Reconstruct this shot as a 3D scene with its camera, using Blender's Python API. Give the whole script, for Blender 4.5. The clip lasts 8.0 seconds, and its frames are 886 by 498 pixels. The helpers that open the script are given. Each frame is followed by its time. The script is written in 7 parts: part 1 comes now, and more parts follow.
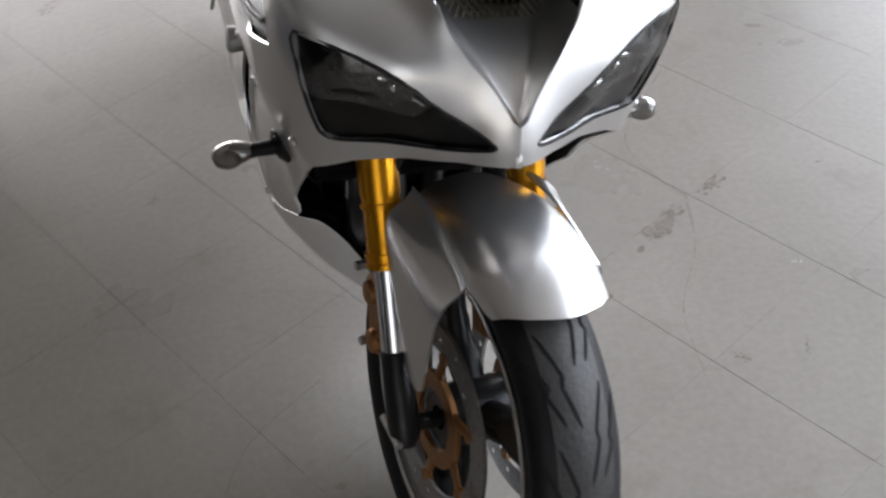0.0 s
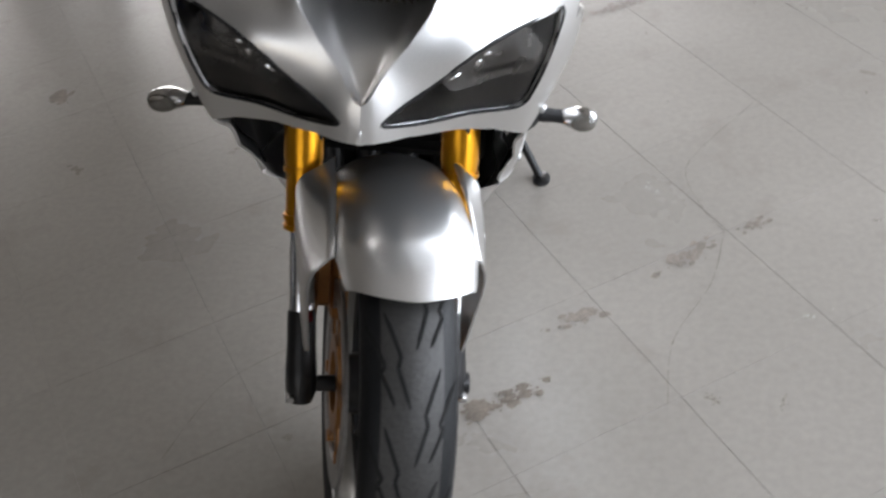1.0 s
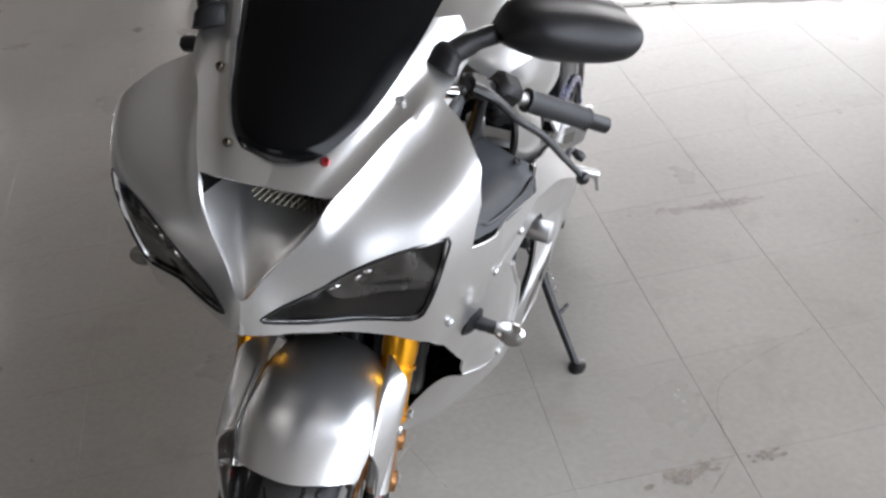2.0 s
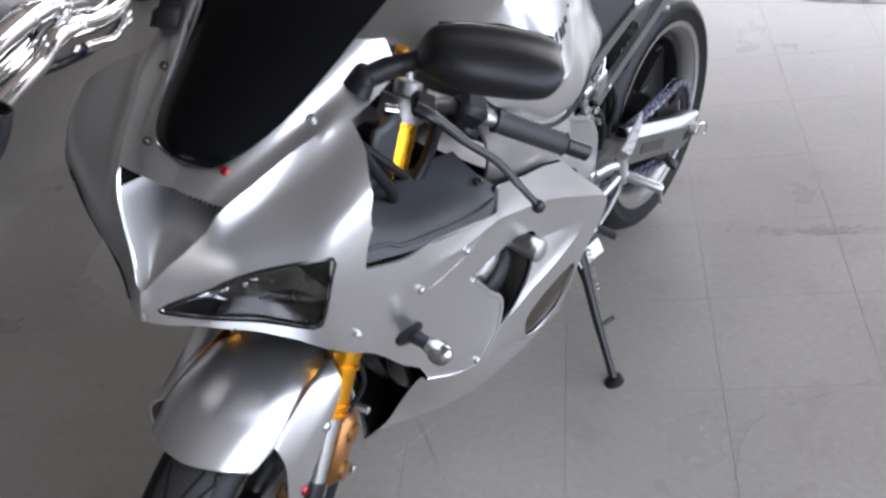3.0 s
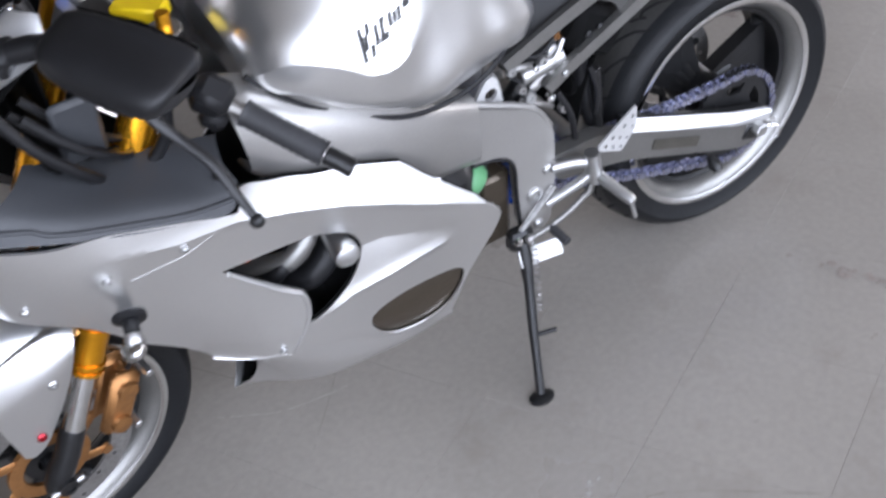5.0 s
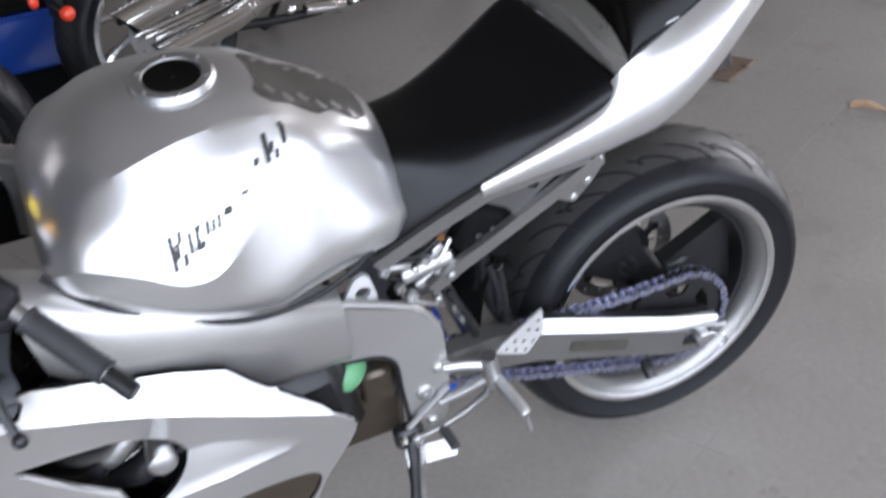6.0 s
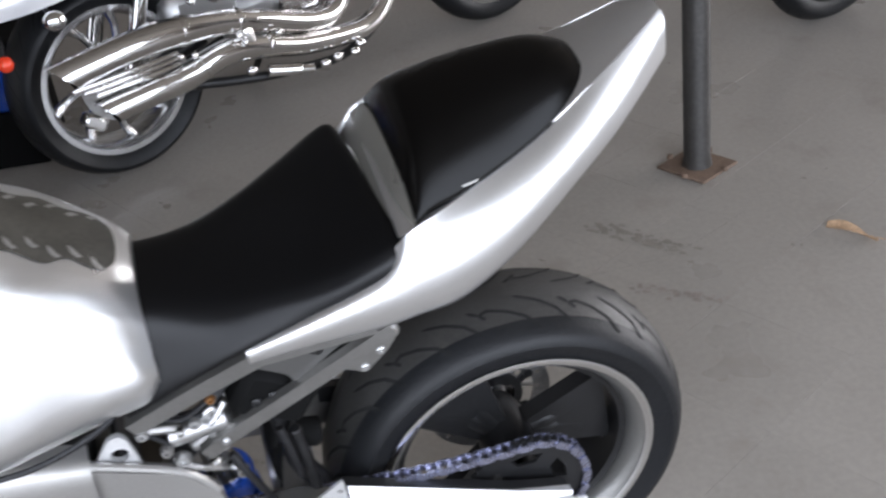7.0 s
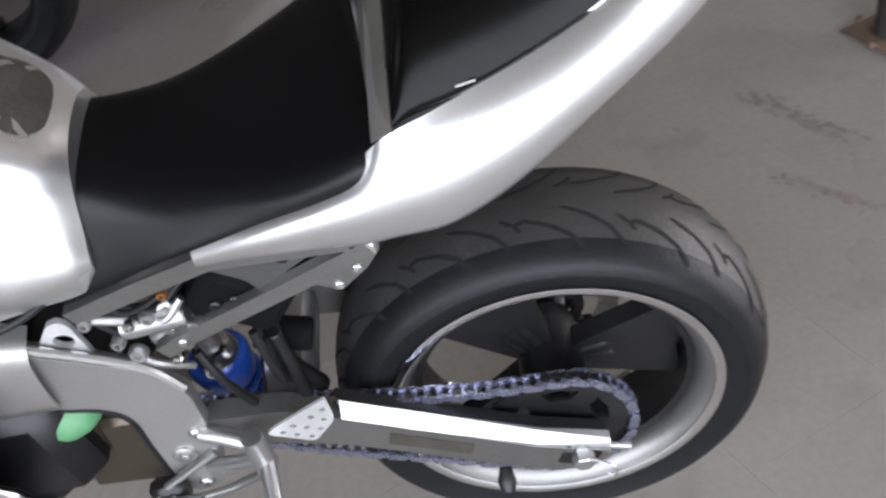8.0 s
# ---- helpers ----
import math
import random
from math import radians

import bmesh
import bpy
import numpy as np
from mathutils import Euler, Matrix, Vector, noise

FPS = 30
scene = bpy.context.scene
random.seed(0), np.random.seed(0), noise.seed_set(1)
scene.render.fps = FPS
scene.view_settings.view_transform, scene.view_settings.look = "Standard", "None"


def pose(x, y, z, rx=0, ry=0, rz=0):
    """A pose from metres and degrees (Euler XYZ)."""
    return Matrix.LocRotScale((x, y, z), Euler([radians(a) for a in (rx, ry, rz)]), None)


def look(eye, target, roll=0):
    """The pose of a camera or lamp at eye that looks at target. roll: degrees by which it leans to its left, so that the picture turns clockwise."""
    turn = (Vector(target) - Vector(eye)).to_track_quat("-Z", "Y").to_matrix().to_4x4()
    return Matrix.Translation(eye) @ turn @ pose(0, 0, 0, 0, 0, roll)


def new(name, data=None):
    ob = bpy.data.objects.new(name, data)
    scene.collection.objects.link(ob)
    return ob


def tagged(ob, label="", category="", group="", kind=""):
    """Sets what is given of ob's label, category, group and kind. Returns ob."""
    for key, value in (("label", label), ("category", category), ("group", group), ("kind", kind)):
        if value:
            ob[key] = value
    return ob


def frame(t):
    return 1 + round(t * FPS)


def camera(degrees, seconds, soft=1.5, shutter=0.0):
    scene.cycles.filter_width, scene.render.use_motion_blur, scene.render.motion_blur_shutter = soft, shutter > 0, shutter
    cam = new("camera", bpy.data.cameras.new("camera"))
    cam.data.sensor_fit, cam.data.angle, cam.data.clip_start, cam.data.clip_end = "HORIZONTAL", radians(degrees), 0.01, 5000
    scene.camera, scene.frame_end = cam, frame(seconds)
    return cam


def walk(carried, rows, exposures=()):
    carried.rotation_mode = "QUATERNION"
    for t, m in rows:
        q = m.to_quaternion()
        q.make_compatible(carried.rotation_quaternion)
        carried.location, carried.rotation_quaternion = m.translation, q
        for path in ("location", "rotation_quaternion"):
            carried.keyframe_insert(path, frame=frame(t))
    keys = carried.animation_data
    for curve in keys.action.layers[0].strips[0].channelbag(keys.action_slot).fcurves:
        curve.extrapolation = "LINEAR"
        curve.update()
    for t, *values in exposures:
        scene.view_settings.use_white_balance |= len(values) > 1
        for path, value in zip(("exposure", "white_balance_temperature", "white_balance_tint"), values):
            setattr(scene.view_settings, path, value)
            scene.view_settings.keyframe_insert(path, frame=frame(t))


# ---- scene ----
cam = camera(42.0, 8.0, 2.5, 0.45)
PATH = [
    (0, (-0.055, -1.068, 1.526), (0.117, 0.406, 0.185), -8.1),
    (0.5, (0.194, -1.144, 1.507), (0.093, 0.347, 0.177), -8.8),
    (1, (0.403, -1.155, 1.481), (0.129, 0.354, 0.197), -8.8),
    (1.5, (0.628, -1.115, 1.536), (0.165, 0.439, 0.364), -7.1),
    (1.7, (0.711, -1.099, 1.556), (0.16, 0.473, 0.448), -6.9),
    (2.8, (1.178, -0.872, 1.602), (0.144, 0.466, 0.535), -8.7),
    (3, (1.244, -0.804, 1.609), (0.151, 0.46, 0.511), -9.0),
    (3.5, (1.447, -0.601, 1.597), (0.192, 0.428, 0.428), -11.1),
    (4, (1.551, -0.396, 1.563), (0.232, 0.452, 0.321), -12.2),
    (4.2, (1.562, -0.307, 1.556), (0.229, 0.487, 0.294), -11.9),
    (5.3, (1.644, 0.248, 1.551), (0.123, 0.786, 0.368), -11.3),
    (5.5, (1.640, 0.342, 1.561), (0.095, 0.848, 0.395), -11.0),
    (6, (1.571, 0.581, 1.593), (-0.036, 1.010, 0.483), -9.5),
    (6.5, (1.479, 0.840, 1.594), (-0.190, 1.179, 0.540), -9.4),
    (7, (1.416, 1.060, 1.587), (-0.255, 1.352, 0.523), -7.6),
    (7.5, (1.302, 1.235, 1.528), (-0.314, 1.353, 0.354), -8.4),
    (8, (1.135, 1.330, 1.489), (-0.383, 1.211, 0.192), -9.1),
]
LOOK = [(0, -0.22, 6480, 14), (0.5, -0.06, 6480, 13), (1.5, -0.06, 6550, 13), (3, -0.37, 6150, 17), (4, -0.39, 6070, 17), (5.5, -0.17, 6150, 18), (6.5, -0.22, 6150, 15), (7.5, -0.18, 6450, 15), (8, -0.17, 6450, 15)]
walk(cam, [(t, look(eye, target, roll)) for t, eye, target, roll in PATH], LOOK)

# ---------------------------------------------------------------- light
world = bpy.data.worlds.new("sky")
scene.world = world
world.use_nodes = True
sky = world.node_tree.nodes.new("ShaderNodeTexSky")
sky.sky_type, sky.sun_disc = "NISHITA", False
sky.sun_elevation, sky.sun_rotation = radians(42), radians(200)
world.node_tree.links.new(sky.outputs[0], world.node_tree.nodes["Background"].inputs[0])
world.node_tree.nodes["Background"].inputs[1].default_value = 0.12


def lamp(name, kind, m, energy, **more):
    data = bpy.data.lights.new(name, kind)
    data.energy = energy
    for key, value in more.items():
        if key == "size":
            data.shape, data.size, data.size_y = "RECTANGLE", value[0], value[1]
        if key == "angle":
            data.angle = value
        if key == "colour":
            data.color = value
    ob = new(name, data)
    ob.matrix_world = m
    return ob


lamp("sun", "SUN", look((6, -9, 12), (0, 0, 0)), 1.2, angle=radians(8), colour=(1, 0.96, 0.9))
# daylight through the east gateway; the north and south lamps are added fill
lamp("gateway_daylight", "AREA", look((4.55, 1.27, 2.15), (0, 1.27, 1.3)), 960, size=(11.2, 3.7), colour=(0.865, 0.93, 1.0))
lamp("north_fill", "AREA", look((-2.9, 10.95, 2.0), (-2.0, 0, 0.6)), 980, size=(8.2, 3.6), colour=(1.0, 0.985, 0.965))
lamp("south_fill", "AREA", look((-2.0, -8.6, 1.8), (-1.0, 0, 1.0)), 40, size=(4.2, 3.0), colour=(1.0, 0.96, 0.92))


# ---------------------------------------------------------------- materials
def mat(name, base, rough=0.5, metal=0.0, vary=0.12, scale=6.0, fine=90.0, bump=0.02, coat=0.0, dirt=None, dirt_at=0.62,
        flake=0.0, rough_vary=0.12, per_object=0.0, transmission=0.0, ior=1.5, dirt_scale=3.0, whole=False):
    m = bpy.data.materials.new(name)
    m.use_nodes = True
    nt = m.node_tree
    n, link = nt.nodes, nt.links.new
    b = n["Principled BSDF"]
    co = n.new("ShaderNodeNewGeometry" if whole else "ShaderNodeTexCoord")
    where = co.outputs["Position" if whole else "Object"]
    big, small = n.new("ShaderNodeTexNoise"), n.new("ShaderNodeTexNoise")
    for node, s, d in ((big, scale, 5), (small, fine, 3)):
        node.inputs["Scale"].default_value, node.inputs["Detail"].default_value = s, d
        link(where, node.inputs["Vector"])
    mixed = n.new("ShaderNodeMath")
    mixed.operation = "ADD"
    link(big.outputs[0], mixed.inputs[0])
    link(small.outputs[0], mixed.inputs[1])
    tone = n.new("ShaderNodeMapRange")
    tone.inputs[1].default_value, tone.inputs[2].default_value = 0.7, 1.3
    tone.inputs[3].default_value, tone.inputs[4].default_value = 1 - vary, 1 + vary
    link(mixed.outputs[0], tone.inputs[0])
    value = tone.outputs[0]
    if per_object:
        info, spread, times = n.new("ShaderNodeObjectInfo"), n.new("ShaderNodeMapRange"), n.new("ShaderNodeMath")
        spread.inputs[3].default_value, spread.inputs[4].default_value = 1 - per_object, 1 + per_object
        times.operation = "MULTIPLY"
        link(info.outputs["Random"], spread.inputs[0])
        link(spread.outputs[0], times.inputs[0])
        link(value, times.inputs[1])
        value = times.outputs[0]
    colour = n.new("ShaderNodeVectorMath")
    colour.operation = "SCALE"
    colour.inputs[0].default_value = base
    link(value, colour.inputs["Scale"])
    out = colour.outputs[0]
    if dirt:
        spots, ramp, mix = n.new("ShaderNodeTexNoise"), n.new("ShaderNodeMapRange"), n.new("ShaderNodeMix")
        spots.inputs["Scale"].default_value, spots.inputs["Detail"].default_value = dirt_scale, 7
        spots.inputs["Roughness"].default_value = 0.65
        link(where, spots.inputs["Vector"])
        ramp.inputs[1].default_value, ramp.inputs[2].default_value = dirt_at, dirt_at + 0.16
        ramp.inputs[4].default_value = 0.75
        link(spots.outputs[0], ramp.inputs[0])
        mix.data_type = "RGBA"
        mix.inputs[7].default_value = (*dirt, 1)
        link(ramp.outputs[0], mix.inputs[0])
        link(out, mix.inputs[6])
        out = mix.outputs[2]
    link(out, b.inputs["Base Color"])
    b.inputs["Metallic"].default_value = metal
    r = n.new("ShaderNodeMapRange")
    r.inputs[1].default_value, r.inputs[2].default_value = 0.3, 0.7
    r.inputs[3].default_value, r.inputs[4].default_value = max(0.01, rough * (1 - rough_vary)), min(1, rough * (1 + rough_vary))
    link(big.outputs[0], r.inputs[0])
    link(r.outputs[0], b.inputs["Roughness"])
    b.inputs["Coat Weight"].default_value, b.inputs["Coat Roughness"].default_value = coat, 0.06
    b.inputs["IOR"].default_value = ior
    b.inputs["Transmission Weight"].default_value = transmission
    if bump:
        bp = n.new("ShaderNodeBump")
        bp.inputs["Strength"].default_value, bp.inputs["Distance"].default_value = bump, 0.01
        link(small.outputs[0], bp.inputs["Height"])
        link(bp.outputs[0], b.inputs["Normal"])
    return m


SILVER = mat("silver_paint", (0.73, 0.727, 0.72), 0.31, 0.92, 0.04, 3, 420, 0.010, 0.45)
SILVER_DULL = mat("silver_frame_paint", (0.40, 0.39, 0.375), 0.36, 0.75, 0.06, 5, 300, 0.02, 0.2)
ALLOY = mat("brushed_alloy", (0.50, 0.50, 0.495), 0.38, 0.95, 0.08, 12, 200, 0.03)
POLISHED = mat("polished_alloy", (0.78, 0.78, 0.78), 0.14, 1.0, 0.05, 10, 120, 0.01)
CHROME = mat("chrome", (0.85, 0.84, 0.83), 0.07, 1.0, 0.04, 8, 60, 0.0)
STEEL = mat("dull_steel", (0.33, 0.32, 0.31), 0.42, 0.85, 0.2, 20, 160, 0.05, dirt=(0.09, 0.06, 0.04), dirt_at=0.6, dirt_scale=14)
GOLD = mat("gold_anodised", (0.72, 0.32, 0.015), 0.28, 0.92, 0.06, 9, 200, 0.01)
BRONZE = mat("bronze_caliper", (0.33, 0.155, 0.055), 0.40, 0.75, 0.18, 25, 150, 0.05)
BROWN_COVER = mat("brown_engine_cover", (0.075, 0.060, 0.044), 0.30, 0.6, 0.1, 9, 120, 0.03)
BLACK_PLASTIC = mat("black_plastic", (0.009, 0.009, 0.010), 0.42, 0.0, 0.15, 12, 240, 0.04, ior=1.36)
DARK_TRIM = mat("dark_grey_trim", (0.036, 0.038, 0.042), 0.5, 0.0, 0.1, 8, 300, 0.05)
BLACK_METAL = mat("black_metal", (0.014, 0.014, 0.0147), 0.35, 0.3, 0.2, 12, 160, 0.04)
GRIP_RUBBER = mat("grip_rubber", (0.022, 0.022, 0.024), 0.6, 0.0, 0.2, 20, 260, 0.12)
TYRE = mat("tyre_rubber", (0.007, 0.0075, 0.0085), 0.46, 0.0, 0.18, 7, 160, 0.10, dirt=(0.03, 0.028, 0.026), dirt_at=0.60, dirt_scale=5, ior=1.34)
TREAD = mat("dusty_tread", (0.026, 0.025, 0.0235), 0.52, 0.0, 0.25, 9, 160, 0.12, dirt=(0.05, 0.046, 0.04), dirt_at=0.55, dirt_scale=7)
MATT_BLACK = mat("matt_black_liner", (0.0035, 0.0035, 0.0035), 0.8, 0.0, 0.15, 12, 240, 0.02, ior=1.2)
GROOVE = mat("tyre_groove", (0.003, 0.003, 0.003), 0.95, 0.0, 0.1)
SEAT_VINYL = mat("seat_vinyl", (0.0020, 0.0021, 0.0026), 0.40, 0.0, 0.12, 8, 520, 0.06, ior=1.34)
GLOSS_BLACK = mat("black_cowl_vinyl", (0.0020, 0.0018, 0.0017), 0.26, 0.0, 0.1, 5, 260, 0.02, ior=1.25)
SCREEN = mat("smoked_screen", (0.0022, 0.0024, 0.0030), 0.14, 0.0, 0.06, 4, 60, 0.0, ior=1.27)
SMOKED_CHROME = mat("smoked_chrome", (0.46, 0.455, 0.45), 0.16, 1.0, 0.15, 40, 200, 0.03)
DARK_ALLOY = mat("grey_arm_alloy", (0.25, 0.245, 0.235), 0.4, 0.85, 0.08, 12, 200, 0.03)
# silver paint with the ceiling's dull olive reflection put into its colour
BRIDGE_REFLECTION = mat("silver_with_ceiling_reflection", (0.24, 0.23, 0.205), 0.28, 0.6, 0.06, 5, 300, 0.02, 0.2)
GUSSET = mat("grey_cast_alloy", (0.122, 0.120, 0.116), 0.42, 0.7, 0.08, 12, 200, 0.03)
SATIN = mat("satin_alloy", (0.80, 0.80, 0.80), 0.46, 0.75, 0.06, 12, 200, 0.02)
LAMP_GREY = mat("lamp_reflector_grey", (0.17, 0.168, 0.165), 0.26, 1.0, 0.35, 70, 200, 0.03)
LAMP_LENS = mat("tinted_lamp_lens", (0.80, 0.79, 0.78), 0.04, 0.0, 0.01, 5, 60, 0.0, transmission=1.0, ior=1.35)
REFLECTOR = mat("reflector", (0.7, 0.7, 0.7), 0.12, 1.0, 0.1, 9, 60, 0.0)
SMOKE_LENS = mat("smoked_lens", (0.30, 0.28, 0.25), 0.08, 0.0, 0.1, 5, 60, 0.0, transmission=0.75)
RED_BOLT = mat("red_anodised", (0.33, 0.03, 0.04), 0.25, 0.8, 0.05)
RED_LENS = mat("red_lens", (0.75, 0.05, 0.015), 0.1, 0.0, 0.1, 20, 90, 0.02, 0.5)
YELLOW = mat("yellow_cap", (0.86, 0.60, 0.01), 0.3, 0.2, 0.05, 20, 90, 0.02)
BLUE = mat("blue_spring", (0.02, 0.10, 0.55), 0.3, 0.2, 0.08, 20, 90, 0.02, 0.4)
BLUE_TANK = mat("blue_tank_paint", (0.010, 0.05, 0.30), 0.22, 0.1, 0.1, 6, 90, 0.01, 0.6)
GREEN = mat("green_coolant_bottle", (0.13, 0.36, 0.17), 0.4, 0.0, 0.1, 20, 90, 0.02, transmission=0.15)
CHAIN_STEEL = mat("chain_steel", (0.34, 0.35, 0.46), 0.28, 0.9, 0.2, 60, 200, 0.03, per_object=0.15)
DECAL = mat("black_decal", (0.012, 0.012, 0.012), 0.5, 0.0, 0.1)
DARK_DECAL = mat("brown_grey_decal", (0.05, 0.046, 0.038), 0.4, 0.0, 0.3, 25, 200, 0.02)
WIRE = mat("mesh_wire", (0.24, 0.22, 0.17), 0.35, 0.8, 0.1)
RED_PAINT = mat("red_hose_clip", (0.40, 0.09, 0.05), 0.4, 0.1, 0.1)
FLOOR = mat("vinyl_floor", (0.284, 0.263, 0.236), 0.31, 0.0, 0.09, 2.3, 70, 0.04, dirt=(0.225, 0.200, 0.175), dirt_at=0.565, per_object=0.014,
            rough_vary=0.18, dirt_scale=5.0, whole=True)
JOINT = mat("floor_joint", (0.235, 0.22, 0.203), 0.8, 0.0, 0.3, 9, 90, 0.1)
STAIN = mat("oil_stain", (0.198, 0.170, 0.145), 0.5, 0.0, 0.35, 30, 160, 0.1)
SCUFF = mat("pale_scuff", (0.40, 0.385, 0.36), 0.6, 0.0, 0.2, 30, 160, 0.05)
HALL_WALL = mat("hall_wall_paint", (0.22, 0.208, 0.19), 0.7, 0.0, 0.1, 1.2, 40, 0.05, dirt=(0.2, 0.18, 0.16), dirt_at=0.62)
HALL_ROOF = mat("hall_roof", (0.17, 0.152, 0.130), 0.75, 0.0, 0.12, 1.0, 30, 0.05)
POST_STEEL = mat("post_steel", (0.051, 0.048, 0.045), 0.5, 0.5, 0.25, 14, 90, 0.1, dirt=(0.16, 0.10, 0.07), dirt_at=0.6, dirt_scale=9)
RUST = mat("rusty_plate", (0.150, 0.101, 0.071), 0.75, 0.1, 0.3, 22, 120, 0.2)
LEAF = mat("dry_leaf", (0.38, 0.25, 0.15), 0.7, 0.0, 0.3, 40, 160, 0.1)
TARMAC = mat("yard_concrete", (0.42, 0.41, 0.39), 0.8, 0.0, 0.12, 0.8, 30, 0.1)


# ---------------------------------------------------------------- shapes
class Geo:
    """Vertices and faces that become one mesh."""

    def __init__(self):
        self.v, self.f = [], []

    def add(self, verts, faces):
        k = len(self.v)
        self.v += [Vector(p) for p in verts]
        self.f += [tuple(i + k for i in face) for face in faces]
        return self

    def join(self, other):
        return self.add(other.v, other.f)

    def xf(self, m):
        self.v = [m @ p for p in self.v]
        if m.determinant() < 0:
            self.f = [tuple(reversed(face)) for face in self.f]
        return self

    def mirrored(self):
        g = Geo()
        g.v = [Vector((-p.x, p.y, p.z)) for p in self.v]
        g.f = [tuple(reversed(face)) for face in self.f]
        return g

    def copy(self):
        g = Geo()
        g.v, g.f = [p.copy() for p in self.v], list(self.f)
        return g

    def box(self, c, s, r=(0, 0, 0), bevel=0.004):
        m = pose(*c, *r)
        b = min(bevel, 0.45 * min(s))
        h = [k / 2 for k in s]
        verts, at = [], {}
        for sx in (-1, 1):
            for sy in (-1, 1):
                for sz in (-1, 1):
                    for axis in range(3):
                        p = [sx * (h[0] - b), sy * (h[1] - b), sz * (h[2] - b)]
                        p[axis] = (sx, sy, sz)[axis] * h[axis]
                        at[sx, sy, sz, axis] = len(verts)
                        verts.append(m @ Vector(p))
        faces = []
        for axis in range(3):
            u, w = [a for a in range(3) if a != axis]
            for s1 in (-1, 1):
                ring = []
                for a, d in ((-1, -1), (1, -1), (1, 1), (-1, 1)):
                    k = [0, 0, 0]
                    k[axis], k[u], k[w] = s1, a, d
                    ring.append(at[(*k, axis)])
                faces.append(ring)
            for a in (-1, 1):
                for d in (-1, 1):
                    ks = []
                    for s1, ax in ((-1, u), (-1, w), (1, w), (1, u)):
                        k = [0, 0, 0]
                        k[axis], k[u], k[w] = s1, a, d
                        ks.append(at[(*k, ax)])
                    faces.append(ks)
        for sx in (-1, 1):
            for sy in (-1, 1):
                for sz in (-1, 1):
                    faces.append([at[sx, sy, sz, a] for a in range(3)])
        return self.add(verts, faces)

    def tube(self, pts, radius, n=12, caps=True, flat=1.0, up=(0, 0, 1)):
        """A round or flattened rod along points; radius: one number or one for each point."""
        pts = [Vector(p) for p in pts]
        rad = radius if isinstance(radius, (list, tuple)) else [radius] * len(pts)
        verts, faces, side = [], [], None
        for i, p in enumerate(pts):
            way = (pts[min(i + 1, len(pts) - 1)] - pts[max(i - 1, 0)]).normalized()
            if side is None:
                side = way.cross(Vector(up))
                if side.length < 0.05:
                    side = way.cross(Vector((1, 0, 0)))
            side = (side - way * side.dot(way)).normalized()
            top = side.cross(way)
            for k in range(n):
                a = 2 * math.pi * k / n
                verts.append(p + rad[i] * (math.cos(a) * side + flat * math.sin(a) * top))
        for i in range(len(pts) - 1):
            for k in range(n):
                faces.append((i * n + k, i * n + (k + 1) % n, (i + 1) * n + (k + 1) % n, (i + 1) * n + k))
        if caps:
            faces.append(tuple(range(n)))
            faces.append(tuple(reversed(range((len(pts) - 1) * n, len(pts) * n))))
        return self.add(verts, faces)

    def rod(self, a, b, r, r2=None, n=14):
        """A straight round bar with small chamfers at both ends."""
        a, b = Vector(a), Vector(b)
        r2 = r if r2 is None else r2
        w, k = (b - a).normalized(), min(0.15 * r, 0.1 * (b - a).length)
        return self.tube([a, a + w * k, b - w * k, b], [r - k, r, r2, r2 - k], n)

    def lathe(self, profile, centre, axis=(1, 0, 0), n=48, closed=True):
        """Turns (along the axis, radius) pairs; closed: the profile is a loop."""
        w = Vector(axis).normalized()
        u = w.orthogonal().normalized()
        t = w.cross(u)
        c, k = Vector(centre), len(profile)
        verts = [c + w * s + r * (math.cos(2 * math.pi * i / n) * u + math.sin(2 * math.pi * i / n) * t) for i in range(n) for s, r in profile]
        last = k if closed else k - 1
        faces = [(i * k + j, i * k + (j + 1) % k, (i + 1) % n * k + (j + 1) % k, (i + 1) % n * k + j) for i in range(n) for j in range(last)]
        return self.add(verts, faces)

    def ball(self, c, r, n=12):
        prof = [(-math.cos(math.pi * j / (n // 2)), max(1e-4, math.sin(math.pi * j / (n // 2)))) for j in range(n // 2 + 1)]
        r = (r, r, r) if isinstance(r, (int, float)) else r
        g = Geo().lathe(prof, (0, 0, 0), (0, 0, 1), n, False)
        return self.join(g.xf(Matrix.LocRotScale(c, None, r)))

    def plate(self, outline, depth, place, holes=(), bevel=0.0):
        """A flat plate: outline and holes in 2D, depth along the third axis of the pose `place`."""
        flat, faces = fill(outline, holes, 0)
        k = len(flat)
        verts = [place @ Vector((*p, z)) for z in (-depth / 2, depth / 2) for p in flat]
        allf = [tuple(reversed(f)) for f in faces] + [tuple(i + k for i in f) for f in faces]
        for a, b in rim_edges(faces):
            allf.append((a, b, b + k, a + k))
        return self.add(verts, allf)


def rim_edges(faces):
    seen = {}
    for f in faces:
        for a, b in zip(f, f[1:] + f[:1]):
            seen[(a, b)] = seen.get((a, b), 0) + 1
    return [e for e in seen if (e[1], e[0]) not in seen]


def inside(p, loop):
    x, y, odd = p[0], p[1], False
    for (ax, ay), (bx, by) in zip(loop, loop[1:] + loop[:1]):
        if (ay > y) != (by > y) and x < (bx - ax) * (y - ay) / (by - ay) + ax:
            odd = not odd
    return odd


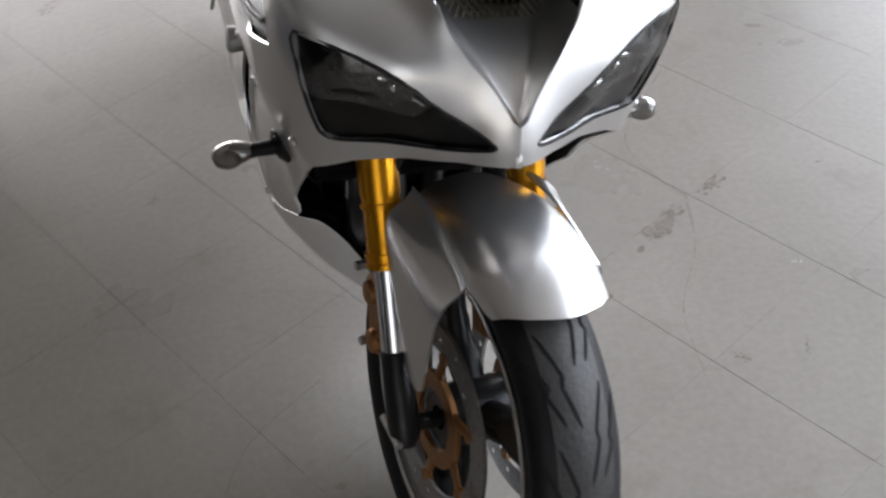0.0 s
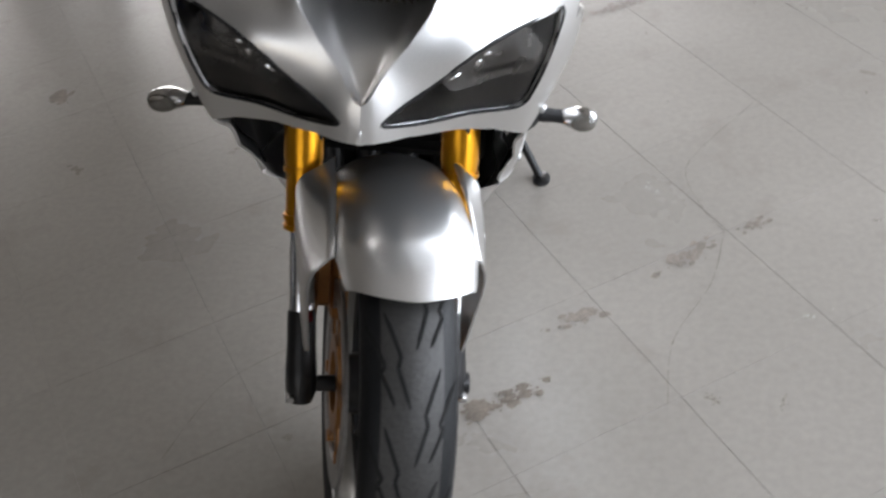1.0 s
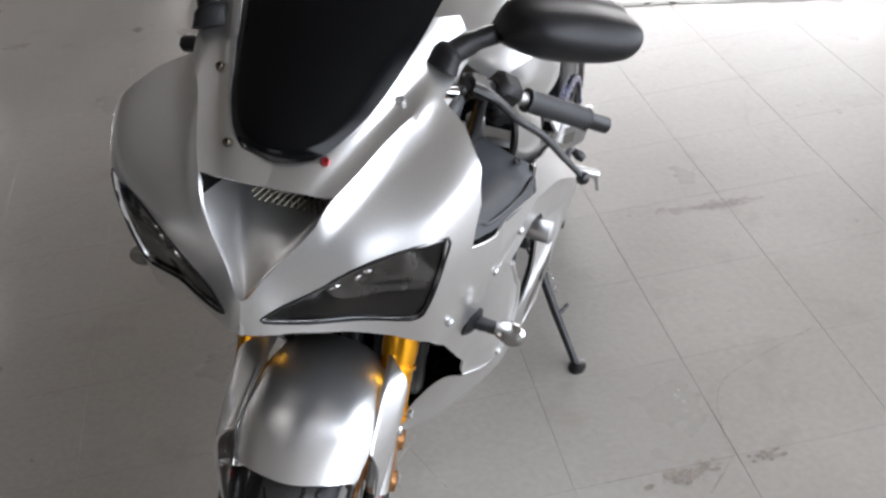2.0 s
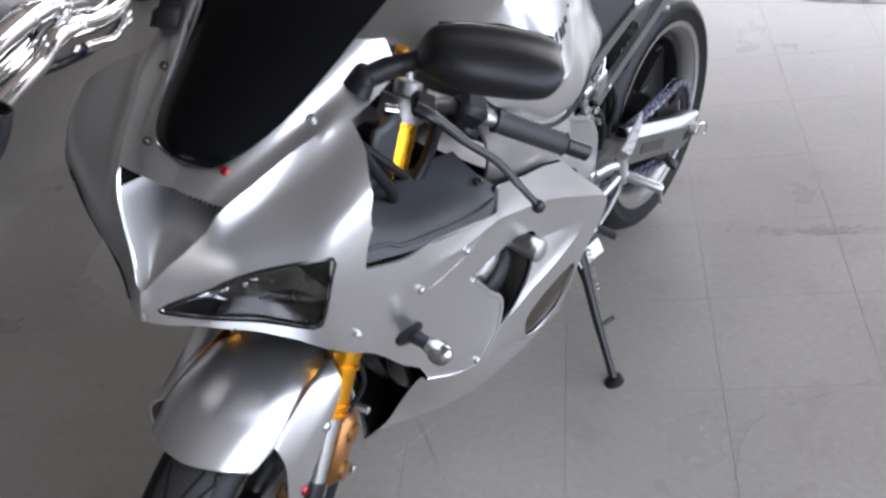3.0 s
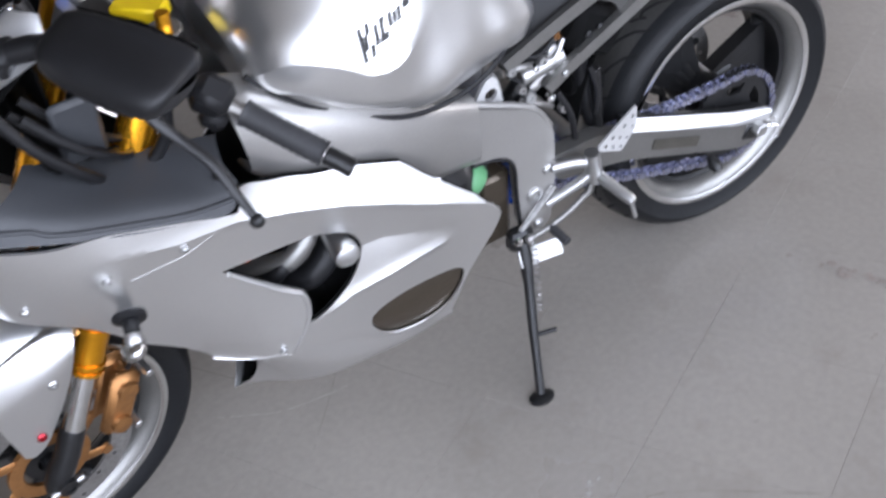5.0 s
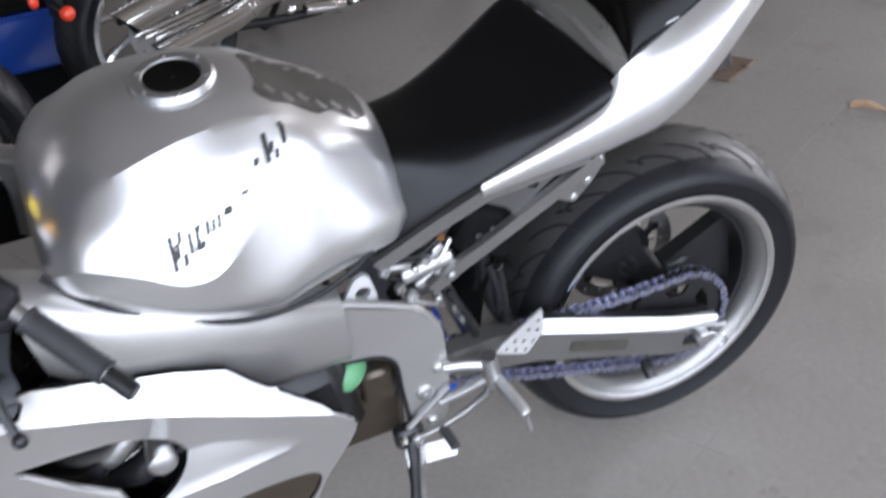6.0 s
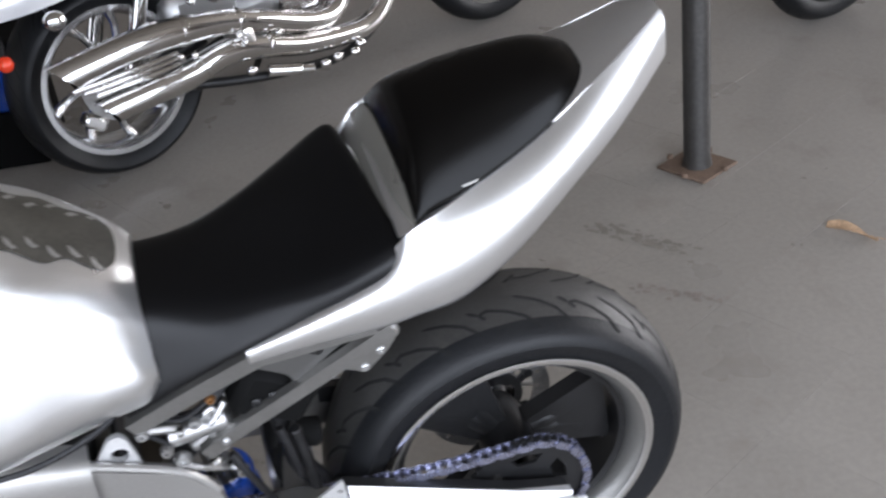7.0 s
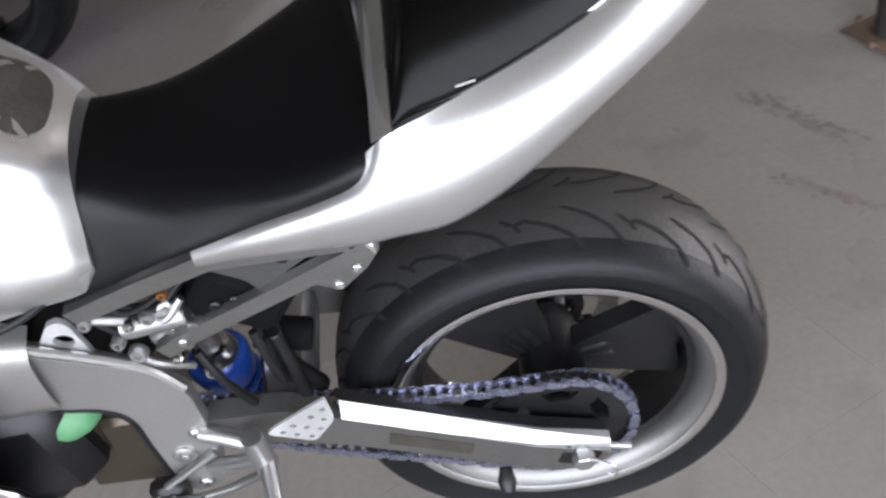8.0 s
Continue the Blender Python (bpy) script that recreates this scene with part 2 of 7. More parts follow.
def fill(outline, holes=(), step=0.0, lines=()):
    """Triangles over a 2D outline with holes, with inner points on a grid of that step."""
    from mathutils.geometry import delaunay_2d_cdt
    loops = [[(float(a), float(b)) for a, b in loop] for loop in (outline, *holes)]
    if step:
        loops = [divide(loop, step) for loop in loops]
    verts, edges = [], []
    for loop in loops:
        k = len(verts)
        verts += [Vector(p) for p in loop]
        edges += [(k + i, k + (i + 1) % len(loop)) for i in range(len(loop))]
    for line in lines:
        fine = []
        for a, b in zip(line, line[1:]):
            n = max(1, round(math.dist(a, b) / step))
            fine += [(a[0] + (b[0] - a[0]) * i / n, a[1] + (b[1] - a[1]) * i / n) for i in range(n)]
        fine = [p for p in fine + [tuple(line[-1])] if inside(p, loops[0]) and not any(inside(p, h) for h in loops[1:])]
        k = len(verts)
        verts += [Vector((float(p[0]), float(p[1]))) for p in fine]
        edges += [(k + i, k + i + 1) for i in range(len(fine) - 1) if math.dist(fine[i], fine[i + 1]) < 2 * step]
    if step:
        rimpts = np.array([tuple(v) for v in verts])
        lo, hi = rimpts.min(0), rimpts.max(0)
        row = 0
        for y in np.arange(lo[1] + step / 2, hi[1], step * 0.866):
            row += 1
            for x in np.arange(lo[0] + step * (0.25 + 0.5 * (row % 2)), hi[0], step):
                if np.min(((rimpts - (x, y)) ** 2).sum(1)) > (0.55 * step) ** 2 and inside((x, y), loops[0]) and not any(inside((x, y), h) for h in loops[1:]):
                    verts.append(Vector((x, y)))
    out, _, faces, *_ = delaunay_2d_cdt(verts, edges, [], 0, 1e-7)
    kept = []
    for f in faces:
        c = sum((out[i] for i in f), Vector((0, 0))) / len(f)
        if inside(c, loops[0]) and not any(inside(c, h) for h in loops[1:]):
            a, b, d = (out[i] for i in f[:3])
            f = tuple(f)
            kept.append(f if (b - a).cross(d - a) > 0 else tuple(reversed(f)))
    return [tuple(p) for p in out], kept


def divide(loop, step):
    out = []
    for a, b in zip(loop, loop[1:] + loop[:1]):
        n = max(1, round(math.dist(a, b) / step))
        out += [(a[0] + (b[0] - a[0]) * i / n, a[1] + (b[1] - a[1]) * i / n) for i in range(n)]
    return out


def curve(pts, n=8, closed=False):
    """A smooth line through points."""
    pts = [Vector(p) for p in pts]
    k, out = len(pts), []
    for i in range(k if closed else k - 1):
        if closed:
            p = [pts[(i + j) % k] for j in (-1, 0, 1, 2)]
        else:
            p = [pts[max(i - 1, 0)], pts[i], pts[i + 1], pts[min(i + 2, k - 1)]]
        for s in range(n):
            t = s / n
            out.append(0.5 * (2 * p[1] + (p[2] - p[0]) * t + (2 * p[0] - 5 * p[1] + 4 * p[2] - p[3]) * t * t + (3 * p[1] - p[0] - 3 * p[2] + p[3]) * t ** 3))
    if not closed:
        out.append(pts[-1])
    return out


def loft(rows, nu=6, nv=6):
    """A smooth skin through rows of points."""
    fine = [curve(r, nu) for r in rows]
    cols = [curve([r[j] for r in fine], nv) for j in range(len(fine[0]))]
    g, k, m = Geo(), len(cols[0]), len(cols)
    verts = [p for c in cols for p in c]
    faces = [(j * k + i, j * k + i + 1, (j + 1) * k + i + 1, (j + 1) * k + i) for j in range(m - 1) for i in range(k - 1)]
    return g.add(verts, faces)


def thick(g, t):
    """Gives an open skin a thickness t, inwards along its normals."""
    bm = bmesh.new()
    vs = [bm.verts.new(p) for p in g.v]
    for f in g.f:
        try:
            bm.faces.new([vs[i] for i in f])
        except ValueError:
            pass
    bm.normal_update()
    k = len(g.v)
    inner = [v.co - v.normal * t for v in vs]
    bm.free()
    out = Geo()
    out.v, out.f = list(g.v) + inner, list(g.f) + [tuple(i + k for i in reversed(f)) for f in g.f]
    for a, b in rim_edges(g.f):
        out.f.append((b, a, a + k, b + k))
    return out


class Skin:
    """A smooth surface through control points: from two numbers (u, z) to a place."""

    def __init__(self, controls, ridges=(), facets=()):
        self.ridges, self.facets = [], facets
        self.uv = np.array([self.flat(p) for p in controls])
        xy = np.array([p[:2] for p in controls])
        n = len(controls)
        d = np.linalg.norm(self.uv[:, None] - self.uv[None], axis=-1)
        a = np.zeros((n + 3, n + 3))
        a[:n, :n] = self.kernel(d) + 2e-3 * np.eye(n)
        a[:n, n:], a[n:, :n] = np.c_[np.ones(n), self.uv], np.c_[np.ones(n), self.uv].T
        self.w = np.linalg.solve(a, np.r_[xy, np.zeros((3, 2))])
        self.ridges = [(np.array([self.flat(p) for p in line]), h, w) for line, h, w in ridges]

    @staticmethod
    def kernel(d):
        return d ** 2 * np.log(np.maximum(d, 1e-9))

    @staticmethod
    def flat(p):
        x, y, z = p
        return x + y - np.interp(z, [0.785, 0.83, 0.90, 0.945, 0.965, 1.0, 1.05, 1.13], [-0.118, -0.135, -0.105, -0.06, -0.032, 0.03, 0.12, 0.25]), z

    def lift(self, u, z):
        """How far the creases raise the surface there."""
        total, p = 0.0, np.array([u, z])
        for line, h, w in self.ridges:
            best, at = 9.0, 0.0
            for i in range(len(line) - 1):
                a, d = line[i], line[i + 1] - line[i]
                t = float(np.clip((p - a) @ d / (d @ d), 0, 1))
                away = float(np.linalg.norm(p - a - t * d))
                if away < best:
                    best, at = away, (i + t) / (len(line) - 1)
            if best < w:
                total += h * (1 - best / w) ** 1.3 * min(1.0, 5 * at + 0.15, 5 * (1 - at) + 0.15)
        return total

    def place(self, u, z):
        p = self.base(u, z)
        up = self.lift(u, z) if self.ridges else 0.0
        if up:
            n = (self.base(u + 0.004, z) - p).cross(self.base(u, z + 0.004) - p).normalized()
            p = p + n * (up if n.x >= 0 else -up)
        return p

    def flank(self, y, z):
        """How far out the flat facets of the flank stand."""
        ys = [f[0] for f in self.facets]
        zs = [np.interp(y, ys, [f[1][k][0] for f in self.facets]) for k in range(6)]
        xs = [np.interp(y, ys, [f[1][k][1] for f in self.facets]) for k in range(6)]
        return float(np.interp(z, zs[::-1], xs[::-1]))

    def base(self, u, z):
        p = self.smooth(u, z)
        if not self.facets or p.y < 0.06 or z < 0.36 or z > 0.89:
            return p
        shift = u + np.interp(z, [0.785, 0.83, 0.90, 0.945, 0.965, 1.0, 1.05, 1.13], [-0.118, -0.135, -0.105, -0.06, -0.032, 0.03, 0.12, 0.25])
        y = p.y
        for _ in range(8):
            y = shift - self.flank(y, z)

        def ease(t):
            t = min(1.0, max(0.0, t))
            return t * t * (3 - 2 * t)
        w = ease((p.y - 0.08) / 0.10) * ease((z - 0.37) / 0.06) * (1 - ease((z - 0.83) / 0.05))
        return p.lerp(Vector((self.flank(y, z), y, z)), w)

    def smooth(self, u, z):
        k = self.kernel(np.hypot(self.uv[:, 0] - u, self.uv[:, 1] - z))
        x, y = np.r_[k, 1, u, z] @ self.w
        return Vector((x, y, z))

    def sheet(self, outline, holes=(), step=0.012):
        flat, faces = fill([self.flat(p) for p in outline], [[self.flat(p) for p in h] for h in holes], step, [list(line) for line, h, w in self.ridges])
        g = Geo()
        g.v, g.f = [self.place(*p) for p in flat], faces
        return g


def mesh_of(name, g, material, smooth=38, weld=True):
    me = bpy.data.meshes.new(name)
    bm = bmesh.new()
    vs = [bm.verts.new(p) for p in g.v]
    for f in g.f:
        try:
            bm.faces.new([vs[i] for i in f])
        except ValueError:
            pass
    if weld:
        bmesh.ops.remove_doubles(bm, verts=bm.verts, dist=1e-5)
        bmesh.ops.recalc_face_normals(bm, faces=bm.faces)
    bm.to_mesh(me)
    bm.free()
    me.materials.append(material)
    me.polygons.foreach_set("use_smooth", [True] * len(me.polygons))
    me.set_sharp_from_angle(angle=radians(smooth))
    return me


def part(name, g, material, parent=None, label="", smooth=38, weld=True):
    ob = new(name, mesh_of(name, g, material, smooth, weld))
    ob.parent = parent
    return tagged(ob, label)


def thing(name, label, category, m=None, group="", kind=""):
    ob = new(name)
    ob.empty_display_size = 0.1
    if m is not None:
        ob.matrix_world = m
    return tagged(ob, label, category, group, kind)


def rounded(pts, r, n=4):
    """A 2D outline with its corners rounded."""
    out = []
    k = len(pts)
    for i in range(k):
        p, a, b = Vector(pts[i]), Vector(pts[i - 1]), Vector(pts[(i + 1) % k])
        ra = min(r, 0.45 * (a - p).length, 0.45 * (b - p).length)
        s, e = p + (a - p).normalized() * ra, p + (b - p).normalized() * ra
        for j in range(n + 1):
            t = j / n
            out.append(tuple((1 - t) ** 2 * s + 2 * t * (1 - t) * p + t * t * e))
    return out


SIDE = Matrix(((0, 0, 1, 0), (1, 0, 0, 0), (0, 1, 0, 0), (0, 0, 0, 1)))  # plate in the bike's y, z plane, depth along x


def side_at(x):
    return Matrix.Translation((x, 0, 0)) @ SIDE


# ---------------------------------------------------------------- the hall
def slab(name, c, s, material, label, category):
    g = Geo().box(c, s, bevel=0.003)
    return tagged(part(name, g, material), label, category, kind="structure")


X0, X1, Y0, Y1, H = -9.0, 4.6, -8.8, 11.0, 4.6
ground = part("ground", Geo().add([(-400, -400, -0.36), (400, -400, -0.36), (400, 400, -0.36), (-400, 400, -0.36)], [(0, 1, 2, 3)]), TARMAC)
tagged(ground, "pale concrete yard outside the hall", "ground", kind="structure")
slab("ceiling", ((X0 + X1) / 2, (Y0 + Y1) / 2, H + 0.1), (X1 - X0 + 0.5, Y1 - Y0 + 0.5, 0.2), HALL_ROOF, "dull brown-grey hall ceiling", "ceiling")
slab("wall_west", (X0 - 0.1, (Y0 + Y1) / 2, H / 2 - 0.1), (0.2, Y1 - Y0, H + 0.18), HALL_WALL, "grubby painted hall wall", "wall")


def wall_with_gate(name, a, b, gate, top, axis, at=Y0 - 0.1):
    """A wall along x or y with one gateway through it."""
    g = Geo()
    outline = [(a, -0.2), (gate[0], -0.2), (gate[0], top), (gate[1], top), (gate[1], -0.2), (b, -0.2), (b, H), (a, H)]
    place = {"x": Matrix.Translation((0, at, 0)) @ Matrix(((1, 0, 0, 0), (0, 0, 1, 0), (0, 1, 0, 0), (0, 0, 0, 1))),
             "y": Matrix.Translation((X1 + 0.1, 0, 0)) @ SIDE}[axis]
    g.plate(outline, 0.2, place)
    return tagged(part(name, g, HALL_WALL, smooth=20), "painted hall wall with an open gateway", "wall", kind="structure")


wall_with_gate("wall_east", Y0, Y1, (-4.4, 6.95), 4.05, "y")
# the north and south gateways are unseen, added along with their fill lamps
wall_with_gate("wall_north", X0 - 0.2, X1 + 0.2, (-7.0, 1.2), 3.8, "x", Y1 + 0.1)
wall_with_gate("wall_south", X0 - 0.2, X1 + 0.2, (-4.2, 0.2), 3.5, "x")

floor_base = slab("floor", ((X0 + X1) / 2, (Y0 + Y1) / 2, -0.0893), (X1 - X0 + 0.4, Y1 - Y0 + 0.4, 0.2), JOINT, "worn grey vinyl tile floor with stains", "floor")


# ---------------------------------------------------------------- the sports motorcycle
bike = thing("motorcycle", "silver sports motorcycle with gold fork leaning on its side stand", "motorcycle", pose(0.005, 0, 0, 0, 10, 1.6))
AXIS = Vector((0, 0.4226, 0.9063))
FORK_SHIFT = 0.010
STEER = Matrix.Translation((FORK_SHIFT, 0.313, 0.9)) @ Matrix.Rotation(radians(11.5), 4, AXIS) @ Matrix.Translation((0, -0.313, -0.9))
UNSTEER = STEER.inverted()
FRONT_HUB, REAR_HUB = Vector((0, -0.045, 0.296)), Vector((-0.015, 1.366, 0.318))



def right(g):
    """The fairing's right half: the mirrored left, set slightly ahead and wider."""
    g = g.mirrored()
    for p in g.v:
        k = max(0.0, -p.x)
        p.x, p.y, p.z = p.x * 1.04, p.y - 0.15 * k, p.z + 0.03 * k
    return g


# -- fairing skin, left half, as places on the bike
NOSE_FORM = [
    (0, -0.142, 0.785), (0, -0.140, 0.82), (0, -0.06, 0.945), (0, -0.032, 0.965), (0, 0.03, 1.0), (0, 0.12, 1.05),
    (0.03, -0.130, 0.803), (0.03, -0.108, 0.86), (0.076, -0.045, 0.937), (0.061, -0.024, 0.97), (0.107, 0.089, 1.012), (0.045, -0.007, 0.985),
    (0.12, 0.135, 1.07), (0.15, 0.14, 1.045), (0.158, 0.105, 1.014), (0.175, 0.19, 1.045), (0.230, 0.053, 0.964), (0.218, 0.018, 0.945), (0.20, 0.08, 0.996),
    (0.233, 0.028, 0.86), (0.211, -0.009, 0.893), (0.12, -0.083, 0.871), (0.185, -0.012, 0.772), (0.12, -0.05, 0.785)]
CHEEK_FORM = [
    (0.215, 0.02, 0.80), (0.05, -0.105, 0.780), (0.10, -0.055, 0.757), (0.15, -0.012, 0.727), (0.19, 0.02, 0.70),
    (0.207, 0.039, 0.728), (0.243, 0.137, 0.747), (0.244, 0.248, 0.748), (0.245, 0.323, 0.762), (0.229, 0.343, 0.812),
    (0.225, 0.296, 0.66), (0.224, 0.388, 0.784), (0.214, 0.58, 0.705), (0.222, 0.74, 0.560), (0.246, 0.333, 0.752), (0.248, 0.509, 0.683), (0.242, 0.732, 0.542)]
SIDE_FORM = [
    (0.188, 0.10, 0.64), (0.212, 0.13, 0.675), (0.182, 0.22, 0.51), (0.210, 0.25, 0.58), (0.158, 0.268, 0.433), (0.125, 0.265, 0.30),
    (0.06, 0.29, 0.17), (0.012, 0.305, 0.115), (0.012, 0.44, 0.118), (0.09, 0.50, 0.19), (0.15, 0.56, 0.25), (0.205, 0.655, 0.31), (0.196, 0.58, 0.312),
    (0.206, 0.352, 0.429), (0.145, 0.38, 0.28), (0.216, 0.503, 0.393), (0.214, 0.554, 0.337), (0.186, 0.47, 0.33),
    (0.216, 0.656, 0.41), (0.228, 0.70, 0.47), (0.220, 0.41, 0.47), (0.225, 0.60, 0.53), (0.233, 0.55, 0.60), (0.238, 0.66, 0.58), (0.236, 0.645, 0.545), (0.228, 0.42, 0.66)]
CONTROLS = NOSE_FORM + CHEEK_FORM + SIDE_FORM
# the flank: for each station along the bike six (height, half-width) places, from the top edge down
FLANK_FORE = [
    (0.10, [(0.86, 0.236), (0.790, 0.232), (0.675, 0.206), (0.64, 0.191), (0.57, 0.173), (0.50, 0.16)]),
    (0.164, [(0.82, 0.239), (0.778, 0.243), (0.67, 0.219), (0.57, 0.194), (0.50, 0.175), (0.45, 0.158)]),
    (0.24, [(0.80, 0.241), (0.763, 0.2455), (0.66, 0.225), (0.58, 0.210), (0.50, 0.189), (0.43, 0.163)]),
    (0.326, [(0.775, 0.2445), (0.757, 0.246), (0.66, 0.228), (0.56, 0.220), (0.47, 0.211), (0.40, 0.197)]),
    (0.36, [(0.80, 0.230), (0.745, 0.2465), (0.66, 0.229), (0.56, 0.220), (0.46, 0.214), (0.40, 0.203)]),
    (0.41, [(0.775, 0.224), (0.728, 0.2475), (0.655, 0.229), (0.58, 0.219), (0.465, 0.219), (0.40, 0.209)])]
FLANK_AFT = [
    (0.474, [(0.75, 0.220), (0.702, 0.2485), (0.635, 0.230), (0.58, 0.219), (0.503, 0.230), (0.40, 0.214)]),
    (0.54, [(0.725, 0.217), (0.668, 0.249), (0.620, 0.235), (0.575, 0.222), (0.512, 0.2345), (0.40, 0.216)]),
    (0.616, [(0.69, 0.216), (0.623, 0.247), (0.590, 0.241), (0.555, 0.233), (0.521, 0.2335), (0.40, 0.217)]),
    (0.66, [(0.655, 0.219), (0.598, 0.2455), (0.57, 0.2415), (0.545, 0.237), (0.521, 0.232), (0.40, 0.216)]),
    (0.73, [(0.59, 0.224), (0.556, 0.243), (0.545, 0.2415), (0.535, 0.240), (0.52, 0.237), (0.45, 0.226)])]
FLANK = FLANK_FORE + FLANK_AFT


def flank_line(k, a, b):
    return [[(row[k][1], y, row[k][0]) for y, row in FLANK if a <= y <= b]]


CREST, LOWER_CREST, SCOOP = flank_line(1, 0.15, 0.75), flank_line(4, 0.40, 0.70), flank_line(3, 0.40, 0.67)
SHOULDER_CREST = [((0.050, -0.076, 0.905), (0.080, -0.04, 0.94), (0.108, 0.025, 0.975), (0.132, 0.062, 0.995), (0.160, 0.10, 1.016))]
RIDGES = [(CREST[0], 0.0025, 0.016), (LOWER_CREST[0], 0.004, 0.014), (SCOOP[0], -0.001, 0.02), (SHOULDER_CREST[0], 0.010, 0.032)]
skin = Skin(CONTROLS, RIDGES, FLANK)
RAM = [(0, -0.137, 0.826), (0.020, -0.118, 0.852), (0.046, -0.096, 0.882), (0.066, -0.07, 0.912), (0.076, -0.045, 0.937), (0.040, -0.050, 0.943), (0, -0.058, 0.944)]
SCREEN_EDGE = [(0, -0.032, 0.963), (0.040, -0.022, 0.970), (0.066, 0.000, 0.983), (0.084, 0.035, 1.0), (0.092, 0.06, 1.013), (0.10, 0.10, 1.037), (0.118, 0.135, 1.068), (0.13, 0.16, 1.088)]
LIGHT = [(0.022, -0.128, 0.800), (0.028, -0.126, 0.808), (0.07, -0.108, 0.832), (0.12, -0.083, 0.868), (0.17, -0.045, 0.888), (0.209, -0.009, 0.895), (0.205, -0.009, 0.86),
         (0.192, -0.008, 0.81), (0.190, -0.008, 0.778), (0.184, -0.010, 0.766), (0.168, -0.018, 0.761), (0.12, -0.047, 0.769), (0.07, -0.087, 0.781), (0.035, -0.120, 0.794)]
FRONT_LOW = [(0, -0.142, 0.781), (0.025, -0.128, 0.778), (0.05, -0.105, 0.771), (0.10, -0.057, 0.750), (0.15, -0.012, 0.727), (0.19, 0.02, 0.70)]
SEAM = [(0.207, 0.035, 0.728), (0.215, 0.03, 0.79), (0.233, 0.028, 0.86)]
WINDOW_FRONT = [(0.236, 0.042, 0.92), (0.230, 0.053, 0.964), (0.20, 0.08, 0.996), (0.158, 0.105, 1.014)]
nose_half = skin.sheet(FRONT_LOW + SEAM + WINDOW_FRONT + [(0.172, 0.19, 1.05), (0.150, 0.195, 1.085)] + list(reversed(SCREEN_EDGE)) + list(reversed(RAM)), [LIGHT], 0.009)
for p in nose_half.v:
    if abs(p.x) < 0.006 and p.z < 1.0:
        p.x = 0
nose_cowl = part("nose_cowl", thick(nose_half, 0.004).join(right(thick(nose_half, 0.004))), SILVER, bike)

# -- side fairings with the cooling vent and the oval port
VENT = [(0.225, 0.292, 0.662), (0.225, 0.36, 0.660), (0.226, 0.43, 0.655), (0.224, 0.485, 0.628), (0.222, 0.502, 0.585), (0.222, 0.490, 0.540), (0.219, 0.455, 0.500),
        (0.215, 0.403, 0.468), (0.217, 0.408, 0.51), (0.219, 0.400, 0.543), (0.221, 0.372, 0.570), (0.223, 0.33, 0.62)]
OVAL = [(0.217, 0.503, 0.412), (0.216, 0.505, 0.372), (0.214, 0.525, 0.336), (0.212, 0.56, 0.322), (0.212, 0.605, 0.328), (0.214, 0.648, 0.352), (0.214, 0.676, 0.398), (0.214, 0.672, 0.428), (0.216, 0.62, 0.440), (0.218, 0.55, 0.436)]
VENT = VENT[:2] + curve(VENT[2:9], 3) + VENT[9:]
OVAL = curve(OVAL, 3, True)
BREAK = [(0.165, 0.262, 0.44), (0.186, 0.315, 0.415), (0.203, 0.37, 0.395), (0.208, 0.46, 0.355), (0.200, 0.55, 0.308), (0.200, 0.60, 0.304), (0.203, 0.655, 0.310)]
side_outline = list(reversed(SEAM)) + [(0.19, 0.02, 0.70), (0.186, 0.09, 0.642), (0.182, 0.22, 0.507), *[(x, y, z + 0.010) for x, y, z in BREAK], (0.212, 0.69, 0.405), (0.232, 0.727, 0.487), (0.236, 0.738, 0.515), (0.236, 0.740, 0.538), (0.230, 0.732, 0.560), (0.219, 0.712, 0.592),
    (0.216, 0.585, 0.703), (0.219, 0.52, 0.731), (0.220, 0.45, 0.757), (0.224, 0.388, 0.784), (0.228, 0.35, 0.802), (0.244, 0.33, 0.768), (0.243, 0.30, 0.775), (0.240, 0.16, 0.82)]
side_left = skin.sheet(side_outline, [VENT, OVAL], 0.009)
fairing_left = part("side_fairing", thick(side_left, 0.004), SILVER, bike, smooth=26)
fairing_right = part("side_fairing", right(thick(side_left, 0.004)), SILVER, bike, smooth=26)
# the belly turns sharply inwards below the flank and meets its other half under the engine
KEEL = [[(0.140, 0.285, 0.400), (0.100, 0.320, 0.330), (0.060, 0.340, 0.250), (0.030, 0.330, 0.180), (0, 0.300, 0.140)],
        [(0.165, 0.335, 0.368), (0.128, 0.352, 0.300), (0.085, 0.365, 0.225), (0.045, 0.362, 0.165), (0, 0.345, 0.130)],
        [(0.185, 0.385, 0.345), (0.150, 0.395, 0.275), (0.105, 0.400, 0.205), (0.055, 0.400, 0.155), (0, 0.395, 0.128)],
        [(0.192, 0.460, 0.312), (0.160, 0.462, 0.252), (0.115, 0.465, 0.195), (0.058, 0.465, 0.155), (0, 0.465, 0.135)],
        [(0.186, 0.550, 0.278), (0.158, 0.550, 0.242), (0.115, 0.550, 0.208), (0.058, 0.550, 0.185), (0, 0.550, 0.175)],
        [(0.188, 0.600, 0.280), (0.160, 0.600, 0.252), (0.115, 0.600, 0.228), (0.058, 0.600, 0.212), (0, 0.600, 0.205)],
        [(0.190, 0.650, 0.292), (0.160, 0.648, 0.275), (0.115, 0.645, 0.262), (0.058, 0.640, 0.252), (0, 0.640, 0.250)]]
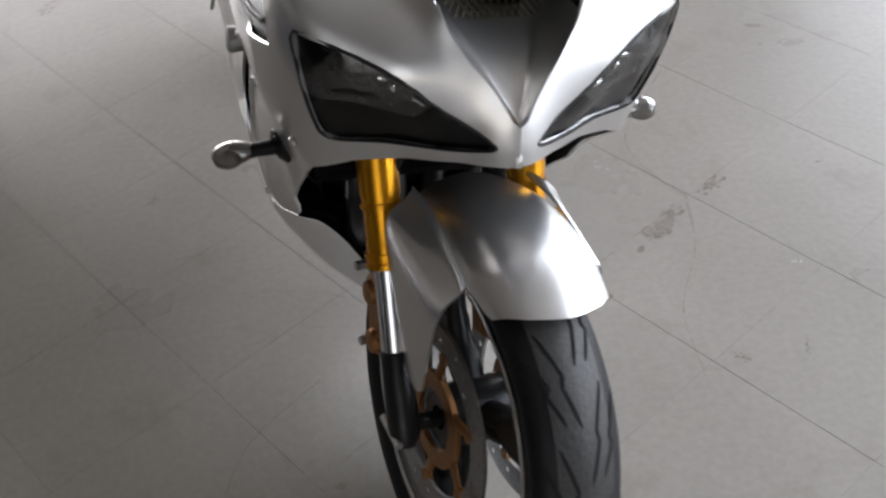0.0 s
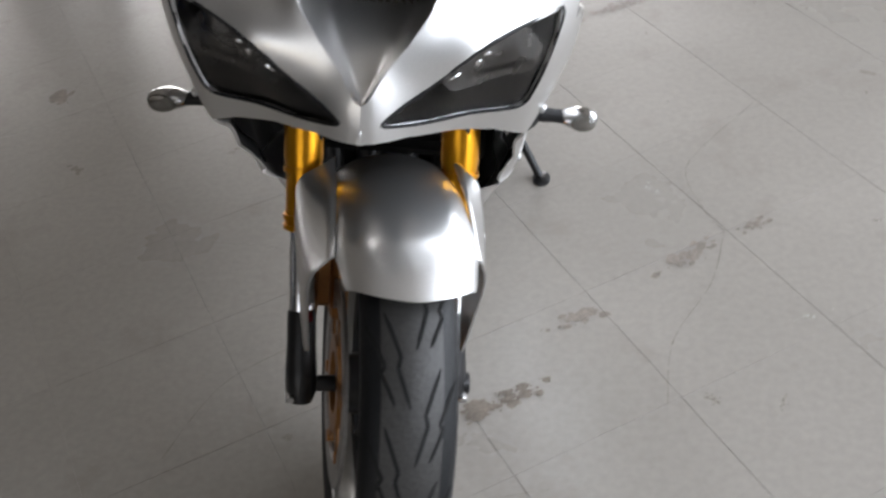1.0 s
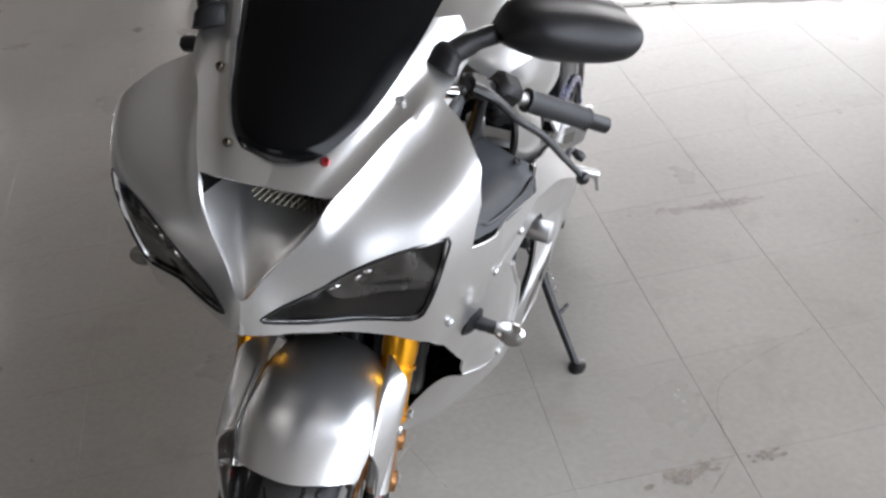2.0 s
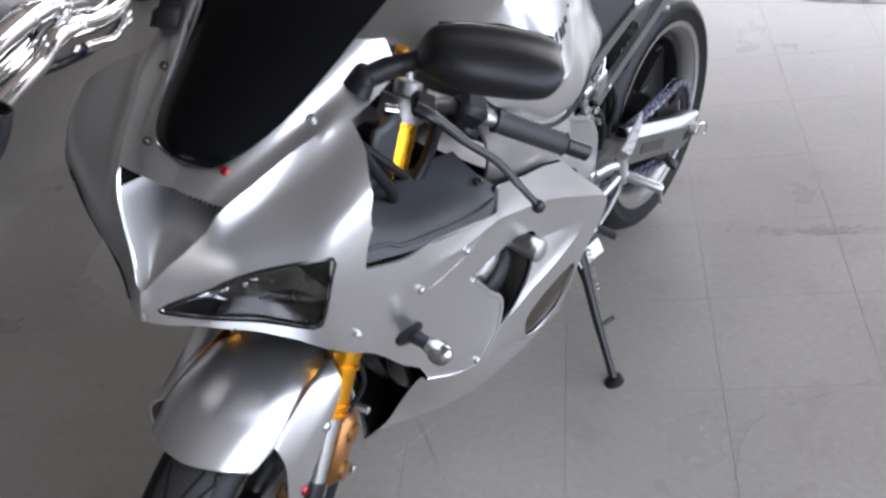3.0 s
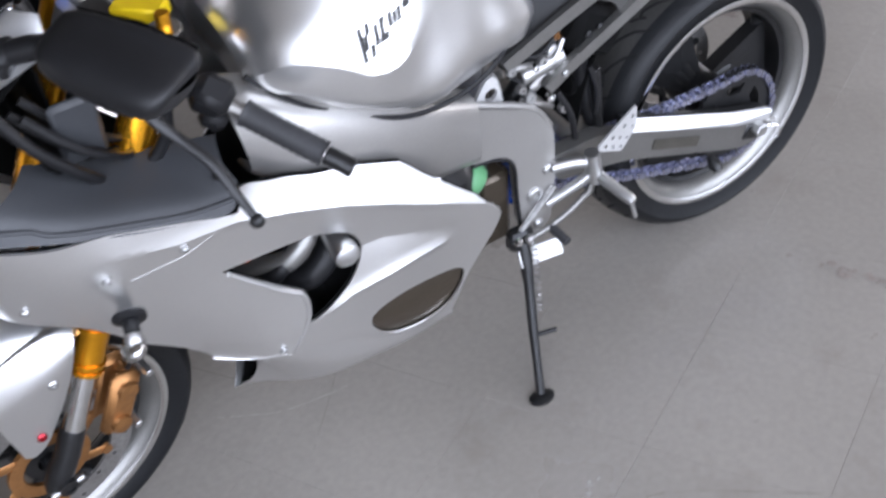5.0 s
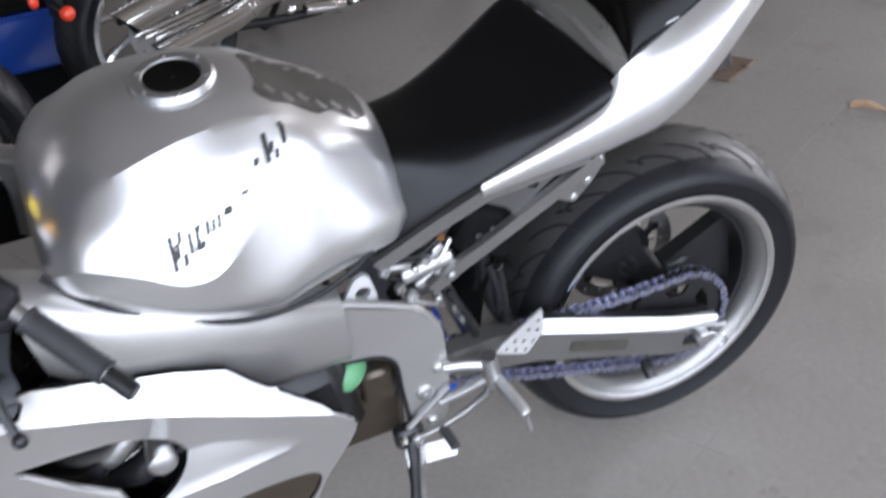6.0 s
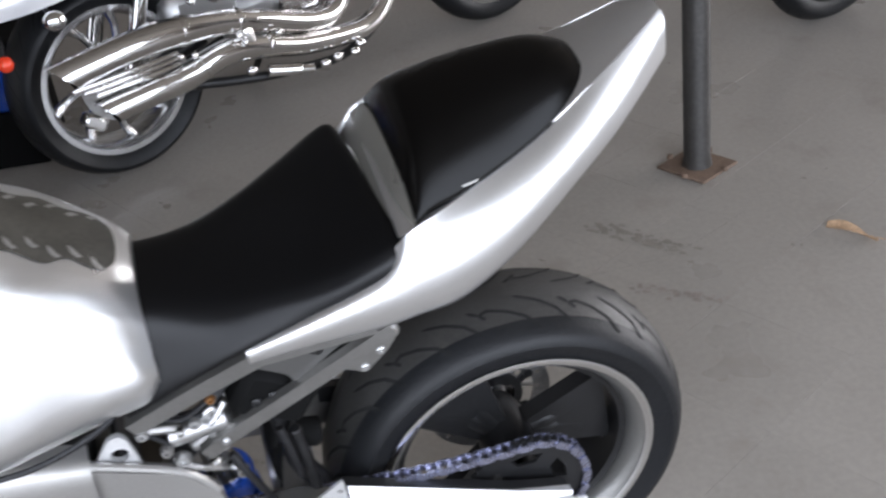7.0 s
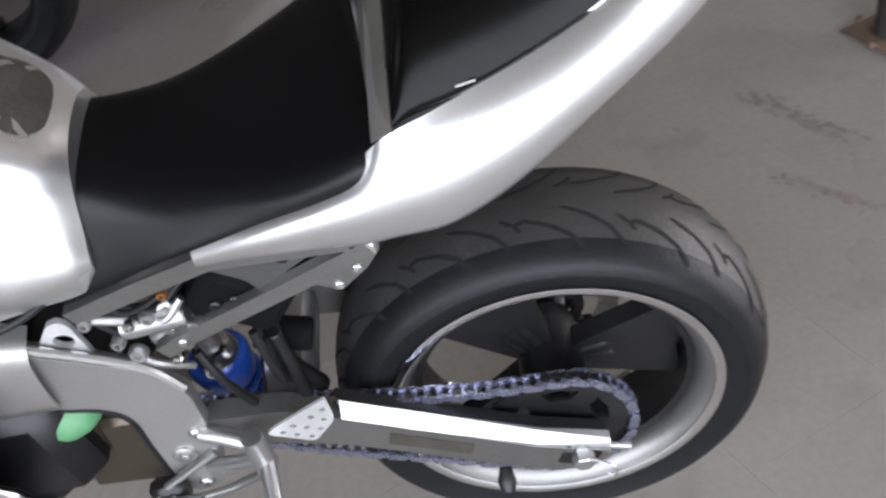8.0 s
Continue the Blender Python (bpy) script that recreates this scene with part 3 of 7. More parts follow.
def over_edge(p, up, lift):
    u, z = Skin.flat(p)
    a, b, c = skin.place(u, z + up), skin.place(u + 0.004, z + up), skin.place(u, z + up + 0.004)
    n = (b - a).cross(c - a).normalized()
    return a + n * (lift if n.x > 0 else -lift)


belly = thick(loft([[over_edge(p, 0.022, -0.003), over_edge(p, 0.0095, 0.0003), over_edge(p, 0.002, 0.0004), *row] for p, row in zip(BREAK, KEEL)], 5, 5), 0.0008)
pan = part("belly_pan", belly.copy().join(right(belly)), SILVER, bike, "silver belly pan tucked under the engine")
lining = loft([[Vector((x * 0.95 - 0.002, y + 0.014, z + 0.006)) for x, y, z in row] for row in KEEL], 4, 4)
part("lining", lining.copy().join(right(lining)), MATT_BLACK, pan, "black inner lining")
liner = skin.sheet([(x, y + 0.03, z) if y < 0.33 and z < 0.72 else (x, y, z) for x, y, z in side_outline], [VENT, OVAL], 0.03)
liner.v = [p - Vector((0.0085, 0, 0)) for p in liner.v]
part("liner", thick(liner, 0.002), MATT_BLACK, fairing_left, "black inner liner")
port = skin.sheet(OVAL, (), 0.02)
port.v = [p - Vector((0.007, 0, 0)) for p in port.v]
part("port_cover", thick(port, 0.002), BROWN_COVER, fairing_left, "smooth brown oval cover")
part("port_cover", right(thick(port, 0.002)), BROWN_COVER, fairing_right, "smooth brown oval cover")
part("liner", right(thick(liner, 0.002)), MATT_BLACK, fairing_right, "black inner liner")


def on_skin(p, lift=0.0):
    """The place on the fairing nearest to p's flat place, and its outward normal."""
    u, z = Skin.flat(p)
    a, b, c = skin.place(u, z), skin.place(u + 0.004, z), skin.place(u, z + 0.004)
    n = (b - a).cross(c - a).normalized()
    if n.x < 0:
        n = -n
    return a + n * lift, n


def bolt(p, n, r, parent, material, name="bolt", height=0.005):
    g = Geo().lathe([(0, 0.0001), (0, r), (height * 0.6, r), (height, r * 0.75), (height, r * 0.4), (height * 0.5, r * 0.35), (height * 0.5, 0.0001)], p, n, 12, False)
    return part(name, g, material, parent)


for q in ((0.207, 0.039, 0.728), (0.243, 0.137, 0.747), (0.244, 0.248, 0.748), (0.206, 0.352, 0.425)):
    place, n = on_skin(q, 0.0005)
    bolt(place, n, 0.006, fairing_left, ALLOY)
    bolt(Vector((-place.x * 1.04, place.y - 0.15 * place.x, place.z + 0.03 * place.x)), Vector((-n.x, n.y, n.z)), 0.006, fairing_right, ALLOY)
for q, m in (((0.061, -0.024, 0.97), RED_BOLT), ((0.107, 0.089, 1.012), ALLOY)):
    place, n = on_skin(q, 0.0005)
    for s in (1, -1):
        bolt(Vector((s * place.x, place.y, place.z)) if s > 0 else Vector((-place.x * 1.04, place.y - 0.15 * place.x, place.z + 0.03 * place.x)), Vector((s * n.x, n.y, n.z)), 0.006, nose_cowl, BROWN_COVER if s < 0 else m, "screen_bolt", 0.006)

# the front panel stands proud of the rest along the vent, and a fine seam runs over the flank
for name, line, r, out in (("panel_edge", [(0.225, 0.300, 0.652), (0.223, 0.33, 0.615), (0.221, 0.368, 0.567), (0.219, 0.396, 0.540), (0.217, 0.404, 0.508), (0.213, 0.396, 0.462), (0.200, 0.372, 0.405)], 0.0042, 0.001),
                           ("panel_seam", [(0.236, 0.170, 0.724), (0.236, 0.215, 0.729), (0.236, 0.254, 0.734), (0.238, 0.297, 0.752)], 0.0005, -0.0001)):
    bead = Geo().tube([on_skin(p, out)[0] for p in curve(line, 5)], r, 8)
    part(name, bead.copy(), SILVER, fairing_left)
    part(name, right(bead), SILVER, fairing_right)

# -- ram-air scoop: a silver floor that slopes back under the upper lip, with a wire mesh across its end
edge = [skin.place(*Skin.flat(p)) for p in RAM[:5]]
edge[0].x = 0
edge = curve(edge, 5)
rows = []
for k, e in enumerate(edge):
    v = k / (len(edge) - 1)
    d = 0.006 + 0.055 * v ** 0.7 + 0.10 * v ** 2
    rows.append([e, Vector((e.x * 0.98, e.y + 0.35 * d, e.z - 0.006 * v)), Vector((e.x * 0.93, e.y + 0.75 * d, e.z - 0.014 * v)), Vector((e.x * 0.80, e.y + 0.95 * d, e.z - 0.020 * v)), Vector((e.x * 0.5, e.y + d, e.z - 0.022 * v)), Vector((0, e.y + d, e.z - 0.022 * v))])
scoop, inner_end = loft(rows[:17], 4, 2), loft(rows[16:], 4, 2)
part("air_duct", scoop.copy().join(right(scoop)), SILVER, bike, "silver air intake scoop", 60)
part("duct_end", inner_end.copy().join(right(inner_end)), MATT_BLACK, bike, "black inner end of the scoop", 60)
part("duct_lining", Geo().box((-0.004, 0.070, 0.951), (0.120, 0.20, 0.003), (2, 0, 4), 0.001).box((-0.004, 0.168, 0.92), (0.165, 0.004, 0.09), (0, 0, 4), 0.001), MATT_BLACK, bike)
part("duct_throat", Geo().box((-0.004, 0.026, 0.898), (0.122, 0.080, 0.002), (31, 0, 0), 0.0005), MATT_BLACK, bike, "black inner intake throat")
wires = Geo()
for i in range(-18, 19):
    for s in (1, -1):
        a, b = Vector((i * 0.0085 - 0.019 * s, -0.010, 0.885)), Vector((i * 0.0085 + 0.019 * s, 0.052, 0.923))
        if abs(a.x) < 0.066 and abs(b.x) < 0.066:
            wires.tube([a, b], 0.0010, 5, False)
part("duct_mesh", wires, WIRE, bike, "fine diamond wire mesh")


# -- headlights: smoked bowl, reflector and clear lens
def headlight(s):
    rim = [skin.place(*Skin.flat(p)) for p in LIGHT]
    flat, faces = fill([Skin.flat(p) for p in LIGHT], (), 0.012)
    lens = Geo()
    lens.v, lens.f = [skin.place(u, z) + Vector((-0.002, 0.004, 0)) for u, z in flat], faces
    fine = curve(rim, 3, True)
    c = sum(rim, Vector()) / len(rim)
    bowl = Geo()
    n, rings, jig = len(fine), 6, random.Random(4)
    verts = []
    for k in range(rings):
        t = k / (rings - 1)
        for p in fine:
            q = p.lerp(c, 0.55 * t ** 1.5)
            verts.append(q + Vector((-0.25, 0.75, 0.12)).normalized() * (0.040 * math.sin(t * math.pi / 2) + 0.003 + (jig.uniform(-0.001, 0.001) if 0 < k else 0)))
    faces = [(k * n + i, k * n + (i + 1) % n, (k + 1) * n + (i + 1) % n, (k + 1) * n + i) for k in range(rings - 1) for i in range(n)]
    faces.append(tuple((rings - 1) * n + i for i in range(n)))
    bowl.add(verts, faces)
    rimband = Geo().tube([p + Vector((0, 0.001, 0)) for p in fine] + [fine[0] + Vector((0, 0.001, 0))], 0.0022, 6, False)
    chromes = []
    for q, size, turn in (((0.132, -0.066, 0.862), (0.010, 0.003, 0.006), (30, 0, 30)), ((0.122, -0.072, 0.853), (0.006, 0.003, 0.010), (20, 20, 34)), ((0.098, -0.086, 0.842), (0.014, 0.003, 0.003), (20, -25, 30)), ((0.188, -0.012, 0.868), (0.008, 0.003, 0.005), (0, 20, 40))):
        chromes.append(Geo().box(q, size, turn, 0.0012))
    mirror_loop = [(0.075, -0.10, 0.832), (0.12, -0.08, 0.863), (0.16, -0.05, 0.880), (0.198, -0.015, 0.878), (0.198, -0.012, 0.84), (0.189, -0.01, 0.812), (0.15, -0.03, 0.809), (0.10, -0.07, 0.810)]
    bowl_cup = skin.sheet(mirror_loop, (), 0.005)
    bowl_cup.v = [p + Vector((-0.004, 0.013 + 0.007 * abs(math.sin(math.pi * (p.x - p.y) / 0.036)), 0.002 * math.sin(p.z * 260))) for p in bowl_cup.v]
    bowl_cup = thick(bowl_cup, 0.0015)
    smoke = []
    for loop in ([(0.034, -0.121, 0.801), (0.07, -0.087, 0.783), (0.12, -0.047, 0.771), (0.168, -0.018, 0.763), (0.182, -0.010, 0.768), (0.190, -0.008, 0.806), (0.15, -0.03, 0.811), (0.10, -0.07, 0.812), (0.06, -0.10, 0.815)],
                 [(0.207, -0.009, 0.893), (0.203, -0.009, 0.86), (0.197, -0.012, 0.835), (0.186, -0.02, 0.855), (0.170, -0.043, 0.886)]):
        sheet = skin.sheet(loop, (), 0.015)
        sheet.v = [p + Vector((-0.004, 0.009, 0)) for p in sheet.v]
        smoke.append(thick(sheet, 0.002))
    if s < 0:
        lens, bowl, rimband, bowl_cup, chromes = right(lens), right(bowl), right(rimband), right(bowl_cup), [right(g) for g in chromes]
        smoke = [right(g) for g in smoke]
    lamp_part = part("headlight", bowl, SMOKED_CHROME, bike, "dark smoked headlight", 6)
    for g in smoke:
        part("mask", g, GLOSS_BLACK, lamp_part)
    part("lens", lens, LAMP_LENS, lamp_part).visible_shadow = False
    part("rim", rimband, BLACK_PLASTIC, lamp_part)
    part("reflector", bowl_cup, LAMP_GREY, lamp_part, "grey ribbed reflector", 24)
    for g in chromes:
        part("facet", g, REFLECTOR, lamp_part)
    bulb = Geo().box((s * 0.150, -0.016 - (0.02 if s < 0 else 0), 0.868), (0.014, 0.006, 0.008), (0, 0, 20 * s), 0.002)
    part("side_bulb", bulb, RED_LENS, lamp_part, "small red-orange side bulb")


headlight(1)
headlight(-1)

# -- windscreen: dark smoked bubble
screen_rows = []
for t in (0, 0.05, 0.11, 0.18, 0.27, 0.4, 0.55, 0.7, 0.85, 1):
    row = []
    for s in np.linspace(-1, 1, 9):
        k = abs(s)
        idx = t * (len(SCREEN_EDGE) - 1)
        i = min(int(idx), len(SCREEN_EDGE) - 2)
        e = Vector(SCREEN_EDGE[i]).lerp(Vector(SCREEN_EDGE[i + 1]), idx - i)
        base = skin.place(*Skin.flat(e))
        half = max(base.x, 0.004) + 0.004
        bulge = 0.055 * (1 - k ** 2) * min(1, half / 0.1)
        y, z = base.y, base.z
        row.append(Vector((half * s, y - bulge * 0.55, z + bulge * 0.35 + 0.004)))
    screen_rows.append(row)
screen_rows.append([Vector((p.x * 1.04, p.y + 0.09, p.z + 0.058 * (1 - 0.3 * abs(p.x) / 0.13))) for p in screen_rows[-1]])
screen_rows.append([Vector((p.x * 0.86, p.y + 0.07, p.z + 0.030)) for p in screen_rows[-1]])
part("windscreen", thick(loft(screen_rows, 4, 3), 0.003), SCREEN, bike, "dark smoked windscreen")

# -- mirrors
def mirror(s):
    base = Geo().tube(curve([(0.145, 0.135, 1.038), (0.150, 0.143, 1.052), (0.158, 0.150, 1.062)], 4), [0.026, 0.025, 0.024, 0.023, 0.022, 0.022, 0.020, 0.015, 0.008], 16, flat=0.7)
    stalk = Geo().tube(curve([(0.152, 0.145, 1.052), (0.175, 0.180, 1.062), (0.205, 0.205, 1.070)], 5), [0.015] * 5 + [0.013] * 5 + [0.016], 12)
    top = [(0.19, 0.195, 1.080), (0.217, 0.21, 1.112), (0.27, 0.278, 1.106), (0.316, 0.335, 1.086), (0.322, 0.340, 1.072)]
    low = [(0.19, 0.20, 1.052), (0.228, 0.220, 1.042), (0.27, 0.252, 1.034), (0.312, 0.305, 1.032), (0.322, 0.336, 1.058)]
    rows = []
    for a, b in zip(top, low):
        a, b = [Vector((x + 0.16 * (x - 0.19), y - 0.34 * (x - 0.19), z)) for x, y, z in (a, b)]
        m, out = (a + b) / 2, Vector((0.035, -0.042, 0.012))
        rows.append([a, a.lerp(m, 0.35) + out * 0.75, m + out, b.lerp(m, 0.35) + out * 0.75, b, b + Vector((-0.012, 0.02, 0)), m + Vector((-0.016, 0.024, 0)), a + Vector((-0.012, 0.02, 0)), a])
    for k in (0, -1):
        c = sum(rows[k], Vector()) / len(rows[k])
        rows[k] = [c.lerp(p, 0.55) for p in rows[k]]
    shell = loft(rows, 3, 5)
    glass = Geo()
    g2 = [rows[i][j] for i in range(1, 4) for j in (5, 6, 7)]
    glass.add([p + Vector((-0.004, 0.006, 0)) for p in g2], [(0, 1, 4, 3), (1, 2, 5, 4), (3, 4, 7, 6), (4, 5, 8, 7)])
    geos = [base, stalk, shell, glass]
    if s < 0:
        geos = [right(g) for g in geos]
    m = part("mirror", geos[2], BLACK_PLASTIC, bike, "black wing mirror", 50)
    part("base", geos[0], BLACK_PLASTIC, m)
    part("stalk", geos[1], BLACK_PLASTIC, m)
    part("glass", geos[3], CHROME, m)


mirror(1)
mirror(-1)

# -- dark trim inside the side windows of the fairing
trim = thick(loft([
    [(0.225, 0.036, 0.862), (0.238, 0.16, 0.815), (0.240, 0.30, 0.772), (0.236, 0.33, 0.775)],
    [(0.210, 0.050, 0.890), (0.215, 0.16, 0.838), (0.222, 0.30, 0.795), (0.226, 0.344, 0.798)],
    [(0.180, 0.085, 0.892), (0.170, 0.18, 0.838), (0.175, 0.28, 0.815), (0.195, 0.34, 0.812)],
    [(0.140, 0.110, 0.890), (0.120, 0.20, 0.838), (0.130, 0.28, 0.828), (0.150, 0.35, 0.825)]], 6, 6), 0.003)
panel_left = part("inner_panel", trim, DARK_TRIM, bike, "dark grey plastic trim panel")
panel_right = part("inner_panel", right(trim), DARK_TRIM, bike, "dark grey plastic trim panel")
for s, parent in ((1, panel_left), (-1, panel_right)):
    bolt(Vector((s * 0.212, 0.325, 0.812)), Vector((s * 0.5, -0.2, 0.8)), 0.007, parent, BLACK_METAL, height=0.004)
for s, parent in ((1, panel_left), (-1, panel_right)):
    step = Geo().tube(curve([(0.224, 0.046, 0.879), (0.226, 0.085, 0.862), (0.231, 0.108, 0.847), (0.236, 0.17, 0.826), (0.238, 0.27, 0.795), (0.236, 0.335, 0.786)], 4), 0.0032, 8)
    part("panel_step", step if s > 0 else right(step), DARK_TRIM, parent)
inner = Geo()
inner.box((0, 0.17, 0.80), (0.30, 0.012, 0.20), (20, 0, 0))
inner.box((0, 0.10, 0.955), (0.22, 0.14, 0.010), (35, 0, 0))
part("inner_cowl", inner, MATT_BLACK, bike)
inner2 = Geo().box((0.140, 0.19, 0.91), (0.015, 0.06, 0.11), (0, 12, 0), 0.006)
part("instrument_bracket", inner2, DARK_TRIM, bike, "dark instrument bracket")
hose = Geo().tube(curve([(0.165, 0.10, 0.99), (0.175, 0.13, 0.93), (0.17, 0.17, 0.87), (0.15, 0.2, 0.82)], 6), 0.008, 10)
part("cable", hose, BLACK_PLASTIC, bike)
for a, b in ((0.0, 0.0), (0.018, 0.012), (-0.02, 0.02)):
    part("cable", Geo().tube(curve([(0.13 + a, 0.12 + b, 0.96), (0.15 + a, 0.17 + b, 0.90), (0.13 + a, 0.22 + b, 0.85), (0.08 + a, 0.24 + b, 0.82)], 6), 0.006, 8), BLACK_PLASTIC, bike)
hose = Geo().tube(curve([(0.16, 0.30, 0.93), (0.15, 0.29, 0.86), (0.14, 0.25, 0.81), (0.12, 0.2, 0.80)], 6), 0.009, 10)
part("cable", hose, BLACK_PLASTIC, bike)


# -- front indicators
def indicator(s):
    root, n = on_skin((0.214, 0.15, 0.64), -0.002)
    tip = Vector((0.283, 0.140, 0.650))
    way = (tip - root).normalized()
    foot = Geo().lathe([(0, 0.0005), (0, 0.024), (0.004, 0.024), (0.010, 0.014), (0.013, 0.0005)], root, n, 20, False).xf(Matrix.Identity(4))
    stem = Geo().tube([root, root + way * 0.03, root + way * 0.048], [0.013, 0.011, 0.012], 12, flat=0.8)
    head = Geo().ball((0, 0, 0), (0.027, 0.0155, 0.0155), 20).xf(Matrix.Translation(root + way * 0.062) @ Vector((1, 0, 0)).rotation_difference(way).to_matrix().to_4x4())
    lens = Geo().ball((0, 0, 0), (0.019, 0.0140, 0.0140), 16).xf(Matrix.Translation(root + way * 0.068 + Vector((0, -0.006, -0.002))) @ Vector((1, 0, 0)).rotation_difference(way).to_matrix().to_4x4())
    geos = [foot, stem, head, lens]
    if s < 0:
        geos = [right(g) for g in geos]
    ob = part("indicator", geos[1], BLACK_PLASTIC, bike, "chrome indicator on a black stalk")
    part("foot", geos[0], BLACK_PLASTIC, ob)
    part("housing", geos[2], SMOKED_CHROME, ob)
    part("lens", geos[3], SMOKE_LENS, ob)


indicator(1)
indicator(-1)


# ------------------------------------------------ front end, turned with the steering
def front(name, g, material, parent=bike, label="", smooth=38):
    return part(name, g.xf(STEER), material, parent, label, smooth)


def fork_at(z, x, ahead=0.0):
    return Vector((x - 0.010 - 0.027 * (z - 0.45), -0.197 + 0.52 * z - ahead, z))


fork = {}
for s in (1, -1):
    x = 0.107 * s
    g = Geo().tube([fork_at(z, x) for z in (0.935, 0.93, 0.70, 0.585, 0.565, 0.52, 0.497, 0.492)], [0.025, 0.027, 0.027, 0.027, 0.0240, 0.0240, 0.0258, 0.023], 24)
    fork[s] = front("fork_leg", g, GOLD, bike, "gold anodised upside-down fork leg")
    for z in (0.57, 0.512, 0.500):
        front("ring", Geo().tube([fork_at(z, x), fork_at(z - 0.006, x)], 0.0275, 24), GOLD, fork[s])
    front("slider", Geo().tube([fork_at(0.50, x), fork_at(0.330, x)], 0.0180, 20), POLISHED, fork[s], "bright polished slider")
    front("axle_clamp", Geo().tube([fork_at(0.392, x), fork_at(0.387, x), fork_at(0.345, x), fork_at(0.318, x, 0.006), fork_at(0.290, x, 0.008), fork_at(0.276, x, 0.008)], [0.0185, 0.0202, 0.0205, 0.0222, 0.0215, 0.015], 18), BLACK_METAL, fork[s], "dark grey axle clamp")
    front("pinch_bolt", Geo().rod(fork_at(0.290, x + 0.016 * s, 0.028), fork_at(0.290, x + 0.016 * s, -0.03), 0.006), ALLOY, fork[s])
    cap = Geo().rod(fork_at(0.935, x), fork_at(0.955, x), 0.021)
    front("fork_cap", cap, BLUE if s < 0 else ALLOY, fork[s])
clamp = Geo().box((0, 0.30, 0.915), (0.25, 0.075, 0.03), (-25, 0, 0), 0.012)
front("top_yoke", clamp, BLACK_METAL)
clamp = Geo().box((0, 0.215, 0.725), (0.25, 0.085, 0.035), (-25, 0, 0), 0.012)
front("bottom_yoke", clamp, BLACK_METAL)
front("clip_on_nut", Geo().rod((0, 0.29, 0.928), (0, 0.298, 0.95), 0.022, n=6), ALLOY)


# -- wheels
def tyre_profile(radius, half, rim_r, rim_half, n=14):
    pts = []
    for i in range(n + 1):
        a = math.pi * (i / n - 0.5)
        s = math.sin(a)
        pts.append((half * s, radius - (radius - rim_r - 0.035) * (1 - math.cos(a)) ** 0.9))
    inner = [(rim_half, rim_r + 0.004), (rim_half * 0.8, rim_r - 0.004), (-rim_half * 0.8, rim_r - 0.004), (-rim_half, rim_r + 0.004)]
    return [(half * 0.995, radius - (radius - rim_r) * 0.66)] and pts + [(half * 0.93, rim_r + 0.022), *inner, (-half * 0.93, rim_r + 0.022)]


def tread(radius, half, rim_r, hub, count, fold, reach):
    """Zigzag grooves laid into the tyre's crown, one loop of short cuts a side."""
    def on_tyre(lat, ang):
        a = math.asin(max(-1, min(1, lat / half)))
        r = radius - (radius - rim_r - 0.035) * (1 - math.cos(a)) ** 0.9 + 0.0012
        return hub + Vector((lat, -r * math.cos(ang), r * math.sin(ang)))
    g = Geo()
    for i in range(count):
        for s in (1, -1):
            off = 0.5 * (s < 0)
            a0 = 2 * math.pi * (i + off) / count
            lines = [[(0.06 * half * s, 0.0), (0.30 * half * s, fold * 1.4), (0.25 * half * s, fold * 1.8), (0.56 * half * s, fold * 3.4)],
                     [(0.36 * half * s, fold * 0.1), (0.62 * half * s, fold * 1.2), (0.56 * half * s, fold * 1.5), (0.90 * half * s, fold * 3.0)]]
            if reach:
                lines = [[(0.36 * half * s, 0.0), (0.24 * half * s, -0.05)], [(0.36 * half * s, 0.0), (0.47 * half * s, 0.03)],
                         [(0.36 * half * s, 0.0), (0.32 * half * s, 0.05), (0.42 * half * s, 0.14), (0.58 * half * s, 0.23), (0.78 * half * s, 0.29)],
                         [(0.14 * half * s, 0.20), (0.28 * half * s, 0.31), (0.46 * half * s, 0.40), (0.72 * half * s, 0.47)]]
            for line in lines:
                pts = [on_tyre(*[Vector(p).lerp(Vector(q), k / 4)[j] if j == 0 else a0 + Vector(p).lerp(Vector(q), k / 4)[j] for j in (0, 1)]) for p, q in zip(line, line[1:]) for k in range(5)]
                verts, faces, w = [], [], 0.0029 if reach else 0.0025
                for k, p in enumerate(pts):
                    way = pts[min(k + 1, len(pts) - 1)] - pts[max(k - 1, 0)]
                    out = Vector((0, p.y - hub.y, p.z - hub.z)).normalized() + Vector((p.x / half * 0.9, 0, 0))
                    side = way.cross(out).normalized() * w * (1 if 0 < k < len(pts) - 1 else 0.35)
                    verts += [p - side, p + side]
                faces = [(2 * k, 2 * k + 1, 2 * k + 3, 2 * k + 2) for k in range(len(pts) - 1)]
                g.add(verts, faces)
    return g


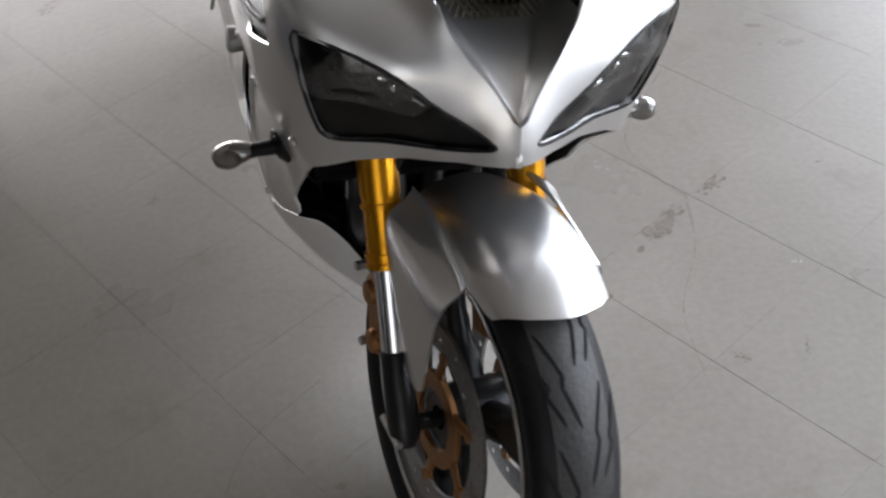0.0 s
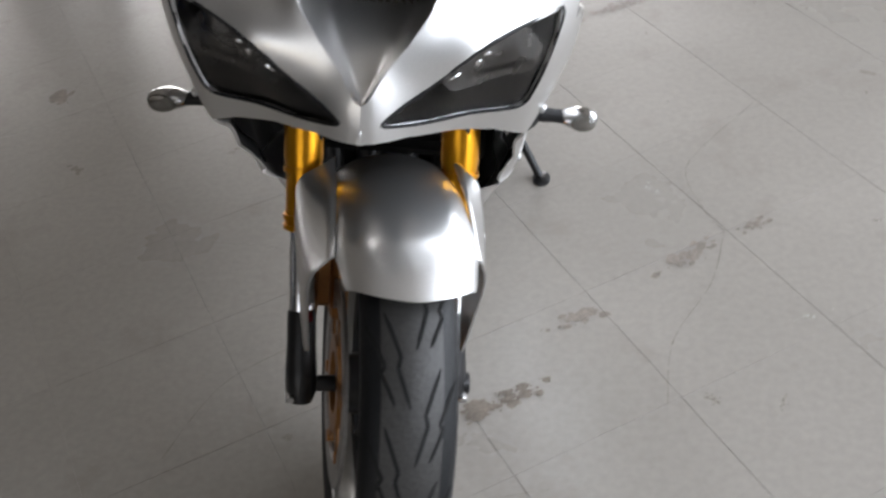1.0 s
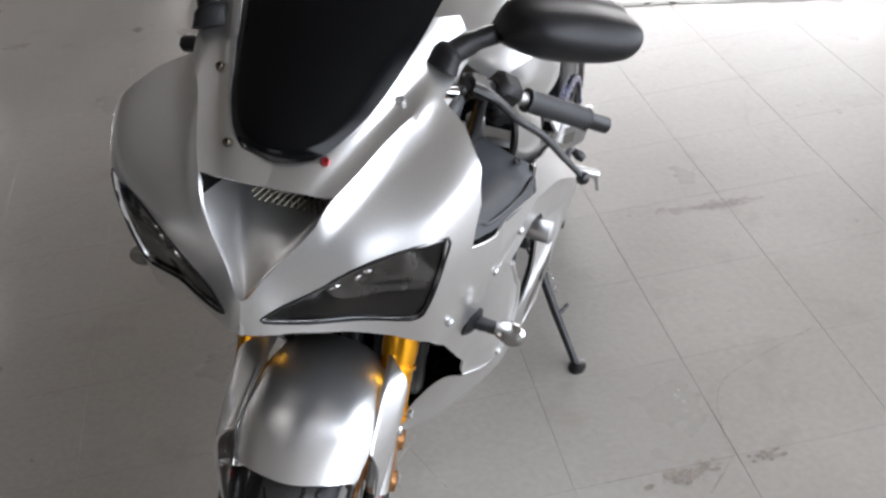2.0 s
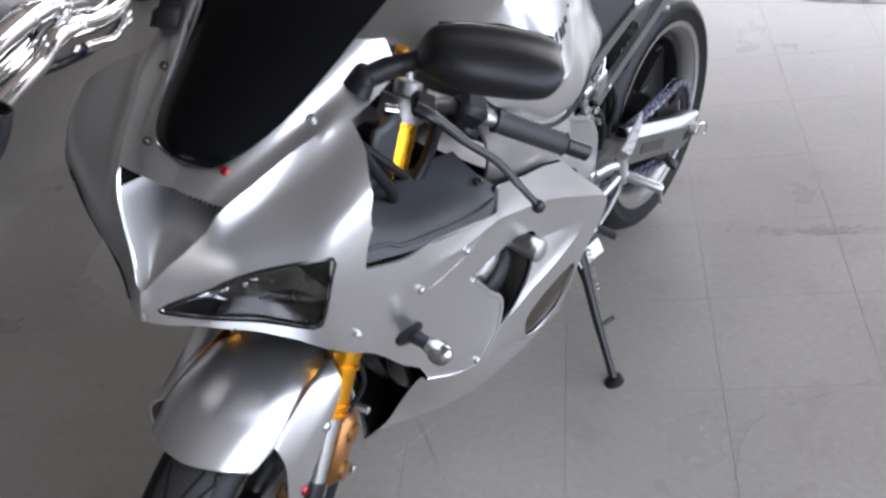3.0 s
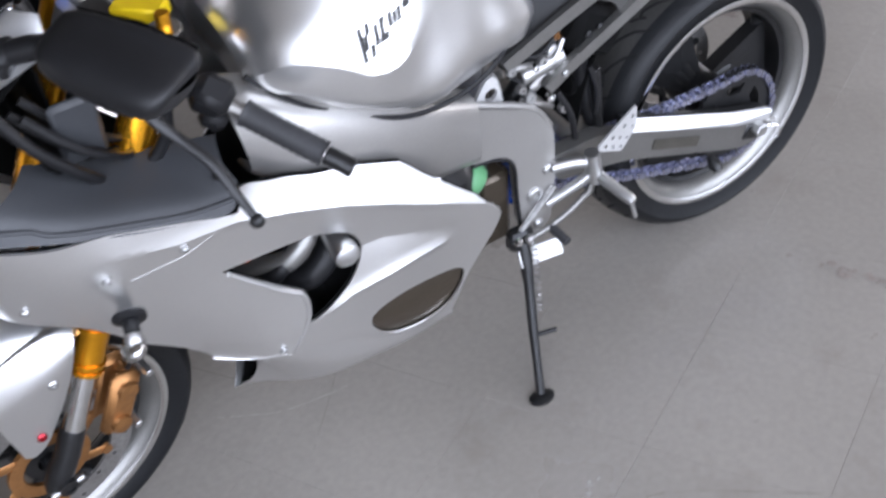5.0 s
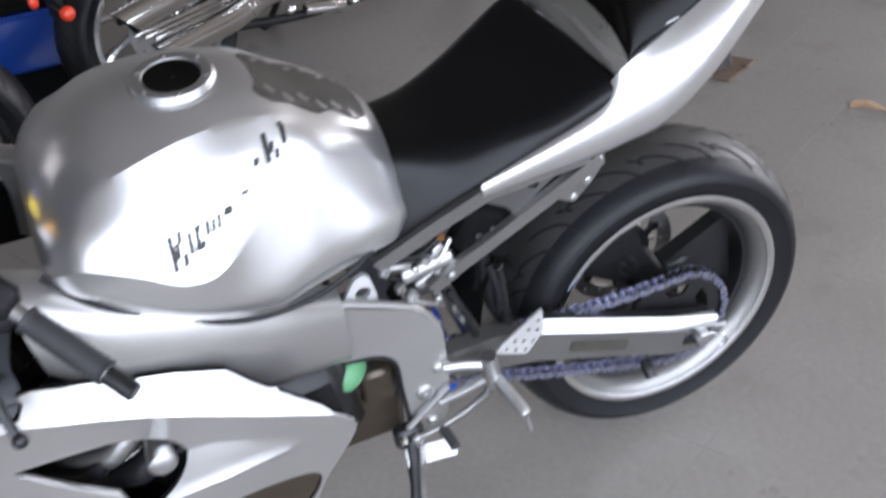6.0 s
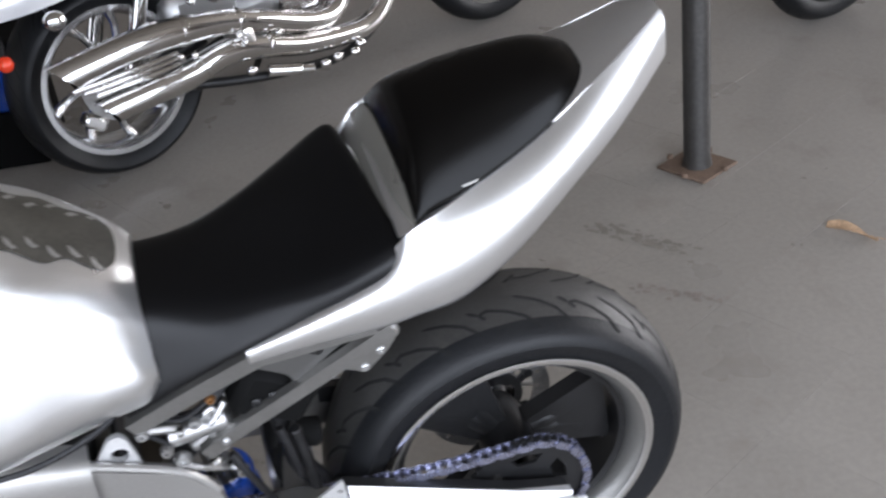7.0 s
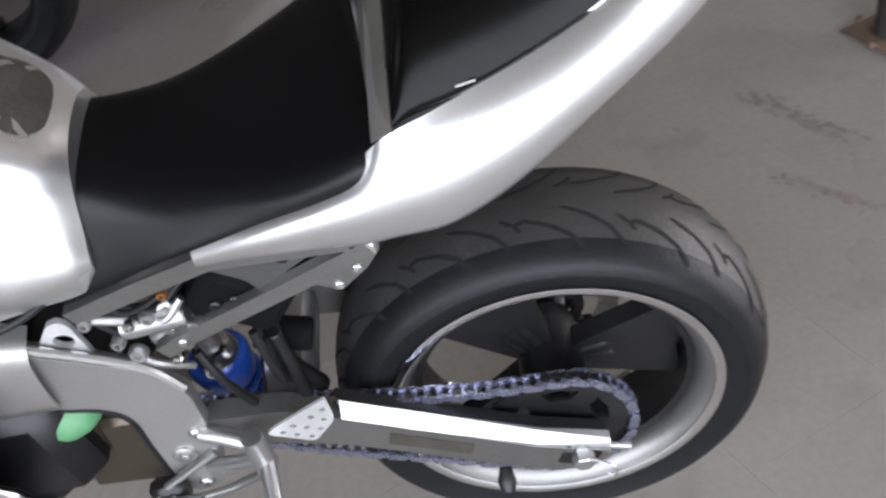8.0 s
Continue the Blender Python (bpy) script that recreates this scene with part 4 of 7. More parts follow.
def wheel(hub, tyre_r, tyre_half, rim_r, rim_half, spokes, put, name, label):
    t = put("tyre", Geo().lathe(tyre_profile(tyre_r, tyre_half, rim_r, rim_half), hub, n=96), TYRE, None, "black road tyre with zigzag grooves")
    root = put(name, Geo().lathe([(-rim_half + 0.001, rim_r - 0.001), (-rim_half + 0.004, rim_r - 0.012), (-rim_half + 0.014, rim_r - 0.022), (-rim_half + 0.03, rim_r - 0.030),
                                  (rim_half - 0.03, rim_r - 0.030), (rim_half - 0.014, rim_r - 0.022), (rim_half - 0.004, rim_r - 0.012), (rim_half - 0.001, rim_r - 0.001)], hub, n=96), DARK_ALLOY, bike, label)
    for d in (1, -1):
        put("rim_lip", Geo().lathe([(d * rim_half, rim_r), (d * (rim_half + 0.003), rim_r + 0.004), (d * (rim_half + 0.004), rim_r - 0.003), (d * (rim_half + 0.001), rim_r - 0.009), (d * (rim_half - 0.004), rim_r - 0.007)], hub, n=96), POLISHED, root, "bright polished rim lip")
    t.parent = root
    put("tread", tread(tyre_r, tyre_half, rim_r, hub, 13, 0.12, rim_half > 0.06), GROOVE, root)
    crown = [(x, r + 0.0006) for x, r in tyre_profile(tyre_r, tyre_half, rim_r, rim_half, 28)[8:21]]
    put("tread_band", Geo().lathe(crown, hub, n=96, closed=False), TREAD, root, "dusty worn tread band")
    put("rim_barrel", Geo().lathe([(-rim_half + 0.030, rim_r - 0.031), (-rim_half + 0.034, rim_r - 0.040), (rim_half - 0.034, rim_r - 0.040), (rim_half - 0.030, rim_r - 0.031)], hub, n=72), BLACK_METAL, root)
    put("hub", Geo().lathe([(-0.06, 0.018), (-0.06, 0.038), (-0.03, 0.045), (0.03, 0.045), (0.06, 0.038), (0.06, 0.018)], hub, n=32), BLACK_METAL, root)
    wide, turn = rim_half > 0.06, 2.2 if rim_half > 0.06 else 0.55
    for i in range(spokes):
        g = Geo()
        for d in (-1, 1):
            a0, a1 = 2 * math.pi * i / spokes + turn + d * 0.10, 2 * math.pi * i / spokes + turn + d * (0.40 if wide else 0.26)
            p = [hub + Vector((0, r * math.cos(a), r * math.sin(a))) for r, a in ((0.035, a0), (0.09, a0 + d * 0.02), (0.14, (a0 + a1) / 2), (rim_r - 0.035, a1))]
            g.tube(curve(p, 4), [0.021] * 4 + [0.017] * 4 + [0.015] * 4 + [0.02], 10, flat=0.95)
        web = [hub + Vector((0, r * math.cos(2 * math.pi * i / spokes + turn + k), r * math.sin(2 * math.pi * i / spokes + turn + k))) for r, k in (((0.04, -0.7), (0.04, 0.7), (rim_r - 0.034, 0.42), (rim_r - 0.034, -0.42)) if wide else ((0.04, -0.35), (0.04, 0.35), (0.145, 0.15), (0.145, -0.15)))]
        g.add([p + Vector((x, 0, 0)) for x in (-0.016, 0.016) for p in web], [(0, 1, 2, 3), (7, 6, 5, 4), (0, 4, 5, 1), (1, 5, 6, 2), (2, 6, 7, 3), (3, 7, 4, 0)])
        put("spoke", g, BLACK_METAL, root)
    return root


def put_front(name, g, material, parent=bike, label=""):
    return front(name, g, material, parent, label)


REAR_TILT = Matrix.Translation(REAR_HUB) @ Matrix.Rotation(radians(-4.0), 4, "Y") @ Matrix.Translation(-REAR_HUB)


def put_rear(name, g, material, parent=bike, label=""):
    return part(name, g.xf(REAR_TILT), material, parent, label)


front_wheel = wheel(FRONT_HUB, 0.290, 0.061, 0.222, 0.050, 3, put_front, "front_wheel", "polished rim with black spokes")
rear_wheel = wheel(REAR_HUB, 0.298, 0.092, 0.223, 0.081, 3, put_rear, "rear_wheel", "polished rim with black spokes")


def disc(hub, x, r, put, parent, material, carrier, name="brake_disc"):
    g = Geo()
    n, holes = 64, []
    ring_out = [(r * math.cos(2 * math.pi * k / n), r * math.sin(2 * math.pi * k / n)) for k in range(n)]
    ring_in = [(0.74 * r * math.cos(2 * math.pi * k / 40), 0.74 * r * math.sin(2 * math.pi * k / 40)) for k in range(40)]
    for k in range(18):
        a, rr = 2 * math.pi * k / 18, r * (0.80 + 0.055 * (k % 3))
        holes.append([(rr * math.cos(a) + 0.0045 * math.cos(b * 1.0472), rr * math.sin(a) + 0.0045 * math.sin(b * 1.0472)) for b in range(6)])
    g.plate(ring_out, 0.005, Matrix.Translation(hub) @ side_at(x), [ring_in, *holes])
    d = put(name, g, material, parent)
    c = Geo()
    c.lathe([(x - 0.004, 0.046), (x - 0.004, min(0.070, 0.55 * r)), (x + 0.004, min(0.070, 0.55 * r)), (x + 0.004, 0.046)], hub, n=40)
    for k in range(6):
        a = 2 * math.pi * k / 6 + 0.3
        p, q = [hub + Vector((x, rr * math.cos(a + o), rr * math.sin(a + o))) for rr, o in ((0.44 * r, 0.0), (0.72 * r, 0.16))]
        put("arm", Geo().tube([p, q], [0.011, 0.009], 10, flat=0.3, up=(1, 0, 0)), carrier, d)
        put("bobbin", Geo().lathe([(-0.005, 0.001), (-0.005, 0.009), (0.005, 0.009), (0.005, 0.001)], q, n=12, closed=False), carrier, d)
    put("carrier", c, carrier, d, "gold disc carrier")
    return d


for s in (1, -1):
    disc(FRONT_HUB, 0.064 * s, 0.148, put_front, front_wheel, STEEL, BRONZE)
axle = Geo().rod(FRONT_HUB + Vector((-0.125, 0, 0)), FRONT_HUB + Vector((0.125, 0, 0)), 0.012)
axle.lathe([(0.118, 0.001), (0.118, 0.017), (0.128, 0.016), (0.128, 0.010), (0.122, 0.009), (0.122, 0.001)], FRONT_HUB, n=20, closed=False)
front("axle", axle, BLACK_METAL)


def caliper(s):
    g = Geo()
    c = FRONT_HUB + Vector((0.080 * s, 0.130, 0.085))
    for dx in (-0.022, 0.022):
        g.box(c + Vector((dx * s, 0, 0)), (0.026, 0.052, 0.125), (-25, 0, 0), 0.010)
    g.box(c + Vector((0, 0.014, 0)), (0.04, 0.03, 0.105), (-25, 0, 0), 0.008)
    for k in (-0.032, 0.032):
        g.lathe([(0, 0.0005), (0, 0.018), (0.008 * s, 0.016), (0.010 * s, 0.0005)], c + Vector((0.034 * s, k * 0.45, k)), n=18, closed=False)
    ob = front("brake_caliper", g, BRONZE, bike, "bronze radial brake caliper")
    for k in (-0.05, 0.05):
        front("bolt", Geo().rod(c + Vector((0.012 * s, 0.03 + k * 0.45, k)), c + Vector((0.046 * s, 0.03 + k * 0.45, k)), 0.007, n=6), ALLOY, ob)
    hose = Geo().tube(curve([c + Vector((0.02 * s, 0.03, 0.06)), c + Vector((0.035 * s, 0.05, 0.12)), c + Vector((0.02 * s, 0.02, 0.24)), c + Vector((-0.02 * s, 0.05, 0.36))], 6), 0.0045, 8)
    front("brake_hose", hose, BLACK_PLASTIC, ob)


caliper(1)
caliper(-1)

# -- front mudguard: a crown over the tyre and an ear down each fork leg
rows = []
for deg in (64.5, 68, 73, 81, 92, 104, 118):
    a = radians(deg)
    r = 0.326 + 0.006 * math.sin(radians((deg - 63) * 2.2))
    w = np.interp(deg, [63, 67, 81, 118], [0.078, 0.083, 0.090, 0.086])
    row = []
    for s in (-1, -0.86, -0.55, 0, 0.55, 0.86, 1):
        drop = np.interp(abs(s), [0, 0.55, 0.86, 1], [0, 0.008, 0.024, 0.040]) * np.interp(deg, [63, 70, 118], [0.8, 1.0, 1.1])
        turn = 0.10 * abs(s) ** 2 * np.interp(deg, [63, 82], [1.0, 0.0])
        row.append(FRONT_HUB + Vector((w * s, -(r - drop) * math.cos(a + turn), (r - drop) * math.sin(a + turn))))
    rows.append(row)
crown = thick(loft(rows, 5, 6), -0.003)
fender = front("front_mudguard", crown, SILVER, bike, "silver front mudguard")
for s in (1, -1):
    ear = [[(0.080, 0.095, 0.592), (0.096, 0.070, 0.596), (0.124, 0.052, 0.575), (0.120, 0.030, 0.510), (0.110, 0.002, 0.450)],
           [(0.084, 0.010, 0.600), (0.096, -0.005, 0.594), (0.124, 0.003, 0.556), (0.121, -0.008, 0.490), (0.111, -0.036, 0.400)],
           [(0.089, -0.070, 0.588), (0.098, -0.080, 0.580), (0.117, -0.072, 0.540), (0.117, -0.066, 0.485), (0.109, -0.062, 0.385)],
           [(0.090, -0.098, 0.582), (0.099, -0.100, 0.576), (0.112, -0.095, 0.545), (0.113, -0.088, 0.490), (0.107, -0.076, 0.393)]]
    g = thick(loft(ear, 5, 5), 0.003)
    if s < 0:
        g = g.mirrored()
    for p in g.v:
        p.x -= 0.008 * min(1, max(0, (abs(p.x) - 0.085) / 0.03))
    front("ear", g, SILVER, fender)
    for q in ((0.117, 0.004, 0.530), (0.107, -0.042, 0.425)):
        n = Vector((s, -0.15, 0.1)).normalized()
        bolt(STEER @ Vector((q[0] * s, q[1], q[2])), STEER.to_3x3() @ n, 0.008, fender, RED_BOLT if q[2] < 0.45 else ALLOY)

# -- handlebars
def handlebar(s):
    def u(*p):
        return UNSTEER @ Vector(p)
    a, b = u(0.150, 0.338, 0.915), u(0.304, 0.466, 0.824)
    way = (b - a).normalized()
    bar = Geo().rod(a - way * 0.04, b, 0.011)
    grip = Geo().tube([a + way * (0.075 + 0.115 * k / 23) for k in range(24)], [0.0165 + 0.0012 * (k % 2) if 0 < k < 23 else 0.0185 for k in range(24)], 18)
    end = Geo().rod(a + way * 0.192, b + way * 0.012, 0.0135)
    perch = Geo().box(a + way * 0.030, (0.050, 0.046, 0.052), (20, 30, 38), 0.010)
    perch.box(a + way * 0.032 + Vector((0, -0.004, -0.03)), (0.036, 0.034, 0.035), (20, 30, 38), 0.008)
    holder = Geo().tube([fork_at(0.905, 0.105), fork_at(0.935, 0.105)], 0.034, 20).tube([fork_at(0.92, 0.105), a], 0.014, 12)
    lever = Geo().tube(curve([u(0.158, 0.245, 0.962), u(0.185, 0.258, 0.945), u(0.215, 0.285, 0.905), u(0.25, 0.312, 0.871), u(0.285, 0.325, 0.832), u(0.307, 0.333, 0.808)], 5),
                       [0.011] * 5 + [0.0095] * 5 + [0.008] * 10 + [0.0068] * 5 + [0.007], 10, flat=0.7).ball(u(0.309, 0.334, 0.804), 0.0105)
    bracket = Geo().box(u(0.160, 0.262, 0.955), (0.035, 0.04, 0.022), (10, 20, 30), 0.006).tube([u(0.160, 0.27, 0.95), a + way * 0.01], 0.012, 10)
    adjuster = Geo().rod(u(0.142, 0.228, 0.958), u(0.128, 0.215, 0.962), 0.008)
    geos = [bar, grip, end, perch, holder, lever, bracket, adjuster]
    if s < 0:
        geos = [g.mirrored() for g in geos]
    ob = front("handlebar", geos[0], STEEL, bike, "clip-on handlebar with black rubber grip")
    front("grip", geos[1], GRIP_RUBBER, ob)
    front("bar_end", geos[2], BLACK_METAL, ob)
    front("switchgear", geos[3], BLACK_PLASTIC, ob)
    front("clamp", geos[4], STEEL, ob)
    front("lever", geos[5], BLACK_METAL, ob)
    front("lever_bracket", geos[6], BLACK_METAL, ob)
    front("cable_adjuster", geos[7], POLISHED, ob)


handlebar(1)
handlebar(-1)
part("steering_cap", Geo().box((-0.014, 0.340, 0.938), (0.074, 0.036, 0.024), (0, 0, 45), 0.003), YELLOW, bike, "bright yellow cap block")
part("fork_adjuster", Geo().rod((0.060, 0.347, 0.940), (0.061, 0.349, 0.972), 0.010), GOLD, bike)
part("adjuster_nut", Geo().rod((0.059, 0.346, 0.925), (0.060, 0.347, 0.948), 0.024, n=20), POLISHED, bike)


# ------------------------------------------------ tank, frame and engine
TANK_FORE = [
    (0.385, [(0, 0.925), (0.045, 0.924), (0.085, 0.915), (0.115, 0.898), (0.140, 0.882), (0.140, 0.866), (0.120, 0.858), (0.080, 0.855)]),
    (0.405, [(0, 0.945), (0.050, 0.943), (0.097, 0.934), (0.135, 0.918), (0.166, 0.900), (0.165, 0.875), (0.155, 0.860), (0.130, 0.855)]),
    (0.45, [(0, 0.975), (0.055, 0.972), (0.110, 0.958), (0.148, 0.935), (0.188, 0.912), (0.189, 0.875), (0.180, 0.855), (0.155, 0.842)]),
    (0.52, [(0, 1.004), (0.060, 0.999), (0.120, 0.983), (0.160, 0.938), (0.202, 0.890), (0.197, 0.850), (0.190, 0.822), (0.165, 0.797)])]
TANK_MID = [
    (0.57, [(0, 1.014), (0.062, 1.008), (0.117, 0.994), (0.158, 0.93), (0.204, 0.856), (0.196, 0.825), (0.187, 0.795), (0.165, 0.772)]),
    (0.62, [(0, 1.018), (0.06, 1.012), (0.107, 0.999), (0.153, 0.935), (0.2, 0.856), (0.188, 0.825), (0.184, 0.775), (0.163, 0.745)]),
    (0.68, [(0, 1.013), (0.055, 1.008), (0.096, 0.995), (0.134, 0.950), (0.168, 0.893), (0.180, 0.845), (0.190, 0.778), (0.165, 0.732)]),
    (0.73, [(0, 0.998), (0.05, 0.994), (0.087, 0.983), (0.114, 0.954), (0.138, 0.917), (0.155, 0.862), (0.174, 0.785), (0.150, 0.729)])]
TANK_AFT = [
    (0.78, [(0, 0.968), (0.045, 0.964), (0.075, 0.955), (0.097, 0.944), (0.116, 0.925), (0.133, 0.872), (0.156, 0.790), (0.140, 0.733)]),
    (0.83, [(0, 0.938), (0.04, 0.935), (0.07, 0.926), (0.088, 0.914), (0.103, 0.895), (0.122, 0.848), (0.146, 0.788), (0.132, 0.738)]),
    (0.872, [(0, 0.905), (0.035, 0.902), (0.06, 0.894), (0.076, 0.882), (0.092, 0.862), (0.110, 0.825), (0.133, 0.783), (0.121, 0.738)]),
    (0.895, [(0, 0.880), (0.03, 0.877), (0.05, 0.870), (0.066, 0.858), (0.081, 0.838), (0.099, 0.804), (0.116, 0.777), (0.106, 0.745)])]
TANK = TANK_FORE + TANK_MID + TANK_AFT


# the tank begins further back than its drawn stations, and its lower side is nearly upright
for k, (y, prof) in enumerate(TANK):
    for j, d in ((5, 0.004), (6, 0.012)):
        if 0.46 < y < 0.70:
            prof[j] = (max(prof[j][0], prof[4][0] - d), prof[j][1])
        if 0.70 < y < 0.86:
            prof[j] = (prof[j][0] + 0.003, prof[j][1])
    if 0.44 < y < 0.70:
        prof[3] = (prof[3][0] + 0.008, prof[3][1] + 0.004)
    TANK[k] = (y + 0.028 * max(0.0, 1 - (y - 0.385) / 0.14) - 0.006 * min(1.0, max(0.0, (y - 0.74) / 0.09)), prof)


def creased(prof, y):
    """One side of a station: smooth between the two creases, folded at them."""
    pts = [Vector((x, y, z)) for x, z in prof]
    out = curve([Vector((-pts[1].x, y, pts[1].z)), *pts[:3]], 4)[4:]
    out = out[:-1] + curve(pts[2:5], 4)[:-1] + curve(pts[4:], 4)
    return out


tank_rows = []
for y, prof in TANK:
    half = creased(prof, y)
    tank_rows.append([Vector((-p.x, p.y, p.z)) for p in reversed(half[1:])] + half)
tank_cols = [curve([r[k] for r in tank_rows], 6) for k in range(len(tank_rows[0]))]
tank_skin, k = Geo(), len(tank_cols[0])
tank_skin.add([p for c in tank_cols for p in c], [(j * k + i, j * k + i + 1, (j + 1) * k + i + 1, (j + 1) * k + i) for j in range(len(tank_cols) - 1) for i in range(k - 1)])
tank_skin.add(tank_rows[0], [tuple(range(len(tank_rows[0])))]).add(tank_rows[-1], [tuple(reversed(range(len(tank_rows[-1]))))])
tank = part("fuel_tank", tank_skin, SILVER, bike, "silver fuel tank with worn black side marks", 22)


def lay(name, outlines, material, parent, step, lift, label=""):
    """Thin decals that follow the tank's surface."""
    g = Geo()
    for loop in outlines:
        flat, faces = fill(loop, (), step)
        s = Geo()
        s.v, s.f = [tank_point(*p, lift) for p in flat], faces
        g.join(s)
    return part(name, g, material, parent, label, weld=False)


TANK_TREE = None


def tank_point(x, y, lift):
    global TANK_TREE
    if TANK_TREE is None:
        from mathutils.bvhtree import BVHTree
        TANK_TREE = BVHTree.FromPolygons(tank_skin.v, tank_skin.f)
    # seen square to the tank's shoulder: down for the top, from the side further out
    if abs(x) < 0.10:
        hit = TANK_TREE.ray_cast(Vector((x, y, 1.3)), Vector((0, 0, -1)))
    else:
        s = 1 if x > 0 else -1
        k = abs(x) - 0.10
        start = Vector((s * (0.10 + 0.5 * 0.75 + k * 0.66), y, 0.99 + 0.5 - k * 0.75))
        hit = TANK_TREE.ray_cast(start, Vector((-0.6 * s, 0, -0.8)).normalized())
    if hit[0] is None:
        return Vector((x, y, 0.95))
    n = hit[1] if hit[1].z > -0.2 else -hit[1]
    return hit[0] + n * lift


# worn marks: eight plain shapes of bars, the middle ones half gone
MARKS = [[(0, 0, 1, 0.26), (0.30, 0.28, 0.72, 0.24), (0.56, 0, 0.36, 0.26), (0.56, 0.66, 1, 0.26)], [(0, 0, 0.6, 0.24), (0.30, 0.0, 0.22, 0.5), (0.42, 0, 0.66, 0.24), (0.62, 0.45, 0.66, 0.2)],
         [(0, 0, 0.42, 0.24), (0.34, 0, 0.36, 0.22), (0.68, 0, 0.4, 0.22)], [(0.1, 0.0, 0.24, 0.45)], [(0.2, 0.02, 0.16, 0.4)], [(0.25, 0.36, 0.62, 0.3)],
         [(0, 0, 1, 0.26), (0.30, 0.25, 0.62, 0.24), (0.54, 0, 0.34, 0.24)], [(0.1, 0, 0.66, 0.26), (0.1, 0.80, 1, 0.26)]]
marks = []
for i, bars in enumerate(MARKS):
    t = (i + 0.3) / 7.6
    y, x, tall, wide = 0.553 + 0.190 * t, 0.110 + 0.124 * (1 - t) ** 0.9, 0.042 - 0.006 * t, 0.024
    for across, low, high, w in bars:
        a, b = y + wide * across, y + wide * (across + w * 1.15)
        lo, hi = x + tall * (0.5 - low) - 0.25 * wide * across, x + tall * (0.5 - high) - 0.25 * wide * across
        marks.append([(lo, a), (lo - 0.002, b), (hi - 0.002, b + 0.003), (hi, a + 0.003)])
for loop in marks:
    lay("side_marking", [loop], DECAL, tank, 0.006, 0.0008)
    lay("side_marking", [[(-x, y) for x, y in reversed(loop)]], DECAL, tank, 0.006, 0.0008)
pad = [(0.045, 0.728), (0.060, 0.745), (0.055, 0.77), (0.062, 0.80), (0.048, 0.825), (0.052, 0.85), (0.03, 0.872), (-0.03, 0.872), (-0.052, 0.85), (-0.048, 0.825), (-0.062, 0.80), (-0.055, 0.77), (-0.060, 0.745), (-0.045, 0.728), (-0.02, 0.735), (0.02, 0.735)]
pad = [tuple(p) for p in curve(pad, 4, True)]
pad_ob = lay("tank_pad", [pad], DARK_DECAL, tank, 0.010, 0.0012, "dark patterned tank pad")
hooks = []
for i in range(6):
    for s in (1, -1):
        y, x = 0.742 + 0.021 * i, s * (0.030 + 0.008 * (i % 2))
        hooks.append([(x - 0.003, y), (x + 0.008 * s, y + 0.002), (x + 0.014 * s, y + 0.008), (x + 0.010 * s, y + 0.014), (x + 0.006 * s, y + 0.009), (x, y + 0.005)])
for h in hooks:
    lay("pad_hook", [h if (h[2][0] > h[0][0]) else list(reversed(h))], SILVER_DULL, pad_ob, 0.006, 0.0018)
cap = Geo()
cz, cn = 1.0155, Vector((0, 0.03, 1)).normalized()
cap.lathe([(0.004, 0.036), (0.008, 0.040), (0.008, 0.052), (0.003, 0.056), (-0.002, 0.056), (-0.002, 0.036)], (0, 0.636, cz), cn, 40)
cap_ob = part("filler_cap", cap, ALLOY, tank, "silver-ringed black filler cap")
part("cap_lid", Geo().lathe([(0.003, 0.0005), (0.004, 0.030), (0.006, 0.038), (-0.002, 0.038)], (0, 0.636, cz), cn, 36, False), GLOSS_BLACK, cap_ob)
for k in range(6):
    a = k * math.pi / 3
    bolt(Vector((0.046 * math.cos(a), 0.636 + 0.046 * math.sin(a), cz + 0.0085)), cn, 0.004, cap_ob, STEEL, height=0.002)

# -- rubber seal between tank and frame
seal = Geo().tube(curve([(0.150, 0.41, 0.895), (0.175, 0.46, 0.845), (0.178, 0.54, 0.785), (0.174, 0.63, 0.735), (0.164, 0.72, 0.722), (0.145, 0.80, 0.735), (0.12, 0.84, 0.748)], 6), 0.0042, 8)
part("tank_seal", seal.copy(), BLACK_PLASTIC, bike)
part("tank_seal", seal.mirrored(), BLACK_PLASTIC, bike)

